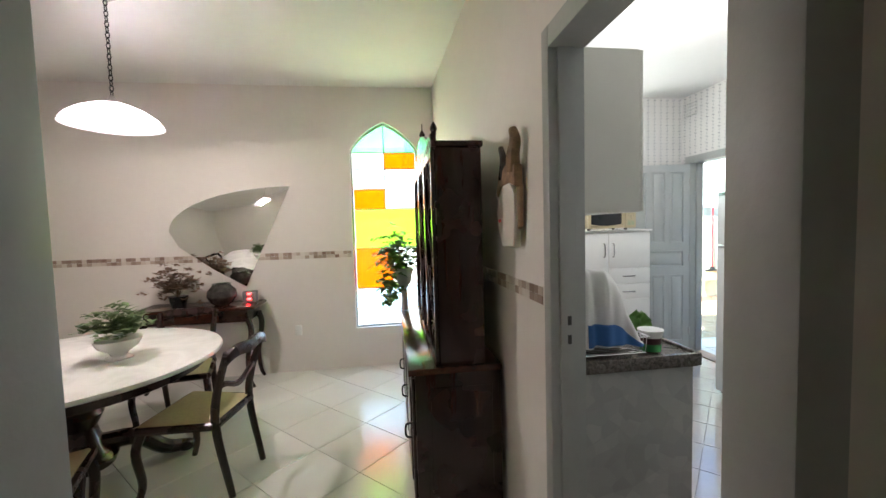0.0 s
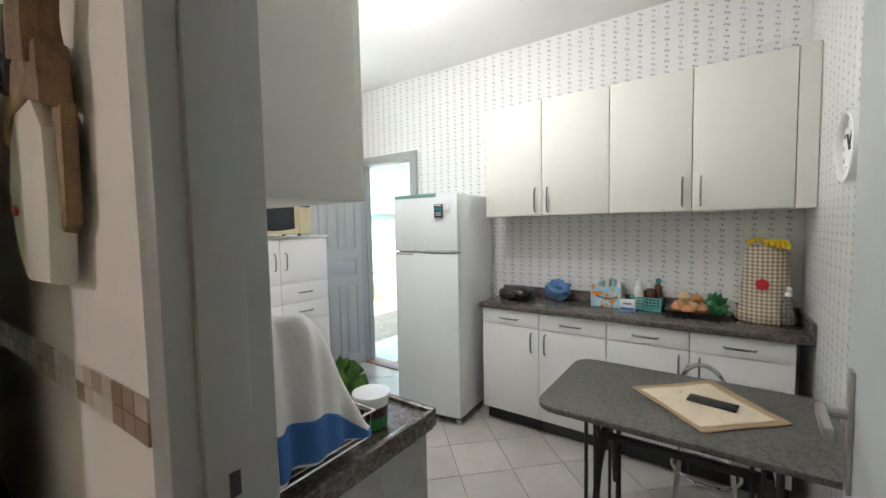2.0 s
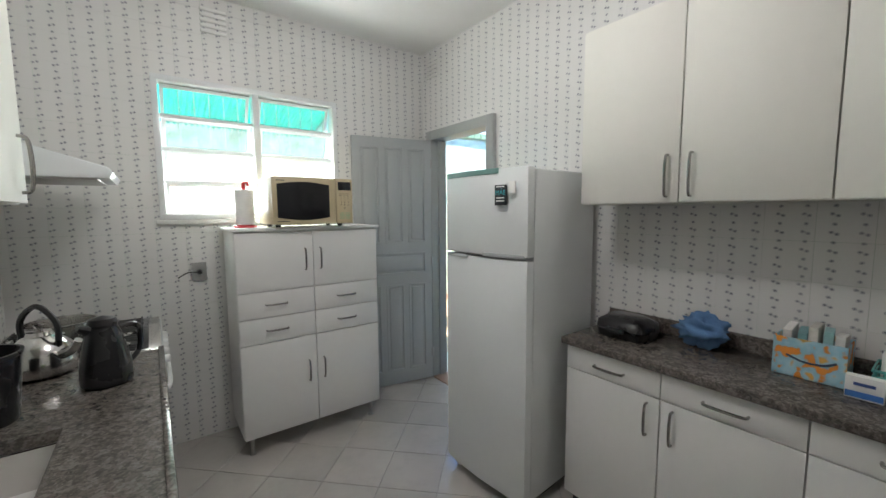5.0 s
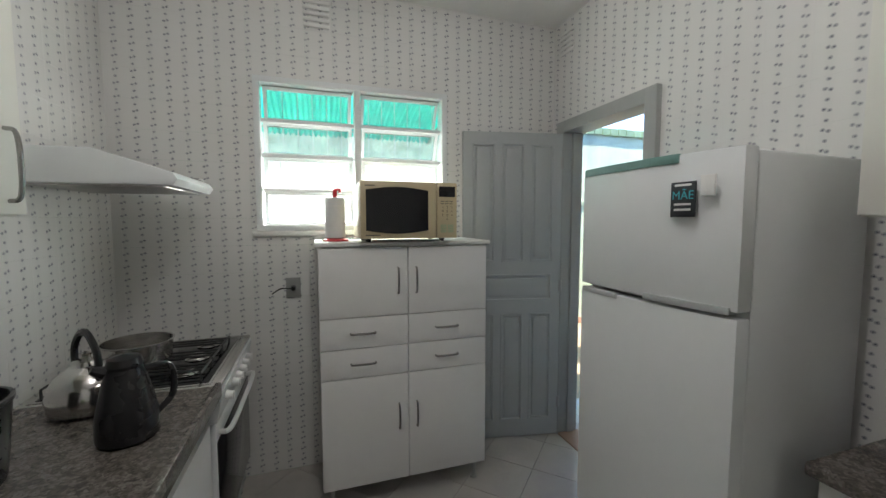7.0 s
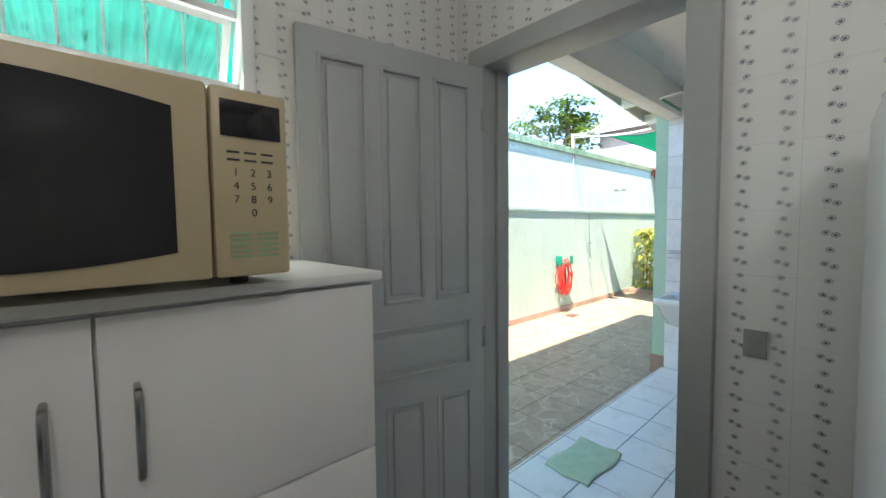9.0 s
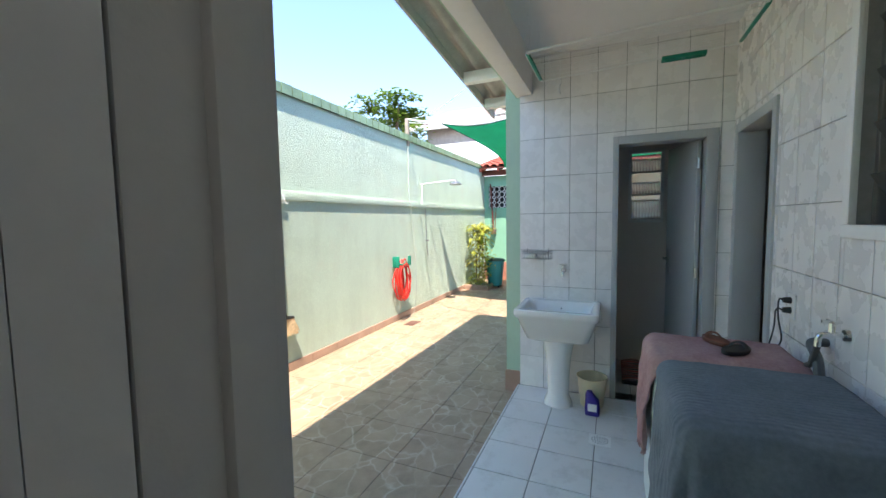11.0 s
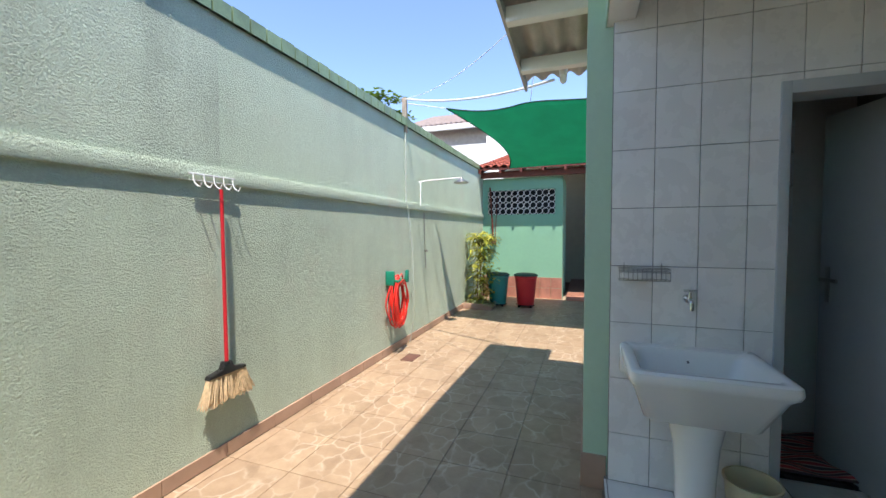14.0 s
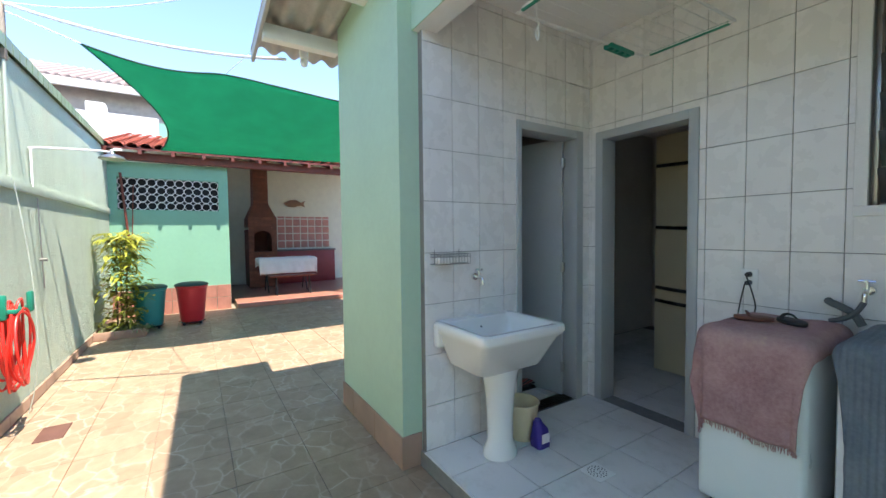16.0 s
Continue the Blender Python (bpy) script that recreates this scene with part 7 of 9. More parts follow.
thicken(single("striped_rug", bm, rag_mat, "striped cotton rug lying over a low dark box in the bathroom", "rug", smooth=180), 0.01)
bm = B()
bx(bm, 7.2, 7.75, 3.02, 3.52, 0.001, 0.028, 0.004)
single("bath_step", bm, black_plastic, "low dark box under the striped rug", "box")
sc = thing("storage_cabinet", 6.6, 1.7, 0.0, "cream storage cabinet with black handle bars in the store room", "cabinet")
bm = B()
bx(bm, 6.25, 6.87, 1.30, 1.75, 0.02, 2.32, 0.004)
part("body", bm, plain("cream_store_laminate", (0.55, 0.49, 0.34), 0.5, vary=0.04), sc)
for z in (2.02, 1.42, 0.83, 0.70):
    bm = B()
    tube(bm, [(6.26, 1.752, z - 0.01), (6.4, 1.78, z), (6.6, 1.785, z), (6.85, 1.76, z + 0.012)], 0.022, 8, 5, 0.8)
    part("handle_bar", bm, black_plastic, sc)

# ---- dining room ----
cane = plain("woven_cane", (0.46, 0.38, 0.22), 0.7, vary=0.12, scale=60, grain=0.002, grain_scale=220)
marble = Nodes("white_marble")
marble_mat = marble.done(marble.ramp(marble.noise(3, 6, 0.65, None, 0.8), (0.35, (0.66, 0.65, 0.64)), (0.6, (0.80, 0.79, 0.78))), 0.12)
DTX, DTY = -1.90, 2.58
dt = thing("dining_table", DTX, DTY, 0.0, "round marble-topped dining table on a carved dark pedestal", "table")
bm = B()
lathe(bm, (DTX, DTY, 0.745), [(0.74, 0.0), (0.80, 0.002), (0.806, 0.012), (0.80, 0.026), (0.001, 0.027)], 64)
part("tabletop", bm, marble_mat, dt)
bm = B()
lathe(bm, (DTX, DTY, 0.66), [(0.68, 0.0), (0.70, 0.01), (0.70, 0.06), (0.76, 0.084), (0.5, 0.084)], 56)
part("apron", bm, mahogany, dt)
bm = B()
lathe(bm, (DTX, DTY, 0.10), [(0.17, 0.0), (0.19, 0.05), (0.12, 0.14), (0.09, 0.25), (0.13, 0.33), (0.10, 0.40), (0.18, 0.52), (0.24, 0.56)], 32)
part("pedestal", bm, mahogany, dt)
for k in range(4):
    a = radians(30 + 90 * k)
    d = Vector((math.cos(a), math.sin(a), 0))
    c = Vector((DTX, DTY, 0))
    bm = B()
    tube(bm, [c + d * 0.10 + Vector((0, 0, 0.22)), c + d * 0.28 + Vector((0, 0, 0.20)), c + d * 0.42 + Vector((0, 0, 0.08)), c + d * 0.54 + Vector((0, 0, 0.045))], lambda t: 0.06 - 0.02 * t, 10, 5)
    ball(bm, c + d * 0.55 + Vector((0, 0, 0.041)), (0.055, 0.055, 0.04))
    part("claw_foot", bm, mahogany, dt)


def dining_chair(x, y, turn):
    """Back towards local +x, seat towards local -x."""
    ob = thing("dining_chair", x, y, 0.0, "dark carved wooden dining chair with a cane seat", "chair", "chairs round the dining table", turn=turn)
    bm = B()
    plate(bm, [(-0.42, -0.24), (-0.40, -0.25), (0.0, -0.19), (0.0, 0.19), (-0.40, 0.25), (-0.42, 0.24)], lambda u, v, w: (u, v, 0.435 + w), 0.022, 0.006)
    part("seat", bm, cane, ob, "woven cane seat", local=True)
    bm = B()
    for a, b in (((-0.42, -0.25), (0.0, -0.20)), ((-0.42, 0.25), (0.0, 0.20)), ((-0.42, -0.25), (-0.42, 0.25)), ((0.0, -0.20), (0.0, 0.20))):
        tube(bm, [(*a, 0.43), (*b, 0.43)], 0.024, 8, smooth=False)
    part("seat_frame", bm, mahogany, ob, local=True)
    for s in (-1, 1):
        bm = B()
        tube(bm, [(-0.40, s * 0.235, 0.42), (-0.43, s * 0.25, 0.30), (-0.41, s * 0.24, 0.12), (-0.44, s * 0.25, 0.001)], lambda t: 0.027 - 0.009 * t, 8, 5)
        part("front_leg", bm, mahogany, ob, local=True)
        bm = B()
        tube(bm, [(0.07, s * 0.185, 0.001), (0.0, s * 0.19, 0.40), (0.02, s * 0.195, 0.62), (0.10, s * 0.21, 0.86)], lambda t: 0.019 + 0.006 * math.sin(3 * t), 8, 6)
        part("back_post", bm, mahogany, ob, local=True)
    bm = B()
    n = 14
    top = [(-0.235 + 0.47 * i / n, 0.845 + 0.045 * math.sin(math.pi * i / n) + 0.012 * math.sin(3 * math.pi * i / n)) for i in range(n + 1)]
    low = [(v, z - 0.055 - 0.02 * math.sin(math.pi * i / n)) for i, (v, z) in enumerate(top)]
    plate(bm, top + low[::-1], lambda u, v, w: (0.085 + w + 0.02 * (1 - (u / 0.235) ** 2), u, v), 0.028, 0.006)
    part("top_rail", bm, mahogany, ob, local=True)
    bm = B()
    mid_t = [(-0.19 + 0.38 * i / n, 0.655 + 0.028 * math.cos(2 * math.pi * i / n)) for i in range(n + 1)]
    plate(bm, mid_t + [(v, z - 0.035) for v, z in mid_t[::-1]], lambda u, v, w: (0.03 + w, u, v), 0.022, 0.005)
    part("middle_rail", bm, mahogany, ob, local=True)
    return ob


ch = dining_chair(-0.94, 2.463, -8.7)
copy_thing(ch, pose(-1.70, 3.50, 0, 0, 0, 100))
copy_thing(ch, pose(-1.52, 1.62, 0, 0, 0, -62))
copy_thing(ch, pose(-2.95, 2.6, 0, 0, 0, 184))

# table planter
tp = thing("table_planter", -1.64, 2.58, 0.772, "white footed bowl with a small green leafy plant", "planter")
bm = B()
lathe(bm, (-1.64, 2.58, 0.7725), [(0.07, 0), (0.072, 0.008), (0.04, 0.02), (0.045, 0.035), (0.105, 0.08), (0.125, 0.125), (0.118, 0.127), (0.001, 0.105)], 28)
part("bowl", bm, ceramic, tp)
bm = B()
rng = random.Random(8)
for k in range(90):
    q = Vector((-1.64, 2.58, 0.93)) + Vector((rng.gauss(0, 0.075), rng.gauss(0, 0.075), abs(rng.gauss(0, 0.07))))
    leaves(bm, rng, q, 9, 0.05, 0.032, 0.3, (0.016, 0.012), 0.5)
part("leaves", bm, leaf_material("sage_green_leaf", (0.05, 0.09, 0.03), (0.16, 0.22, 0.10), (0.26, 0.32, 0.18)), tp)

# pendant lamp
pd = thing("pendant_lamp", -1.655, 2.72, DZ, "white glass pendant lamp, lit, hanging on a dark chain", "pendant lamp")
bm = B()
lathe(bm, (-1.655, 2.72, 2.235), [(0.268, 0.0), (0.264, 0.010), (0.235, 0.05), (0.18, 0.09), (0.10, 0.125), (0.03, 0.14)], 40)
thicken(part("shade", bm, shade_glass, pd), 0.004)
bm = B()
lathe(bm, (-1.655, 2.72, 2.355), [(0.04, 0.0), (0.045, 0.03), (0.02, 0.05), (0.012, 0.07)], 16)
part("cap", bm, metal_brushed, pd)
bm = B()
for k in range(19):
    z = 2.435 + k * 0.033
    ax = (1, 0) if k % 2 else (0, 1)
    pts = [(-1.655 + 0.011 * math.cos(a) * ax[0], 2.72 + 0.011 * math.cos(a) * ax[1], z + 0.021 * math.sin(a)) for a in (2 * math.pi * i / 8 for i in range(9))]
    tube(bm, pts, 0.0035, 5, 1)
part("chain", bm, black_iron, pd)
bm = B()
ball(bm, (-1.655, 2.72, 2.29), (0.045, 0.045, 0.055))
part("bulb", bm, lamp_glow, pd).visible_shadow = False
bm = B()
lathe(bm, (-1.655, 2.72, DZ - 0.05), [(0.02, 0.0), (0.06, 0.03), (0.065, 0.049)], 20)
part("ceiling_rose", bm, metal_brushed, pd)

# console table and what stands on it
cs = thing("console_table", -1.8, 4.1, 0.0, "dark wooden console table with curved legs and a drawer", "console table")
bm = B()
plate(bm, rounded(-2.36, -1.26, 3.86, 4.285, 0.03), lambda u, v, w: (u, v, 0.79 + w), 0.028, 0.006)
part("top", bm, mahogany_top, cs)
bm = B()
bx(bm, -2.28, -1.34, 3.93, 4.27, 0.66, 0.789, 0.006)
part("apron", bm, mahogany, cs)
bm = B()
bx(bm, -2.0, -1.6, 3.915, 3.93, 0.675, 0.775, 0.004)
part("drawer", bm, mahogany_top, cs)
for x in (-2.27, -1.35):
    for y in (3.94, 4.26):
        s = -1 if x < -1.8 else 1
        bm = B()
        tube(bm, [(x, y, 0.70), (x + s * 0.03, y, 0.56), (x - s * 0.015, y, 0.28), (x + s * 0.0, y, 0.08), (x + s * 0.035, y, 0.001)], lambda t: 0.032 - 0.016 * t, 8, 5)
        part("leg", bm, mahogany, cs)
fp = thing("dried_flowers", -2.0, 4.0, 0.818, "dark pot of dried pinkish flowers on the console", "flower pot")
bm = B()
lathe(bm, (-2.0, 4.02, 0.8185), [(0.06, 0), (0.08, 0.10), (0.085, 0.115), (0.001, 0.11)], 20)
part("pot", bm, black_plastic, fp)
bm = B()
rng = random.Random(12)
for k in range(100):
    q = Vector((-2.0, 4.02, 1.06)) + Vector((rng.gauss(0, 0.11), rng.gauss(0, 0.06), rng.gauss(0, 0.075)))
    leaves(bm, rng, q, 8, 0.055, 0.03, 0.2, (0.014, 0.012), 0.4)
part("blooms", bm, leaf_material("dried_petal", (0.12, 0.08, 0.04), (0.34, 0.22, 0.16), (0.50, 0.36, 0.30)), fp)
bm = B()
for k in range(16):
    tube(bm, [(-2.0, 4.02, 0.925), (-2.0 + rng.gauss(0, 0.09), 4.02 + rng.gauss(0, 0.04), 1.08)], 0.0025, 5, smooth=False)
part("stems", bm, bark, fp)
vz = thing("round_vase", -1.61, 4.04, 0.818, "round dark mottled glass vase on the console", "vase")
bm = B()
lathe(bm, (-1.61, 4.04, 0.8185), [(0.06, 0), (0.10, 0.03), (0.135, 0.09), (0.128, 0.15), (0.085, 0.195), (0.08, 0.21), (0.088, 0.215), (0.074, 0.212), (0.001, 0.19)], 32)
part("body", bm, plain("dark_mottled_glass", (0.05, 0.045, 0.04), 0.1, vary=0.6, scale=26), vz)
rd = thing("clock_radio", -1.38, 4.16, 0.818, "small dark device with red lights on the console", "clock radio")
bm = B()
bx(bm, -1.45, -1.32, 4.12, 4.2, 0.8185, 0.93, 0.006)
part("body", bm, plain("grey_device_plastic", (0.25, 0.25, 0.25), 0.4), rd)
for z in (0.845, 0.895):
    bm = B()
    bx(bm, -1.40, -1.365, 4.1165, 4.121, z, z + 0.02, 0.002)
    part("light", bm, led_red, rd)

mr = thing("wall_mirror", -1.6, 4.29, 1.0, "large wall mirror above the dark console table", "mirror")
bm = B()
out = [(-1.46, 0.96)] + [(-0.975 - 1.21 * math.cos(a), 1.56 + 0.45 * math.sin(a)) for a in (math.pi / 2 * k / 12 for k in range(12, -1, -1))] + [(-2.10, 1.40), (-1.77, 1.15)]
plate(bm, out, lambda u, v, w: (u, 4.297 - w, v), 0.008, 0.002)
part("glass", bm, mirror_mat, mr)

# china cabinet
cc_ = thing("china_cabinet", 0.38, 2.65, 0.0, "tall dark mahogany china cabinet with latticed glass doors", "china cabinet")
X0, X1b, YA, YB = 0.14, 0.612, 1.86, 3.44
bm = B()
bx(bm, X0 + 0.02, X1b, YA + 0.02, YB, 0.06, 0.785, 0.006)
part("base", bm, mahogany, cc_)
bm = B()
bx(bm, X0 - 0.015, X1b, YA, YB + 0.02, 0.785, 0.82, 0.008)
part("ledge", bm, mahogany_top, cc_, "polished ledge")
for k in range(3):
    y0, y1 = YA + 0.05 + k * 0.515, YA + 0.05 + (k + 1) * 0.515 - 0.01
    bm = B()
    bx(bm, X0 + 0.004, X0 + 0.022, y0, y1, 0.10, 0.755, 0.004)
    bx(bm, X0 - 0.004, X0 + 0.006, y0 + 0.07, y1 - 0.07, 0.17, 0.68, 0.004)
    d = part("lower_door", bm, mahogany, cc_)
    bm = B()
    tube(bm, [(X0 + 0.004, y0 + 0.05, 0.50), (X0 - 0.03, y0 + 0.05, 0.49), (X0 - 0.03, y0 + 0.05, 0.43), (X0 + 0.004, y0 + 0.05, 0.42)], 0.006, 6, 3)
    part("pull", bm, black_iron, d)
bm = B()
bx(bm, X0 + 0.075, X0 + 0.082, YA + 0.018, YA + 0.021, 0.12, 0.71)
bx(bm, X0 + 0.10, X1b - 0.05, YA + 0.012, YA + 0.02, 0.14, 0.71, 0.004)
part("side_panel", bm, mahogany, cc_)
U0, U1, UA, UB, UZ = 0.275, 0.53, 1.885, 3.20, 1.935
bm = B()
bx(bm, U0 + 0.02, U1, UA, UA + 0.025, 0.82, UZ, 0.003)
bx(bm, U0 + 0.02, U1, UB - 0.025, UB, 0.82, UZ, 0.003)
bx(bm, U1 - 0.012, U1, UA + 0.026, UB - 0.026, 0.821, UZ - 0.002)
bx(bm, U0 + 0.02, U1 - 0.013, UA + 0.026, UB - 0.026, 0.821, 0.845)
bx(bm, U0 - 0.0, U1 + 0.01, UA - 0.012, UB + 0.012, UZ, UZ + 0.03, 0.006)
part("carcass", bm, mahogany, cc_)
for z in (1.18, 1.55):
    bm = B()
    bx(bm, U0 + 0.03, U1 - 0.013, UA + 0.026, UB - 0.026, z, z + 0.015)
    part("shelf", bm, mahogany, cc_)
for k in range(3):
    y0, y1 = UA + 0.005 + k * 0.435, UA + 0.005 + (k + 1) * 0.435 - 0.006
    bm = B()
    for a, b, z0, z1 in ((y0, y0 + 0.035, 0.825, UZ), (y1 - 0.035, y1, 0.825, UZ), (y0 + 0.035, y1 - 0.035, 0.825, 0.87), (y0 + 0.035, y1 - 0.035, UZ - 0.05, UZ)):
        bx(bm, U0 - 0.002, U0 + 0.018, a, b, z0, z1, 0.003)
    d = part("glazed_door", bm, mahogany, cc_)
    bm = B()
    bx(bm, U0 + 0.010, U0 + 0.013, y0 + 0.03, y1 - 0.03, 0.865, UZ - 0.045)
    part("pane", bm, clear_glass, d)
    bm = B()
    ym = (y0 + y1) / 2
    for za, zb in ((0.875, 1.21), (1.21, 1.55), (1.55, 1.885)):
        zm = (za + zb) / 2
        for p, q in (((ym, za), (y0 + 0.06, zm)), ((y0 + 0.06, zm), (ym, zb)), ((ym, za), (y1 - 0.06, zm)), ((y1 - 0.06, zm), (ym, zb))):
            tube(bm, [(U0 + 0.002, *p), (U0 + 0.002, *q)], 0.007, 6, smooth=False)
    part("lattice", bm, mahogany, d)
bm = B()
prof = [(UA, 1.965), (UA, 2.0), (UA + 0.05, 2.01)] + [(UA + 0.05 + (UB - UA - 0.1) * i / 16, 1.99 + 0.13 * math.sin(math.pi * i / 16) ** 2) for i in range(1, 16)] + [(UB - 0.05, 2.01), (UB, 2.0), (UB, 1.965)]
plate(bm, prof, lambda u, v, w: (U0 + w, u, v), 0.03, 0.005)
part("pediment", bm, mahogany, cc_)
for y in (UA + 0.02, (UA + UB) / 2):
    bm = B()
    lathe(bm, (U0 + 0.02, y, 2.0 if y < UA + 0.1 else 2.115), [(0.016, 0), (0.012, 0.012), (0.02, 0.025), (0.014, 0.045), (0.004, 0.06), (0.003, 0.10 if y > UA + 0.1 else 0.062)], 12)
    part("finial", bm, mahogany, cc_)
for y in (YA + 0.06, YB - 0.06):
    for x in (X0 + 0.05, X1b - 0.05):
        bm = B()
        lathe(bm, (x, y, 0.0), [(0.025, 0.001), (0.035, 0.03), (0.03, 0.062)], 12)
        part("foot", bm, mahogany, cc_)
hp2 = thing("trailing_plant", 0.19, 3.34, 0.82, "trailing green plant in a pale pot on the cabinet ledge", "plant")
bm = B()
lathe(bm, (0.17, 3.34, 0.8205), [(0.035, 0), (0.03, 0.02), (0.025, 0.20), (0.06, 0.24), (0.085, 0.36), (0.09, 0.365), (0.001, 0.35)], 20)
part("pot", bm, ceramic, hp2)
bm = B()
rng = random.Random(31)
for k in range(75):
    q = Vector((0.13, 3.34, 1.30)) + Vector((rng.gauss(0, 0.085), rng.gauss(0, 0.085), rng.gauss(0, 0.10)))
    leaves(bm, rng, q, 6, 0.085, 0.055, 0.5, (0.02, 0.02), 0.2)
for k in range(16):
    q = Vector((0.06 + rng.gauss(0, 0.06), 3.32 + rng.gauss(0, 0.08), 1.06 + rng.uniform(-0.15, 0.1)))
    leaves(bm, rng, q, 6, 0.075, 0.05, 0.7, (0.02, 0.03), 0.0)
part("leaves", bm, leaf_material("bright_pothos_leaf", (0.03, 0.10, 0.015), (0.12, 0.26, 0.03), (0.28, 0.40, 0.06)), hp2)

# carved mask on the wall: plain shapes
mk = thing("wall_mask", 0.642, 1.72, 1.43, "carved ornamental mask in white and brown with dark horns", "mask")


def on_wall(u, v, w):
    """u from the mask's middle towards the kitchen door, v up, w off the wall."""
    return (0.642 - w, 1.72 - 1.15 * u, 1.43 + 0.82 * v)


bm = B()
plate(bm, [(-0.05, 0.0), (0.09, 0.005), (0.11, 0.16), (0.105, 0.30), (0.05, 0.37), (-0.04, 0.37), (-0.10, 0.31), (-0.12, 0.24), (-0.15, 0.20), (-0.125, 0.18), (-0.12, 0.12), (-0.09, 0.05)], on_wall, 0.04, 0.014)
part("face", bm, plain("white_mask_paint", (0.70, 0.67, 0.60), 0.5, vary=0.06), mk)
bm = B()
plate(bm, [(0.095, 0.10), (0.125, 0.12), (0.135, 0.34), (0.095, 0.37)], on_wall, 0.022, 0.006)
plate(bm, [(-0.125, 0.30), (-0.06, 0.35), (0.05, 0.36), (0.13, 0.33), (0.125, 0.45), (0.05, 0.48), (-0.05, 0.45), (-0.11, 0.38)], on_wall, 0.044, 0.012)
tube(bm, [on_wall(0.085, 0.42, 0.03), on_wall(0.10, 0.50, 0.035), on_wall(0.115, 0.58, 0.03), on_wall(0.09, 0.64, 0.03)], lambda t: 0.034 - 0.014 * t, 10, 6)
part("headdress", bm, plain("brown_carved_mask_wood", (0.24, 0.15, 0.08), 0.6, vary=0.6, scale=26), mk, "brown patterned headdress")
bm = B()
tube(bm, [on_wall(-0.05, 0.40, 0.03), on_wall(-0.02, 0.50, 0.035), on_wall(-0.075, 0.585, 0.03)], lambda t: 0.024 - 0.01 * t, 8, 5)
part("horn", bm, black_plastic, mk, "black horn")
bm = B()
plate(bm, [(-0.105, 0.158), (-0.07, 0.165), (-0.055, 0.155), (-0.075, 0.143)], lambda u, v, w: on_wall(u, v, 0.039 + w), 0.006, 0.002)
part("red_patch", bm, red_plastic, mk)
wr = thing("spice_rack", 0.664, 0.435, 1.555, "small red-brown wooden wall rack holding dark jars", "rack")
rack_wood = wood_material("red_brown_rack_wood", (0.05, 0.016, 0.01), (0.14, 0.05, 0.03), 0.35)
bm = B()
plate(bm, [(0.387, 1.575), (0.468, 1.575), (0.468, 1.76), (0.46, 1.80), (0.44, 1.815), (0.428, 1.835), (0.416, 1.815), (0.395, 1.80), (0.387, 1.76)], lambda u, v, w: (0.662 - w, u, v), 0.012, 0.003)
part("back_panel", bm, rack_wood, wr)
for z, out_ in ((1.555, 0.075), (1.665, 0.06)):
    bm = B()
    bx(bm, 0.664 - out_, 0.662, 0.385, 0.472 if z < 1.6 else 0.466, z, z + 0.018, 0.005)
    part("shelf", bm, rack_wood, wr)
for y in (0.385, 0.459):
    bm = B()
    plate(bm, [(0.0, 1.574), (0.055, 1.574), (0.045, 1.62), (0.055, 1.66), (0.04, 1.72), (0.0, 1.76)], lambda u, v, w: (0.650 - u, y + w, v), 0.01, 0.002)
    part("side_panel", bm, rack_wood, wr)
for y in (0.408, 0.428, 0.448):
    bm = B()
    lathe(bm, (0.625, y, 1.5735), [(0.011, 0), (0.012, 0.004), (0.012, 0.04), (0.009, 0.048), (0.009, 0.058), (0.001, 0.059)], 14)
    single("spice_jar", bm, plain("dark_red_jar", (0.09, 0.03, 0.025), 0.25), "small dark jar standing in the wooden rack", "jar", "jars in the rack")
so = thing("wall_socket", -0.95, WY0, 0.45, "small white wall socket", "socket")
bm = B()
bx(bm, -0.99, -0.92, WY0 - 0.012, WY0 - 0.001, 0.40, 0.51, 0.004)
part("plate", bm, white_plastic, so)

# ---- small things in the kitchen ----
CT = 0.9265


gr = thing("sandwich_grill", 3.3, 2.07, CT, "small black sandwich grill on the worktop", "grill")
bm = B()
skin(bm, [ring(bm, 3.21, 3.40, 1.95, 2.18, CT + 0.001, 0.04), ring(bm, 3.20, 3.41, 1.94, 2.19, CT + 0.04, 0.05)])
part("base", bm, black_plastic, gr)
bm = B()
skin(bm, [ring(bm, 3.20, 3.41, 1.94, 2.19, CT + 0.044, 0.05), ring(bm, 3.205, 3.405, 1.945, 2.185, CT + 0.075, 0.05), ring(bm, 3.24, 3.37, 1.99, 2.15, CT + 0.10, 0.05)])
part("lid", bm, black_plastic, gr, smooth=60)
bm = B()
bx(bm, 3.175, 3.205, 2.02, 2.11, CT + 0.035, CT + 0.055, 0.006)
part("handle", bm, black_plastic, gr)


def crumple(c, r, seed, squash=0.8, amp=0.35, n=24, f=14.0):
    bm = B()
    ball(bm, (0, 0, 0), 1, n, n // 2)
    for v in bm.verts:
        k = 1 + amp * noise.noise(v.co * (f / 8) + Vector((seed, 0, 0))) + amp * 0.5 * noise.noise(v.co * (f / 3) + Vector((0, seed, 0)))
        v.co = Vector((v.co.x * r[0] * k, v.co.y * r[1] * k, max(-0.999, v.co.z) * r[2] * k))
    low = min(v.co.z for v in bm.verts)
    for v in bm.verts:
        v.co = Vector((v.co.x + c[0], v.co.y + c[1], max(v.co.z - low - 0.1 * r[2], 0.001) + c[2]))
    return bm


single("blue_cloth", crumple((3.39, 1.76, CT), (0.06, 0.095, 0.06), 3.0, amp=0.7, n=40, f=20.0), blue_cloth, "crumpled blue cleaning cloth on the worktop", "cloth", smooth=180)

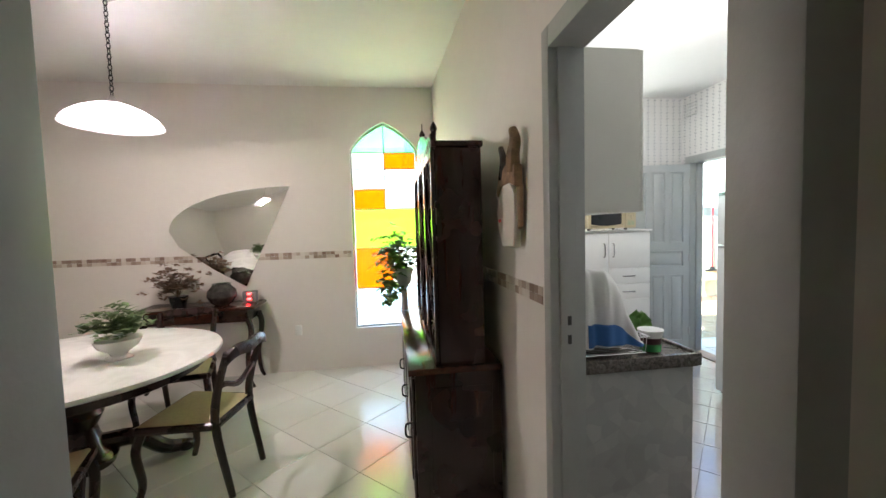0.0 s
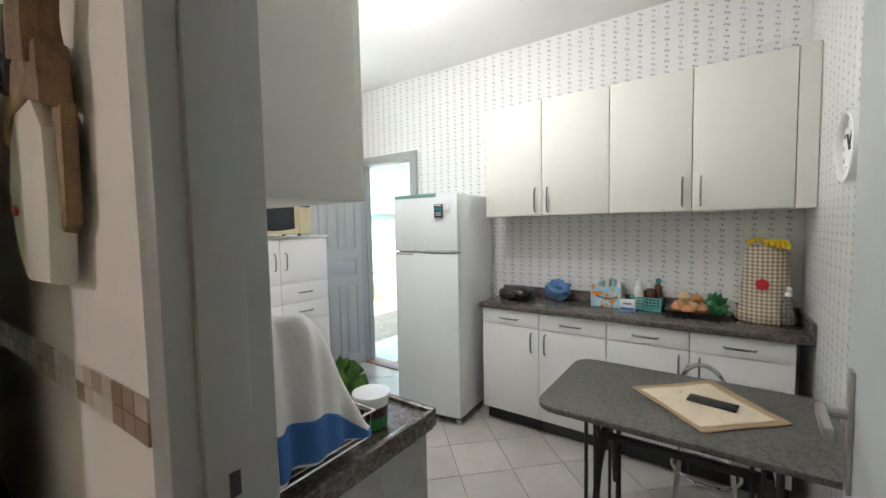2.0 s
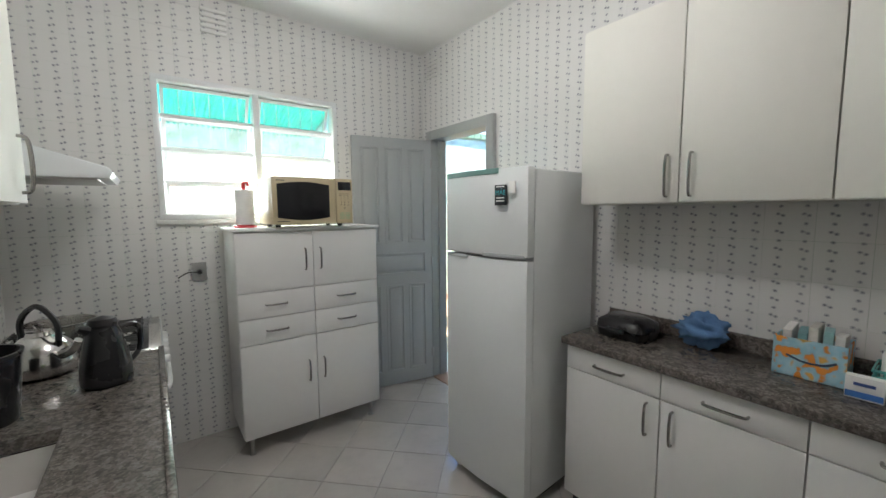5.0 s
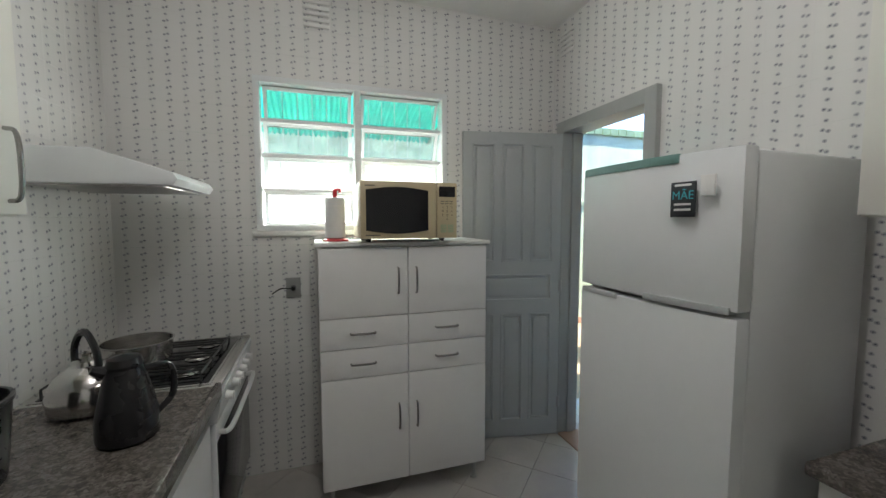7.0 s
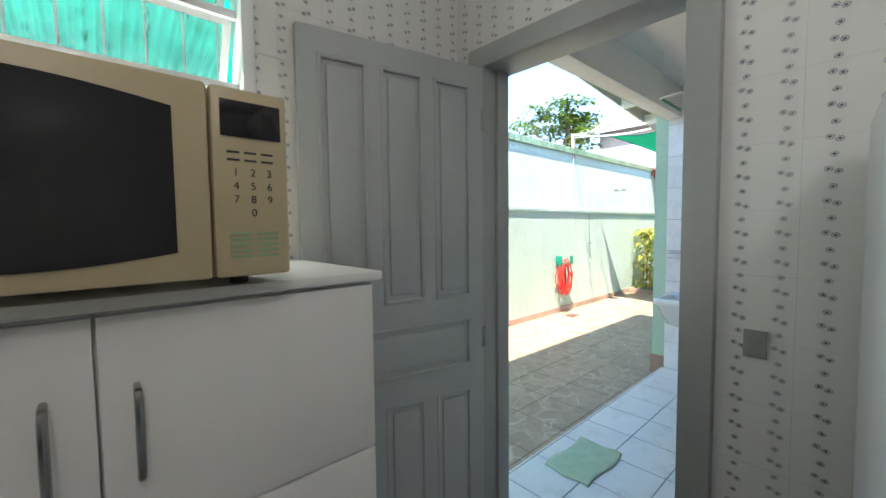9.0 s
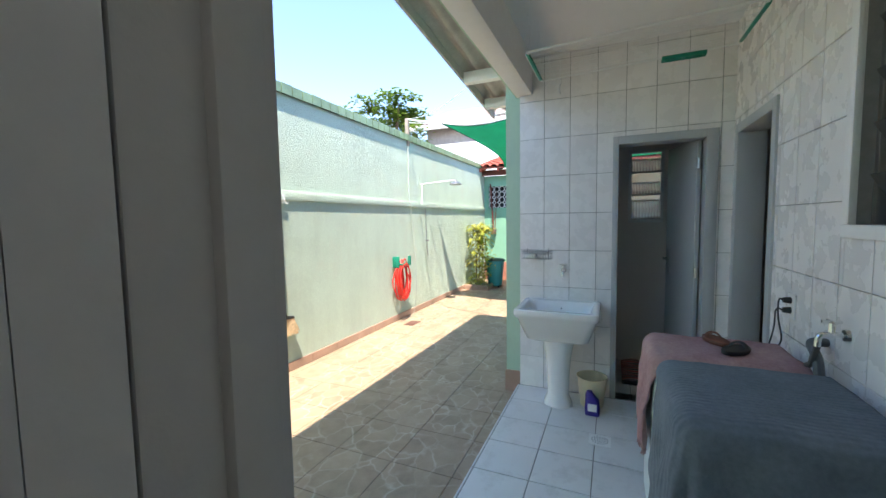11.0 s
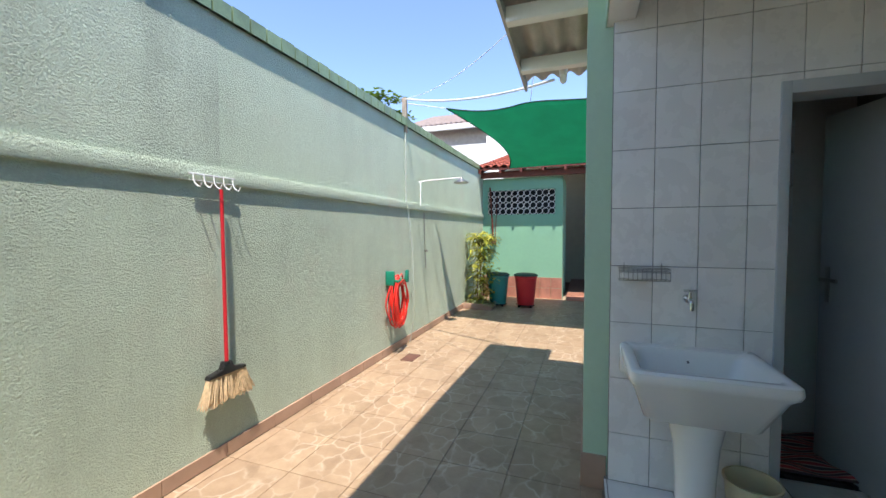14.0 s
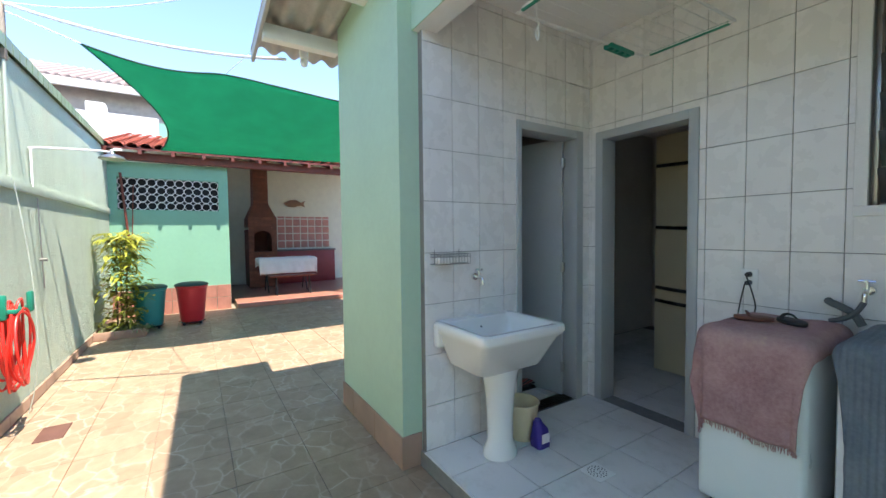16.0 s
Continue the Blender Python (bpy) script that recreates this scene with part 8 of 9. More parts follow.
cbx = thing("cardboard_box", 3.38, 1.40, CT, "open pale blue cardboard box with an orange pattern, full of packets", "box")
bm = B()
for x0, x1, y0, y1 in ((3.31, 3.314, 1.30, 1.50), (3.45, 3.454, 1.30, 1.50), (3.314, 3.45, 1.30, 1.304), (3.314, 3.45, 1.496, 1.50)):
    bx(bm, x0, x1, y0, y1, CT + 0.001, CT + 0.145)
bx(bm, 3.31, 3.454, 1.30, 1.50, CT + 0.0005, CT + 0.004)
pn = Nodes("printed_cardboard")
pat = pn.noise(16, 2)
box_mat = pn.done(pn.ramp(pat, (0.42, (0.78, 0.28, 0.04)), (0.46, (0.30, 0.55, 0.66)), (0.58, (0.42, 0.62, 0.70)), (0.63, (0.75, 0.42, 0.10))), 0.6)
part("box", bm, box_mat, cbx)
bm = B()
tube(bm, [(3.3095, 1.46, CT + 0.08), (3.3095, 1.41, CT + 0.064), (3.3095, 1.36, CT + 0.066), (3.3095, 1.325, CT + 0.082)], 0.004, 6, 5)
part("printed_curve", bm, plain("dark_blue_print", (0.02, 0.05, 0.10), 0.6), cbx)
pack_cols = [(0.75, 0.75, 0.72), (0.30, 0.50, 0.50), (0.62, 0.60, 0.55), (0.20, 0.40, 0.42), (0.78, 0.76, 0.74)]
for i, col in enumerate(pack_cols):
    bm = B()
    y = 1.325 + 0.034 * i
    bx(bm, -0.05, 0.05, -0.013, 0.013, 0.0, 0.165 + 0.012 * (i % 3), 0.002, m=pose(3.38, y, CT + 0.005, 0, 4 - 3 * i, 6 * (i % 2)))
    single("medicine_packet", bm, plain(f"packet_{'abcde'[i]}", col, 0.5, vary=0.12, scale=40), "small paper packet standing in the cardboard box", "packet", "packets in the box")
mb = thing("medicine_box", 3.26, 1.25, CT, "small white and blue medicine box", "box")
bm = B()
bx(bm, 3.245, 3.28, 1.205, 1.295, CT + 0.001, CT + 0.075, 0.001)
part("carton", bm, paper, mb)
bm = B()
bx(bm, 3.2435, 3.2455, 1.207, 1.293, CT + 0.006, CT + 0.026)
part("blue_band", bm, plain("blue_print", (0.05, 0.18, 0.5), 0.5), mb)
bm = B()
bx(bm, 3.2435, 3.2455, 1.225, 1.275, CT + 0.046, CT + 0.056)
part("lettering_bar", bm, plain("blue_lettering", (0.05, 0.1, 0.3), 0.5), mb)
bkt = thing("plastic_basket", 3.39, 1.15, CT, "turquoise plastic basket holding bottles", "basket")
bm = B()
tq = plain("turquoise_plastic", (0.10, 0.42, 0.38), 0.45, vary=0.08)
for k in range(5):
    z = CT + 0.004 + k * 0.02
    o = 0.002 * k
    tube(bm, [(3.33 - o, 1.07 - o, z), (3.46 + o, 1.07 - o, z), (3.46 + o, 1.235 + o, z), (3.33 - o, 1.235 + o, z), (3.33 - o, 1.07 - o, z)], 0.005, 6, smooth=False)
for i in range(9):
    y = 1.07 + 0.165 * i / 8
    for x in (3.33, 3.46):
        tube(bm, [(x, y, CT + 0.003), (x + (-0.008 if x < 3.4 else 0.008), y, CT + 0.088)], 0.004, 5, smooth=False)
bx(bm, 3.33, 3.46, 1.07, 1.235, CT + 0.001, CT + 0.004)
part("weave", bm, tq, bkt)


def bottle(x, y, r, h, mat, cap_mat, label, group=""):
    ob = thing("bottle", x, y, CT + 0.005, label, "bottle", group)
    bm = B()
    lathe(bm, (x, y, CT + 0.0055), [(r * 0.9, 0), (r, 0.006), (r, h * 0.68), (r * 0.8, h * 0.76), (r * 0.5, h * 0.8), (r * 0.5, h * 0.84)], 18)
    part("body", bm, mat, ob)
    bm = B()
    lathe(bm, (x, y, CT + 0.0055 + h * 0.835), [(r * 0.62, 0), (r * 0.62, h * 0.15), (r * 0.5, h * 0.165)], 16)
    part("cap", bm, cap_mat, ob)


brown_b = plain("brown_bottle", (0.10, 0.03, 0.012), 0.15)
orange_b = plain("orange_bottle", (0.45, 0.12, 0.05), 0.3)
bottle(3.37, 1.20, 0.028, 0.19, white_plastic, white_plastic, "white plastic medicine bottle in the basket", "bottles in the basket")
bottle(3.40, 1.135, 0.034, 0.165, brown_b, white_plastic, "brown bottle with white cap in the basket", "bottles in the basket")
bottle(3.43, 1.09, 0.024, 0.20, brown_b, teal_plastic, "dark bottle with teal cap in the basket", "bottles in the basket")
bottle(3.42, 1.195, 0.03, 0.15, orange_b, white_plastic, "orange bottle in the basket", "bottles in the basket")

ty = thing("baking_tray", 3.31, 0.86, CT, "dark metal baking tray with fruit and vegetables", "tray")
bm = B()
skin(bm, [ring(bm, 3.22, 3.41, 0.73, 1.0, CT + 0.001, 0.03), ring(bm, 3.20, 3.43, 0.705, 1.025, CT + 0.042, 0.03), ring(bm, 3.19, 3.44, 0.695, 1.035, CT + 0.044, 0.03), ring(bm, 3.205, 3.425, 0.71, 1.02, CT + 0.040, 0.03), ring(bm, 3.225, 3.405, 0.735, 0.995, CT + 0.005, 0.03)])
part("pan", bm, plain("dark_tray_metal", (0.06, 0.055, 0.055), 0.4, 0.6, vary=0.2), ty, smooth=50)
onion = plain("onion_skin", (0.55, 0.26, 0.10), 0.35, vary=0.25, scale=30)
pale_onion = plain("pale_onion_skin", (0.66, 0.48, 0.26), 0.35, vary=0.2, scale=30)
for i, (x, y, z, r) in enumerate(((3.30, 0.97, 0.045, 0.04), (3.33, 0.90, 0.05, 0.045), (3.27, 0.91, 0.042, 0.038), (3.36, 0.96, 0.05, 0.042), (3.32, 0.84, 0.045, 0.04), (3.31, 0.935, 0.115, 0.036), (3.36, 0.87, 0.1, 0.036))):
    bm = B()
    lathe(bm, (x, y, CT + z - r * 0.95), [(0.002, 0.0), (r * 0.6, r * 0.18), (r, r * 0.9), (r * 0.75, r * 1.5), (r * 0.2, r * 1.85), (0.004, r * 2.15)], 16)
    single("onion", bm, pale_onion if i % 2 else onion, "brown onion heaped on the tray", "onion", "onions on the tray")
single("green_bag", crumple((3.33, 0.77, CT + 0.01), (0.04, 0.05, 0.06), 7.0, amp=0.8, n=32, f=20.0), plain("green_plastic_bag", (0.015, 0.13, 0.035), 0.3, vary=0.3, scale=20), "crumpled green plastic bag on the tray", "plastic bag", smooth=60)
single("clear_bag", crumple((3.38, 0.72, CT + 0.005), (0.05, 0.05, 0.05), 9.0, amp=0.5), plain("cloudy_plastic_bag", (0.5, 0.48, 0.44), 0.25, vary=0.2), "crumpled cloudy plastic bag on the tray", "plastic bag", smooth=60)

# checked bag cover with rubber gloves
chk = Nodes("checked_cotton")
ax = chk.axes()
cu = chk.math("GREATER_THAN", chk.math("FRACT", chk.math("MULTIPLY", ax[1], 46.0)), 0.5)
cv_ = chk.math("GREATER_THAN", chk.math("FRACT", chk.math("MULTIPLY", ax[2], 46.0)), 0.5)
lev = chk.math("MULTIPLY", chk.math("ADD", cu, cv_), 0.5)
chk_mat = chk.done(chk.ramp(lev, (0.1, (0.62, 0.56, 0.44)), (0.5, (0.42, 0.34, 0.25)), (0.9, (0.24, 0.17, 0.12))), 0.9)
cvr = thing("appliance_cover", 3.36, 0.54, CT, "beige checked cotton appliance cover with a frilled hem", "cover")
bm = B()
prof = [(0.0, 0.135, 0.105), (0.03, 0.14, 0.11), (0.07, 0.125, 0.10), (0.075, 0.12, 0.095), (0.30, 0.105, 0.085), (0.42, 0.095, 0.075), (0.445, 0.06, 0.05)]
rg = []
for k, (z, ry, rx) in enumerate(prof):
    fr_ = 0.05 if z < 0.065 else 0.012
    rg.append([bm.verts.new((3.365 + rx * math.cos(a) * (1 + fr_ * math.sin(18 * a)), 0.54 + ry * math.sin(a) * (1 + fr_ * math.sin(18 * a + 1)), CT + 0.002 + z)) for a in (2 * math.pi * j / 72 for j in range(72))])
skin(bm, rg)
part("cover", bm, chk_mat, cvr, smooth=60)
bm = B()
lathe(bm, (0, 0, 0), [(0.032, 0), (0.030, 0.006), (0.001, 0.007)], 20)
bm.transform(Matrix.Translation((3.274, 0.56, CT + 0.225)) @ pose(0, 0, 0, 0, -90, 0))
part("red_patch", bm, red_plastic, cvr, "round red patch")
gv = thing("rubber_gloves", 3.36, 0.53, CT + 0.445, "yellow rubber gloves lying on the checked cover", "gloves")
bm = B()
ball(bm, (3.35, 0.50, CT + 0.462), (0.04, 0.06, 0.018))
for k in range(5):
    tube(bm, [(3.33, 0.47 + 0.02 * k, CT + 0.465), (3.29, 0.455 + 0.022 * k, CT + 0.46), (3.268, 0.45 + 0.024 * k, CT + 0.425 + 0.006 * k)], 0.0095, 8, 4)
tube(bm, [(3.36, 0.52, CT + 0.462), (3.37, 0.58, CT + 0.475), (3.36, 0.63, CT + 0.455)], lambda t: 0.02 + 0.008 * t, 8, 4, 0.5)
part("glove", bm, plain("yellow_rubber", (0.75, 0.52, 0.02), 0.45, vary=0.08), gv)
sb = thing("spray_bottle", 3.255, 0.45, CT, "clear plastic pump bottle on the worktop", "bottle")
bm = B()
lathe(bm, (3.25, 0.45, CT + 0.001), [(0.03, 0), (0.033, 0.006), (0.033, 0.12), (0.024, 0.15), (0.014, 0.16), (0.014, 0.17)], 20)
part("body", bm, thin_glass("clear_plastic", (0.86, 0.88, 0.87), 0.12, 0.1), sb)
bm = B()
lathe(bm, (3.25, 0.45, CT + 0.171), [(0.016, 0), (0.016, 0.02), (0.006, 0.024), (0.006, 0.04)], 14)
bx(bm, 3.20, 3.262, 0.44, 0.46, CT + 0.205, CT + 0.22, 0.004)
part("pump", bm, white_plastic, sb)

# on the table
tm = Nodes("cream_table_mat")
mat_cream = tm.done(tm.mix(tm.ramp(tm.noise(24, 4, 0.7), (0.60, 0.0), (0.68, 0.55)), tm.ramp(tm.noise(4, 3), (0.3, (0.62, 0.52, 0.38)), (0.7, (0.70, 0.60, 0.46))), (0.36, 0.28, 0.18)), 0.9)
mt = thing("table_mat", 2.26, 0.82, 0.764, "cream printed cloth mat with tan border on the table", "table mat")
A4 = [Vector((2.365, 1.075)), Vector((2.64, 0.78)), Vector((2.32, 0.53)), Vector((2.08, 0.80))]


def quad(s, t, g=0.0):
    s, t = g + s * (1 - 2 * g), g + t * (1 - 2 * g)
    return (A4[0] * (1 - s) + A4[1] * s) * (1 - t) + (A4[3] * (1 - s) + A4[2] * s) * t


bm = B()
sheet(bm, 24, 24, lambda s, t: (*quad(s, t), 0.768 + 0.0015 * math.sin(9 * s + 4 * t) + 0.006 * max(0, s - 0.85)))
thicken(part("border", bm, plain("tan_cotton", (0.40, 0.28, 0.16), 0.9, vary=0.1, scale=30, grain=0.002), mt, smooth=180), 0.003)
bm = B()
sheet(bm, 24, 24, lambda s, t: (*(quad(s, t, 0.08) + Vector((-0.012, 0.006))), 0.7715 + 0.0015 * math.sin(9 * s + 4 * t)))
thicken(part("printed_centre", bm, mat_cream, mt, smooth=180), 0.002)
ph = thing("mobile_phone", 2.235, 0.795, 0.774, "black mobile phone lying face down on the mat", "phone")
bm = B()
bx(bm, -0.036, 0.036, -0.085, 0.085, 0.0, 0.009, 0.004, 3, m=pose(2.345, 0.775, 0.7745, 0, 0, -10))
part("body", bm, black_plastic, ph)

sl = thing("bar_stool", 2.82, 0.80, 0.0, "chrome wire stool pushed behind the table", "stool")
for nm, rr, zz, th in (("back_hoop", 0.0, 0.0, 0.011), ("seat_ring", 0.16, 0.46, 0.011), ("foot_ring", 0.15, 0.22, 0.008)):
    bm = B()
    if rr:
        tube(bm, [(2.84 + rr * math.cos(a), 0.80 + rr * math.sin(a), zz) for a in (2 * math.pi * i / 16 for i in range(17))], th, 8, 3)
    else:
        tube(bm, [(2.84, 0.82 + 0.115 * math.cos(a), 0.47 + 0.30 * max(0.0, math.sin(a)) ** 0.6) for a in (math.pi * i / 12 for i in range(13))], th, 8, 3)
    part(nm, bm, chrome, sl)
bm = B()
lathe(bm, (2.84, 0.80, 0.462), [(0.13, 0), (0.155, 0.005), (0.153, 0.02), (0.001, 0.026)], 28)
part("seat", bm, black_plastic, sl)
for k in range(4):
    a = math.pi / 4 + k * math.pi / 2
    bm = B()
    tube(bm, [(2.84 + 0.19 * math.cos(a), 0.80 + 0.19 * math.sin(a), 0.012), (2.84 + 0.14 * math.cos(a), 0.80 + 0.14 * math.sin(a), 0.46)], 0.011, 8, smooth=False)
    part("leg", bm, chrome, sl)

# on the stove and sink counter
pot = thing("steel_pan", 1.09, 3.68, 0.95, "polished steel pan on the stove", "pan")
bm = B()
lathe(bm, (1.06, 3.62, 0.951), [(0.11, 0), (0.125, 0.01), (0.13, 0.085), (0.137, 0.09), (0.128, 0.09), (0.12, 0.012), (0.001, 0.008)], 36)
part("body", bm, steel, pot)
bm = B()
for s in (-1, 1):
    tube(bm, [(1.06 - 0.03, 3.62 + s * 0.13, 1.01), (1.06, 3.62 + s * 0.165, 1.015), (1.06 + 0.03, 3.62 + s * 0.13, 1.01)], 0.006, 6, 5)
part("handles", bm, steel, pot)
kt = thing("kettle", 1.06, 3.24, 0.92, "shiny steel kettle with a black arched handle", "kettle")
bm = B()
lathe(bm, (1.06, 3.22, 0.919), [(0.085, 0), (0.105, 0.015), (0.112, 0.06), (0.09, 0.12), (0.05, 0.155), (0.04, 0.16)], 32)
tube(bm, [(1.12, 3.16, 1.0), (1.165, 3.115, 1.03), (1.185, 3.095, 1.065)], lambda t: 0.022 - 0.009 * t, 10, 5)
part("body", bm, steel, kt)
bm = B()
lathe(bm, (1.06, 3.22, 1.078), [(0.042, 0), (0.036, 0.014), (0.012, 0.02), (0.016, 0.038), (0.001, 0.045)], 18)
part("lid", bm, steel, kt)
bm = B()
tube(bm, [(1.00, 3.28, 1.04), (1.0, 3.285, 1.13), (1.06, 3.22, 1.19), (1.12, 3.155, 1.13), (1.12, 3.16, 1.04)], 0.011, 8, 6)
part("handle", bm, black_plastic, kt)
tf = thing("thermos_jug", 1.27, 2.965, 0.918, "black thermos jug beside the stove", "jug")
bm = B()
lathe(bm, (1.27, 2.965, 0.919), [(0.07, 0), (0.078, 0.01), (0.076, 0.08), (0.055, 0.18), (0.042, 0.215), (0.046, 0.225), (0.04, 0.245), (0.001, 0.255)], 28)
tube(bm, [(1.23, 2.94, 1.13), (1.205, 2.925, 1.145)], lambda t: 0.02 - 0.01 * t, 8, smooth=False)
part("body", bm, black_plastic, tf)
bm = B()
tube(bm, [(1.305, 2.985, 1.12), (1.365, 3.02, 1.11), (1.37, 3.025, 1.02), (1.33, 3.0, 0.97)], 0.01, 8, 6)
part("handle", bm, black_plastic, tf)
bb = thing("black_bin", 1.0, 2.80, 0.918, "black plastic bin with a rim on the counter", "bin")
bm = B()
lathe(bm, (0.985, 2.80, 0.919), [(0.085, 0), (0.09, 0.01), (0.108, 0.20), (0.113, 0.205), (0.113, 0.215), (0.104, 0.215), (0.086, 0.015), (0.001, 0.012)], 28)
part("shell", bm, black_plastic, bb)

rk2 = thing("dish_rack", 1.06, 1.75, 0.918, "chrome wire dish rack on the counter", "dish rack")
bm = B()
for z, o in ((0.935, 0.0), (1.01, 0.012)):
    tube(bm, [(0.90 - o, 1.64 - o, z), (1.20 + o, 1.64 - o, z), (1.20 + o, 1.98 + o, z), (0.90 - o, 1.98 + o, z), (0.90 - o, 1.64 - o, z)], 0.004, 6, smooth=False)
for i in range(16):
    y = 1.64 + 0.34 * i / 15
    wire_bm = B()
    tube(wire_bm, [(0.89, y, 1.01), (0.90, y, 0.935), (1.20, y, 0.935), (1.21, y, 1.01)], 0.0022, 5, smooth=False)
    part("wire", wire_bm, chrome, rk2)
for x in (0.92, 1.18):
    for y in (1.66, 1.96):
        cy(bm, (x, y, 0.919), (x, y, 0.936), 0.006, n=8)
part("rack_frame", bm, chrome, rk2)


def heap(s, t):
    """The dish cloth, thrown over the dishes in the rack: a hanging front, then a slope to the back."""
    top = 1.0 + 0.33 * math.exp(-(((s - 0.36) / 0.46) ** 4)) + 0.012 * math.sin(11 * s)
    fold = 0.012 * math.sin(19 * s + 5 * t) + 0.008 * math.sin(31 * s + 2)
    if t < 0.3:
        k = t / 0.3
        return (0.80 + 0.37 * s, 1.615 - 0.018 * (1 - k) + 0.05 * k**4 + fold, 0.985 + (top - 0.985) * math.sin(k * math.pi / 2))
    k = (t - 0.3) / 0.7
    return (0.80 + 0.37 * s + 0.02 * math.sin(6 * k) * s, 1.665 + 0.33 * k + fold * (1 - k), 0.985 + (top - 0.985) * (0.5 + 0.5 * math.cos(math.pi * k ** 0.8)) + 0.006 * math.sin(21 * s + 13 * k))


bm = B()
sheet(bm, 44, 44, heap)
dc = single("dish_cloth", bm, white_cloth, "white cotton dish towel thrown over the dishes", "towel", smooth=180)
thicken(dc, 0.005)
stripe = Nodes("blue_striped_border")
wv2 = stripe.t.nodes.new("ShaderNodeTexWave")
stripe.put(wv2.inputs["Vector"], stripe.scaled(0, 0.3, 1))
wv2.inputs["Scale"].default_value = 22
stripe_mat = stripe.done(stripe.ramp(wv2.outputs["Fac"], (0.3, (0.05, 0.16, 0.42)), (0.7, (0.16, 0.33, 0.62))), 0.9)
bm = B()


def border(s, t):
    q = Vector(heap(0.25 + 0.73 * s, 0.005 + 0.055 * t))
    return q + Vector((0.0, -0.006, 0.0))


sheet(bm, 30, 10, border)
thicken(part("blue_border", bm, stripe_mat, dc, "blue striped border", smooth=180), 0.004)
jr = thing("food_tub", 1.19, 1.635, 0.918, "clear plastic tub with dark contents and a green label", "tub")
bm = B()
lathe(bm, (1.27, 1.70, 0.919), [(0.043, 0), (0.045, 0.005), (0.049, 0.072)], 24)
part("contents", bm, plain("dark_jam", (0.06, 0.015, 0.02), 0.3, vary=0.3), jr)
bm = B()
lathe(bm, (1.27, 1.70, 0.9192), [(0.0462, 0.006), (0.0478, 0.04)], 24)
part("green_label", bm, plain("green_label_paper", (0.03, 0.22, 0.06), 0.5), jr)
bm = B()
lathe(bm, (1.27, 1.70, 0.9195), [(0.0495, 0.07), (0.053, 0.095), (0.057, 0.097), (0.057, 0.104), (0.001, 0.106)], 24)
part("lid", bm, plain("cloudy_white_lid", (0.72, 0.72, 0.70), 0.35), jr)
rng = random.Random(77)
lettuce_mat = leaf_material("lettuce_leaf", (0.04, 0.13, 0.02), (0.14, 0.28, 0.06), (0.30, 0.42, 0.16))
LT = Vector((1.30, 1.91, 0.95))
lt = thing("lettuce", LT.x, LT.y, 0.919, "bunch of leafy green lettuce on the counter", "lettuce")
for k in range(22):
    a, e = rng.uniform(0, 6.28), rng.uniform(-0.15, 0.8)
    d = Vector((math.cos(a) * math.cos(e), math.sin(a) * math.cos(e), math.sin(e)))
    s_ = d.cross(Vector((0, 0, 1))).normalized()
    u_ = s_.cross(d)
    L, W, ph_ = rng.uniform(0.08, 0.14), rng.uniform(0.04, 0.065), rng.uniform(0, 6)

    def leaf_at(p, q, d=d, s_=s_, u_=u_, L=L, W=W, ph_=ph_):
        v = LT + d * L * q + s_ * W * (p - 0.5) * 2 * math.sin(0.3 + 2.4 * q) * 0.7 + u_ * (0.02 * math.sin(24 * p + ph_) * q + 0.02 * (2 * p - 1) ** 2)
        v.z = max(v.z, 0.922 + 0.001 * math.sin(30 * p))
        return v

    bm = B()
    sheet(bm, 14, 8, leaf_at)
    part("lettuce_leaf", bm, lettuce_mat, lt, smooth=60)

for ob in (rk2, dc, jr, lt):
    ob.matrix_basis = Matrix.Translation((0.0, -0.09, 0.0)) @ ob.matrix_basis

# outlets, switch, magnets, bulb
def outlet(name, p, way, label, plug):
    ob = thing(name, *p, label, "socket")
    p, w = Vector(p), Vector(way)
    s = w.cross(Vector((0, 0, 1)))
    bm = B()
    k_ = 1.0 if plug else 0.55
    vs = [(-0.042 * k_, -0.062 * k_), (0.042 * k_, -0.062 * k_), (0.042 * k_, 0.062 * k_), (-0.042 * k_, 0.062 * k_)]
    plate(bm, vs, lambda u, v, d: p + s * u + Vector((0, 0, v)) + w * d, 0.008, 0.002)
    part("plate", bm, plain("grey_socket_plate", (0.30, 0.30, 0.29), 0.5) if plug != "white" else white_plastic, ob)
    for k, pts in enumerate(plug_paths(p, w, s, plug)):
        bm = B()
        cy(bm, p + w * 0.009 + Vector((0, 0, pts[0][2])), p + w * 0.04 + Vector((0, 0, pts[0][2])), 0.017, 0.013, 14)
        tube(bm, [p + w * (0.035 + q[1]) + s * q[0] + Vector((0, 0, q[2])) for q in pts], 0.004, 6, 6)
        part("plug", bm, black_plastic, ob, "black plug and cord")
    return ob


def plug_paths(p, w, s, kind):
    if kind == "white":
        return [[(0, 0, 0.03), (0.0, 0.02, 0.03), (-0.03, 0.03, -0.05), (-0.05, 0.02, -0.16), (-0.03, 0.05, -0.24)], [(0, 0, -0.02), (0.0, 0.03, -0.02), (0.02, 0.03, -0.12), (0.03, 0.05, -0.24)]]
    if kind == "side":
        return [[(0, 0, 0), (0.03, 0.02, 0.005), (0.07, 0.01, 0.003), (0.12, -0.02, -0.03)]]
    return []


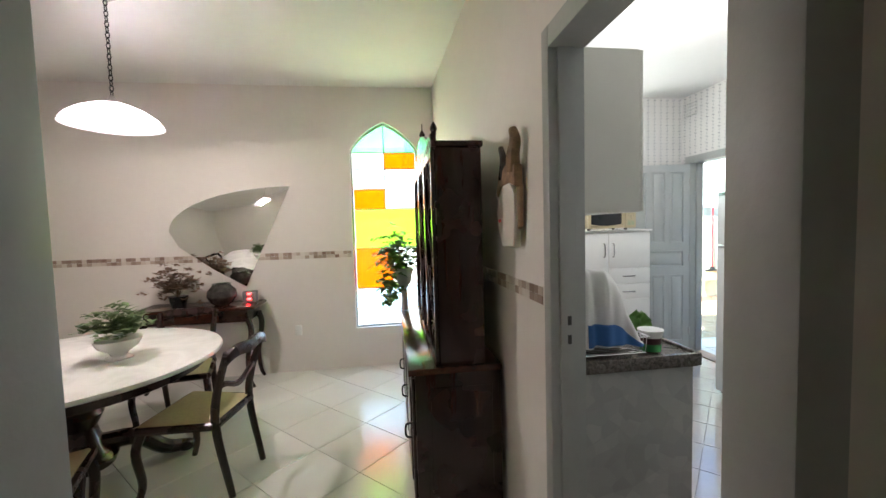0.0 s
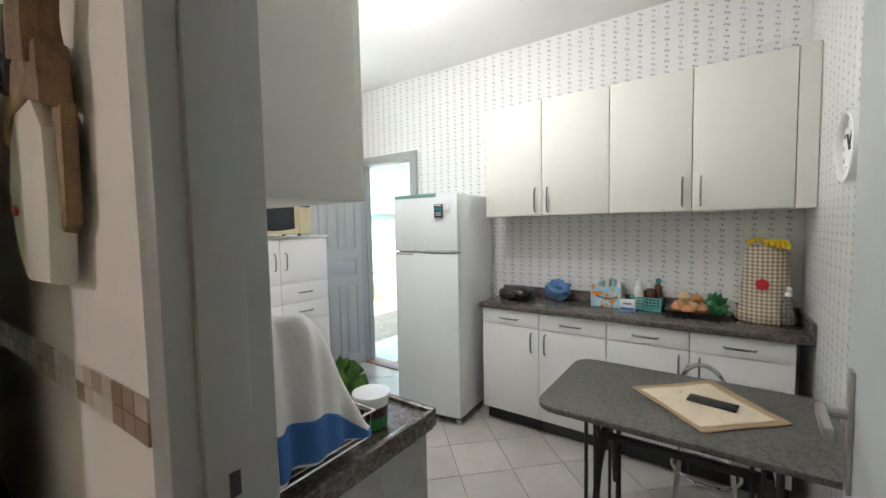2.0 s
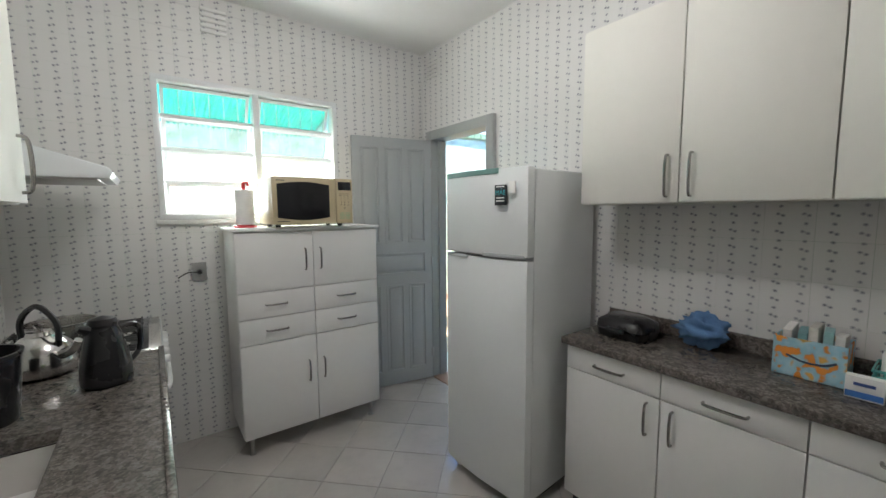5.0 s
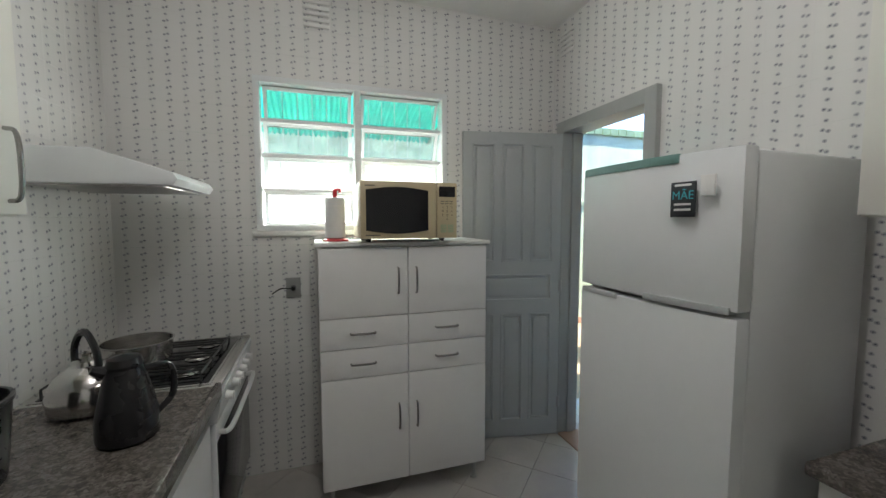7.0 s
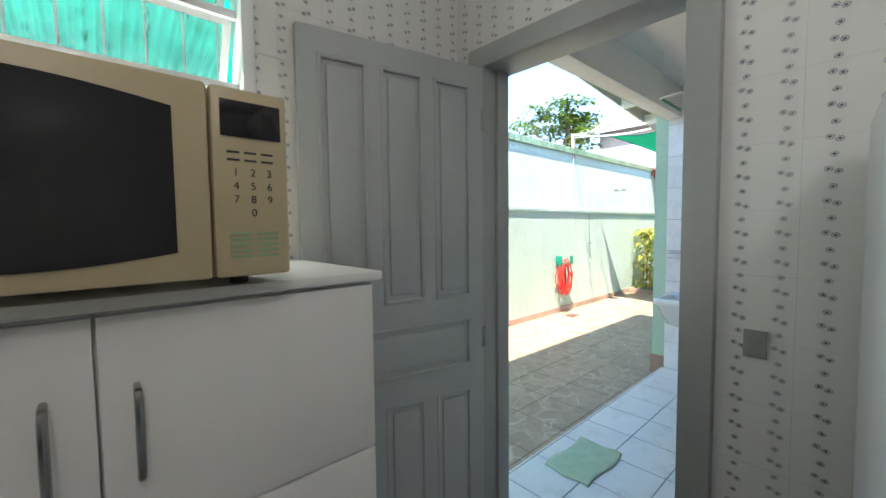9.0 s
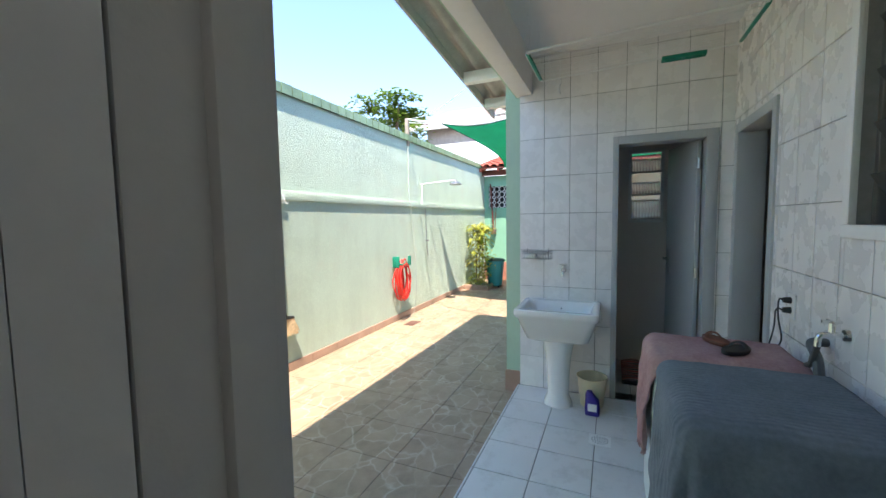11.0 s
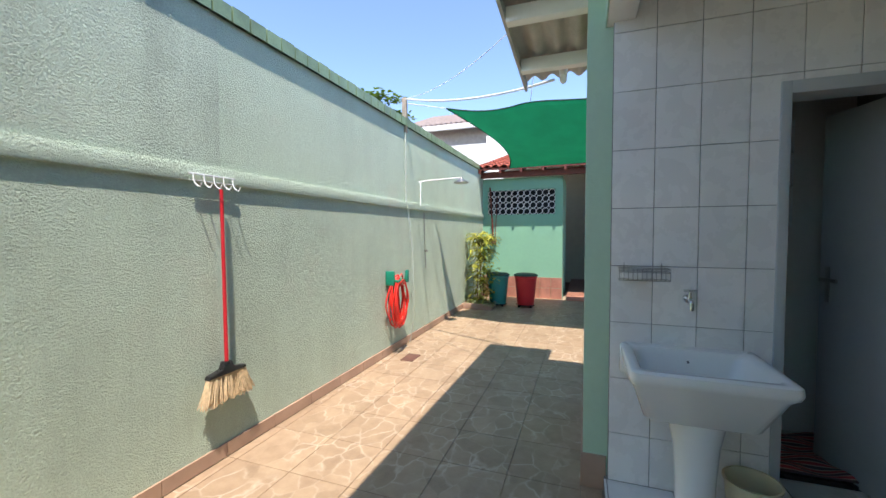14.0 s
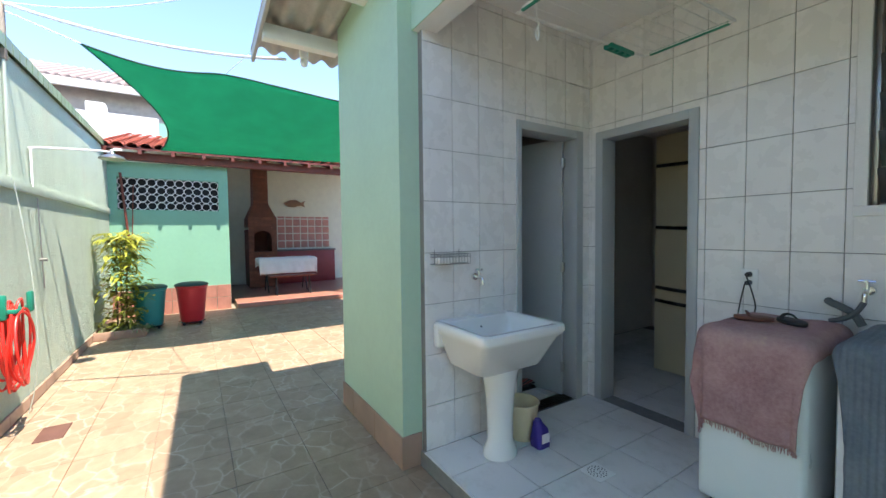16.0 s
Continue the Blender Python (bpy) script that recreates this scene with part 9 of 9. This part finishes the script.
outlet("wall_socket", (1.675, KY1 - 0.006, 1.155), (0, -1, 0), "grey wall socket with a black plug in it", "side")
outlet("wall_socket", (3.494, 3.112, 1.25), (-1, 0, 0), "grey wall socket beside the back door", "")
outlet("wall_socket", (5.71, PY0 + 0.001, 1.10), (0, 1, 0), "white wall socket with two black plugs", "white")
for nm, lab, y0, y1, z0, z1, mat in (("fridge_magnet", "dark square magnet with a light blue word on the freezer door", 2.418, 2.492, 1.573, 1.672, plain("dark_magnet", (0.025, 0.03, 0.035), 0.4)), ("fridge_note", "small white note on the freezer door", 2.365, 2.405, 1.63, 1.685, paper)):
    mg = thing(nm, 2.806, (y0 + y1) / 2, z0, lab, "magnet")
    bm = B()
    bx(bm, 2.802, 2.8075, y0, y1, z0, z1, 0.001)
    part("plate", bm, mat, mg)
    if nm == "fridge_magnet":
        cv = bpy.data.curves.new("word", "FONT")
        cv.body, cv.size, cv.extrude, cv.align_x = "M\u00c3E", 0.034, 0.0003, "CENTER"
        ob = new("word", cv)
        ob.data.materials.append(plain("light_blue_print", (0.05, 0.42, 0.48), 0.5))
        ob.parent = mg
        ob.matrix_basis = HOME[mg].inverted() @ pose(2.8015, (y0 + y1) / 2, z0 + 0.05, 90, 0, -90)
        for z in (z0 + 0.087, z0 + 0.033, z0 + 0.018):
            bm = B()
            bx(bm, 2.8008, 2.8025, y0 + 0.012, y1 - 0.012, z, z + 0.006)
            part("lettering_bar", bm, paper, mg)
    home = Matrix.Translation((2.82, 2.602, 0)) @ pose(0, 0, 0, 0, 0, 3.5) @ Matrix.Translation((-2.82, -2.602, 0))
    mg.matrix_basis = Matrix.Translation((-0.009, 0, 0)) @ home @ mg.matrix_basis
mg = thing("fridge_magnet", 2.95, 2.33, 1.60, "small triangular magnet on the refrigerator's side", "magnet")
bm = B()
plate(bm, [(-0.03, 0.0), (0.03, 0.0), (0.02, 0.05), (0.0, 0.07), (-0.02, 0.05)], lambda u, v, w: (3.0 + u, 2.329 + 0.0086 - w, 1.60 + v), 0.006, 0.001)
part("plate", bm, plain("grey_magnet", (0.35, 0.36, 0.36), 0.5, vary=0.4, scale=60), mg)
kb = thing("ceiling_bulb", 2.0, 2.16, KZ, "glass bulb lamp under the kitchen ceiling", "ceiling lamp")
bm = B()
lathe(bm, (2.0, 2.16, KZ - 0.06), [(0.03, 0.0), (0.035, 0.03), (0.07, 0.045), (0.075, 0.059)], 20)
part("socket", bm, white_plastic, kb)
bm = B()
lathe(bm, (2.0, 2.16, KZ - 0.20), [(0.001, 0.0), (0.03, 0.012), (0.045, 0.05), (0.038, 0.09), (0.022, 0.14)], 20)
gb = part("bulb", bm, thin_glass("clear_bulb_glass", (0.95, 0.95, 0.93), 0.12), kb)
gb.visible_shadow = False

for px, py, side in ((KX1 - 0.002, 3.998, 0), (1.845, KY1 - 0.002, 1)):
    vg = thing("wall_vent", px, py, 2.716, "small white slatted air vent high on the tiled wall", "vent", "kitchen air vents")
    for k in range(5):
        bm = B()
        z = 2.716 + 0.034 * k
        if side:
            bx(bm, px - 0.075, px + 0.075, py - 0.014, py - 0.001, z, z + 0.02, 0.003)
        else:
            bx(bm, px - 0.014, px - 0.001, py - 0.075, py + 0.075, z, z + 0.02, 0.003)
        part("slat", bm, ceramic, vg)

# washing line rack under the porch ceiling, slippers, cords
lr = thing("ceiling_drying_rack", 6.05, 3.5, 2.60, "white wire drying rack with green end bars under the porch ceiling", "drying rack")
for y, z in ((4.12, 2.57), (2.92, 2.615)):
    bm = B()
    bx(bm, 5.79, 6.27, y - 0.010, y + 0.010, z - 0.011, z + 0.011, 0.005)
    bar = part("end_bar", bm, green_plastic, lr, "green plastic bar")
    bm = B()
    tube(bm, [(5.80, y + 0.014, z), (6.26, y + 0.014, z)], 0.004, 6, smooth=False)
    part("edge", bm, white_plastic, bar)
for x, way in ((6.305, -1), (5.765, 1)):
    bm = B()
    tube(bm, [(x + way * 0.04, 4.12, 2.57), (x + way * 0.008, 4.105, 2.57), (x, 4.07, 2.571), (x, 3.5, 2.592), (x, 2.97, 2.613), (x + way * 0.008, 2.935, 2.615), (x + way * 0.04, 2.92, 2.615)], 0.008, 8, 5)
    part("side_tube", bm, white_plastic, lr)
for k in range(6):
    x = 5.84 + 0.078 * k
    bm = B()
    tube(bm, [(x, 4.12, 2.573), (x, 3.52, 2.585), (x, 2.92, 2.618)], 0.0022, 6, 4)
    part("wire", bm, white_plastic, lr)
bm = B()
for x in (6.285, 6.33):
    bx(bm, x - 0.008, x + 0.008, 3.09, 3.34, 2.575, 2.60, 0.004)
for k in range(5):
    bx(bm, 6.29, 6.325, 3.09 + 0.057 * k, 3.112 + 0.057 * k, 2.577, 2.597)
part("clip_strip", bm, green_plastic, lr, "slotted green plastic strip")
for x, y, z in ((5.84, 4.12, 2.58), (6.23, 4.12, 2.58), (5.84, 2.92, 2.625), (6.23, 2.92, 2.625)):
    bm = B()
    tube(bm, [(x, y, z), (x, y, PZ)], 0.0016, 5, smooth=False)
    part("hanger", bm, white_plastic, lr)
bm = B()
tube(bm, [(6.305, 3.985, 2.70), (6.30, 3.985, 2.575), (6.285, 3.98, 2.54), (6.30, 3.99, 2.50), (6.29, 3.985, 2.455), (6.275, 3.99, 2.48), (6.29, 3.985, 2.52)], 0.005, 6, 5)
part("cord_knot", bm, white_plastic, lr)
for nm, x, y, mat, tr, lab in (("slipper", 5.56, 3.14, plain("brown_leather", (0.17, 0.06, 0.035), 0.6, vary=0.2), 20, "brown slipper lying on the rose towel"), ("slipper", 5.42, 3.10, plain("black_leather", (0.015, 0.014, 0.014), 0.6), -40, "black slipper lying on the rose towel")):
    sp2 = thing(nm, x, y, 0.922, lab, "slipper", turn=tr)
    bm = B()
    plate(bm, [(0.085 * math.cos(a) + 0.01 * math.cos(2 * a), 0.043 * math.sin(a) * (1 + 0.25 * math.cos(a))) for a in (2 * math.pi * i / 20 for i in range(20))], lambda u, v, w: (u, v, 0.002 + w), 0.02, 0.004)
    part("sole", bm, mat, sp2, local=True)
    bm = B()
    tube(bm, [(0.02, -0.038, 0.012), (0.035, -0.025, 0.036), (0.04, 0.0, 0.044), (0.035, 0.025, 0.036), (0.02, 0.038, 0.012)], 0.009, 8, 5, 0.4)
    part("strap", bm, mat, sp2, local=True)
dh = thing("drain_hose", 5.3, PY0 + 0.05, 1.0, "grey drain hose hooked at the tiled wall", "hose")
bm = B()
tube(bm, [(5.36, PY0 + 0.004, 1.02), (5.34, PY0 + 0.06, 1.02), (5.26, PY0 + 0.07, 0.98), (5.22, PY0 + 0.075, 0.92)], 0.018, 10, 6)
tube(bm, [(5.215, PY0 + 0.09, 1.04), (5.24, PY0 + 0.09, 0.99), (5.28, PY0 + 0.08, 0.95), (5.34, PY0 + 0.07, 0.925)], 0.012, 8, 6)
part("hose", bm, plain("grey_rubber", (0.10, 0.11, 0.11), 0.5), dh)
bm = B()
sheet(bm, 12, 8, lambda s, t: (3.66 + 0.55 * s, 3.28 + 0.4 * t, 0.006 + 0.002 * math.sin(20 * s)))
thicken(single("purple_mat", bm, plain("purple_mat_cloth", (0.10, 0.05, 0.13), 0.95, vary=0.3, scale=20), "dark purple mat outside the back door", "mat", smooth=180), 0.006)

# ---- tiles and other laid pieces ----
lay(floor_kitchen, "tile", kitchen_floor_tile, grid_polys(0.66, PX0 - 0.01, KY0, KY1, 0.335, 0.335, 0.004, turn=45), (0, 0, -0.008), (1, 0, 0), (0, 1, 0), 0.008, 0.001)
lay(floor_dining, "tile", dining_floor_tile, grid_polys(-4.2, 0.658, -0.2, 4.3, 0.45, 0.45, 0.004, turn=45), (0, 0, -0.008), (1, 0, 0), (0, 1, 0), 0.008, 0.001)
lay(floor_porch, "tile", porch_floor_tile, grid_polys(PX0 + 0.012, PX1, PY0, PY1, 0.345, 0.345, 0.006, 6.545, 4.06), (0, 0, -0.008), (1, 0, 0), (0, 1, 0), 0.008, 0.0015)
lay(floor_porch, "tile", porch_floor_tile, grid_polys(PX1 + 0.01, 7.92, 2.8, PY1 - 0.03, 0.345, 0.345, 0.006) + grid_polys(5.2, 7.9, 0.2, PY0 - 0.16, 0.345, 0.345, 0.006), (0, 0, -0.008), (1, 0, 0), (0, 1, 0), 0.008, 0.0015)
yard = grid_polys(2.6, 13.84, PY1 + 0.01, YW - 0.018, 0.45, 0.45, 0.004, 6.4, 5.0)
far = grid_polys(8.07, 13.84, 0.6, PY1 + 0.01, 0.45, 0.45, 0.004, 6.4, 5.0)
lay(pavement, "paving_tile", flagstone, yard, (0, 0, GROUND - 0.008), (1, 0, 0), (0, 1, 0), 0.008, 0.001)
lay(pavement, "paving_tile", flagstone, far, (0, 0, GROUND - 0.008), (1, 0, 0), (0, 1, 0), 0.008, 0.001)
# skirtings of the yard
skirt = thing("skirting_yard", 6, YW, GROUND, "brown stone skirting tiles along the yard wall", "skirting", kind="structure")
lay(skirt, "skirting_tile", skirt_tile, [[(u - 6, v) for u, v in q] for q in grid_polys(2.6, 13.8, 0.0, 0.10, 0.45, 0.10, 0.004, 6.4, 0)], (0, 0.002, 0), (1, 0, 0), (0, 0, 1), 0.016, 0.003)
skirt = thing("skirting_outbuilding", 7.4, PY1 + 0.12, GROUND, "brown stone skirting tiles round the green outbuilding", "skirting", kind="structure")
lay(skirt, "skirting_tile", skirt_tile, [[(-(u - 7.4), v) for u, v in q] for q in grid_polys(6.9, 8.06, 0.0, 0.21, 0.45, 0.21, 0.004, 6.9, 0)], (0, 0.001, 0), (-1, 0, 0), (0, 0, 1), 0.012, 0.003)
lay(skirt, "skirting_tile", skirt_tile, [[(0.0, 0.0), (0.145, 0.0), (0.145, 0.21), (0.0, 0.21)]], (PX1 + 0.055 - 7.4 + 0.0, 0.013, 0), (0, -1, 0), (0, 0, 1), 0.012, 0.003)
# coping along the yard wall
coping = thing("coping", 6, YW, 2.935, "olive green glazed coping tiles on the yard wall", "coping", kind="structure")
for i in range(74):
    x = 2.2 + i * 0.157
    ob = new("coping_tile", piece_mesh([(-0.0715, -0.12), (0.0715, -0.12), (0.0715, 0.12), (-0.0715, 0.12)], 0.115 + 0.006 * (i % 3 == 1), 0.014, cap_glaze))
    ob.parent = coping
    ob.matrix_basis = pose(x - 6, 0.085, 0, 0, 0, 0)
# porch wall tiles
DU, DV, OFFV = 0.217, 0.328, -0.04
end_holes = [(-(QY1 + 0.038), -(QY0 - 0.073), -1, QTOP + 0.058)]
lay(wall_end, "tile", porch_wall_tile, grid_polys(-(PY1 - 0.022), -PY0, 0.002, PZ, DU, DV, 0.004, -4.40, OFFV, end_holes), (PX1 + 0.008, 0, 0), (0, -1, 0), (0, 0, 1), 0.008, 0.0012)
south_holes = [(-(RX1 + 0.058), -(RX0 - 0.058), -1, RTOP + 0.058), (-(VX1 + 0.048), -(VX0 - 0.048), VZ0 - 0.048, VZ1 + 0.048)]
lay(wall_porch_s, "tile", porch_wall_tile, grid_polys(-PX1, -PX0, 0.002, PZ, DU, DV, 0.004, -5.525, OFFV, south_holes), (0, PY0 - 0.008, 0), (-1, 0, 0), (0, 0, 1), 0.008, 0.0012)
# kitchen wall tiles
D = 0.16
n_holes = [(NX0, NX1, NZ0, NZ1)]
near = grid_polys(2.735, KX1, 0.002, KZ, D, D, 0.0004, 0.0, -0.021)
lay(wall_n, "tile", flower_x, near, (0, KY1, 0), (1, 0, 0), (0, 0, 1), 0.002, 0.0003)
rest = grid_polys(KX0, 2.735, 0.002, KZ, D, D, 0.0004, 2.735, -0.021, n_holes)
joined_tiles("tiles_rest", wall_n, flower_x, rest, (0, KY1, 0), (1, 0, 0), (0, 0, 1), 0.002, 0.0003, "white tiles with printed flower columns")
e_holes = [(-(OY1 + 0.073), -(OY0 - 0.073), -1, OTOP + 0.073)]
lay(wall_e, "tile", flower_y, grid_polys(-KY1, -2.4, 0.002, KZ, D, D, 0.0004, -2.4, -0.021, e_holes), (KX1, 0, 0), (0, -1, 0), (0, 0, 1), 0.002, 0.0003)
joined_tiles("tiles_rest", wall_e, flower_y, grid_polys(-2.4, -KY0, 0.002, KZ, D, D, 0.0004, -2.4, -0.021), (KX1, 0, 0), (0, -1, 0), (0, 0, 1), 0.002, 0.0003, "white tiles with printed flower columns")
joined_tiles("tiles_rest", wall_s, flower_x, grid_polys(-KX1, -KX0, 0.002, KZ, D, D, 0.0004, 0, -0.021), (0, KY0, 0), (-1, 0, 0), (0, 0, 1), 0.002, 0.0003, "white tiles with printed flower columns")
joined_tiles("tiles_rest", wall_mid, flower_y, grid_polys(KY0, KY1, 0.002, KZ, D, D, 0.0004, 0, -0.021, [(DY0 - 0.073, DY1 + 0.053, -1, DTOP + 0.073)]), (KX0, 0, 0), (0, 1, 0), (0, 0, 1), 0.002, 0.0003, "white tiles with printed flower columns")
# mosaic dado in the dining room
band = []
for i in range(84):
    u = -0.36 - 0.045 * i
    band += [[(u - 0.043, v), (u, v), (u, v + 0.034), (u - 0.043, v + 0.034)] for v in (1.232, 1.268)]
lay(wall_far, "mosaic_tile", dado_mat, band, (0, WY0, 0), (1, 0, 0), (0, 0, 1), 0.004, 0.001)
side = Vector((0.57 - 0.664, 4.3 - DY1, 0)).normalized()
band = []
for i in range(60):
    u = 0.104 + 0.045 * i
    band += [[(u, v), (u + 0.043, v), (u + 0.043, v + 0.034), (u, v + 0.034)] for v in (1.212, 1.248)]
lay(wall_mid, "mosaic_tile", dado_mat, [[(-u, v) for u, v in q] for q in band], (0.664, DY1, 0), tuple(-side), (0, 0, 1), 0.004, 0.001)
lay(wall_mid, "mosaic_tile", dado_mat, [[(-u, v), (-u + 0.043, v), (-u + 0.043, v + 0.034), (-u, v + 0.034)] for u in (0.475, 0.43) for v in (1.212, 1.248)], (0.664, 0, 0), (0, -1, 0), (0, 0, 1), 0.004, 0.001)
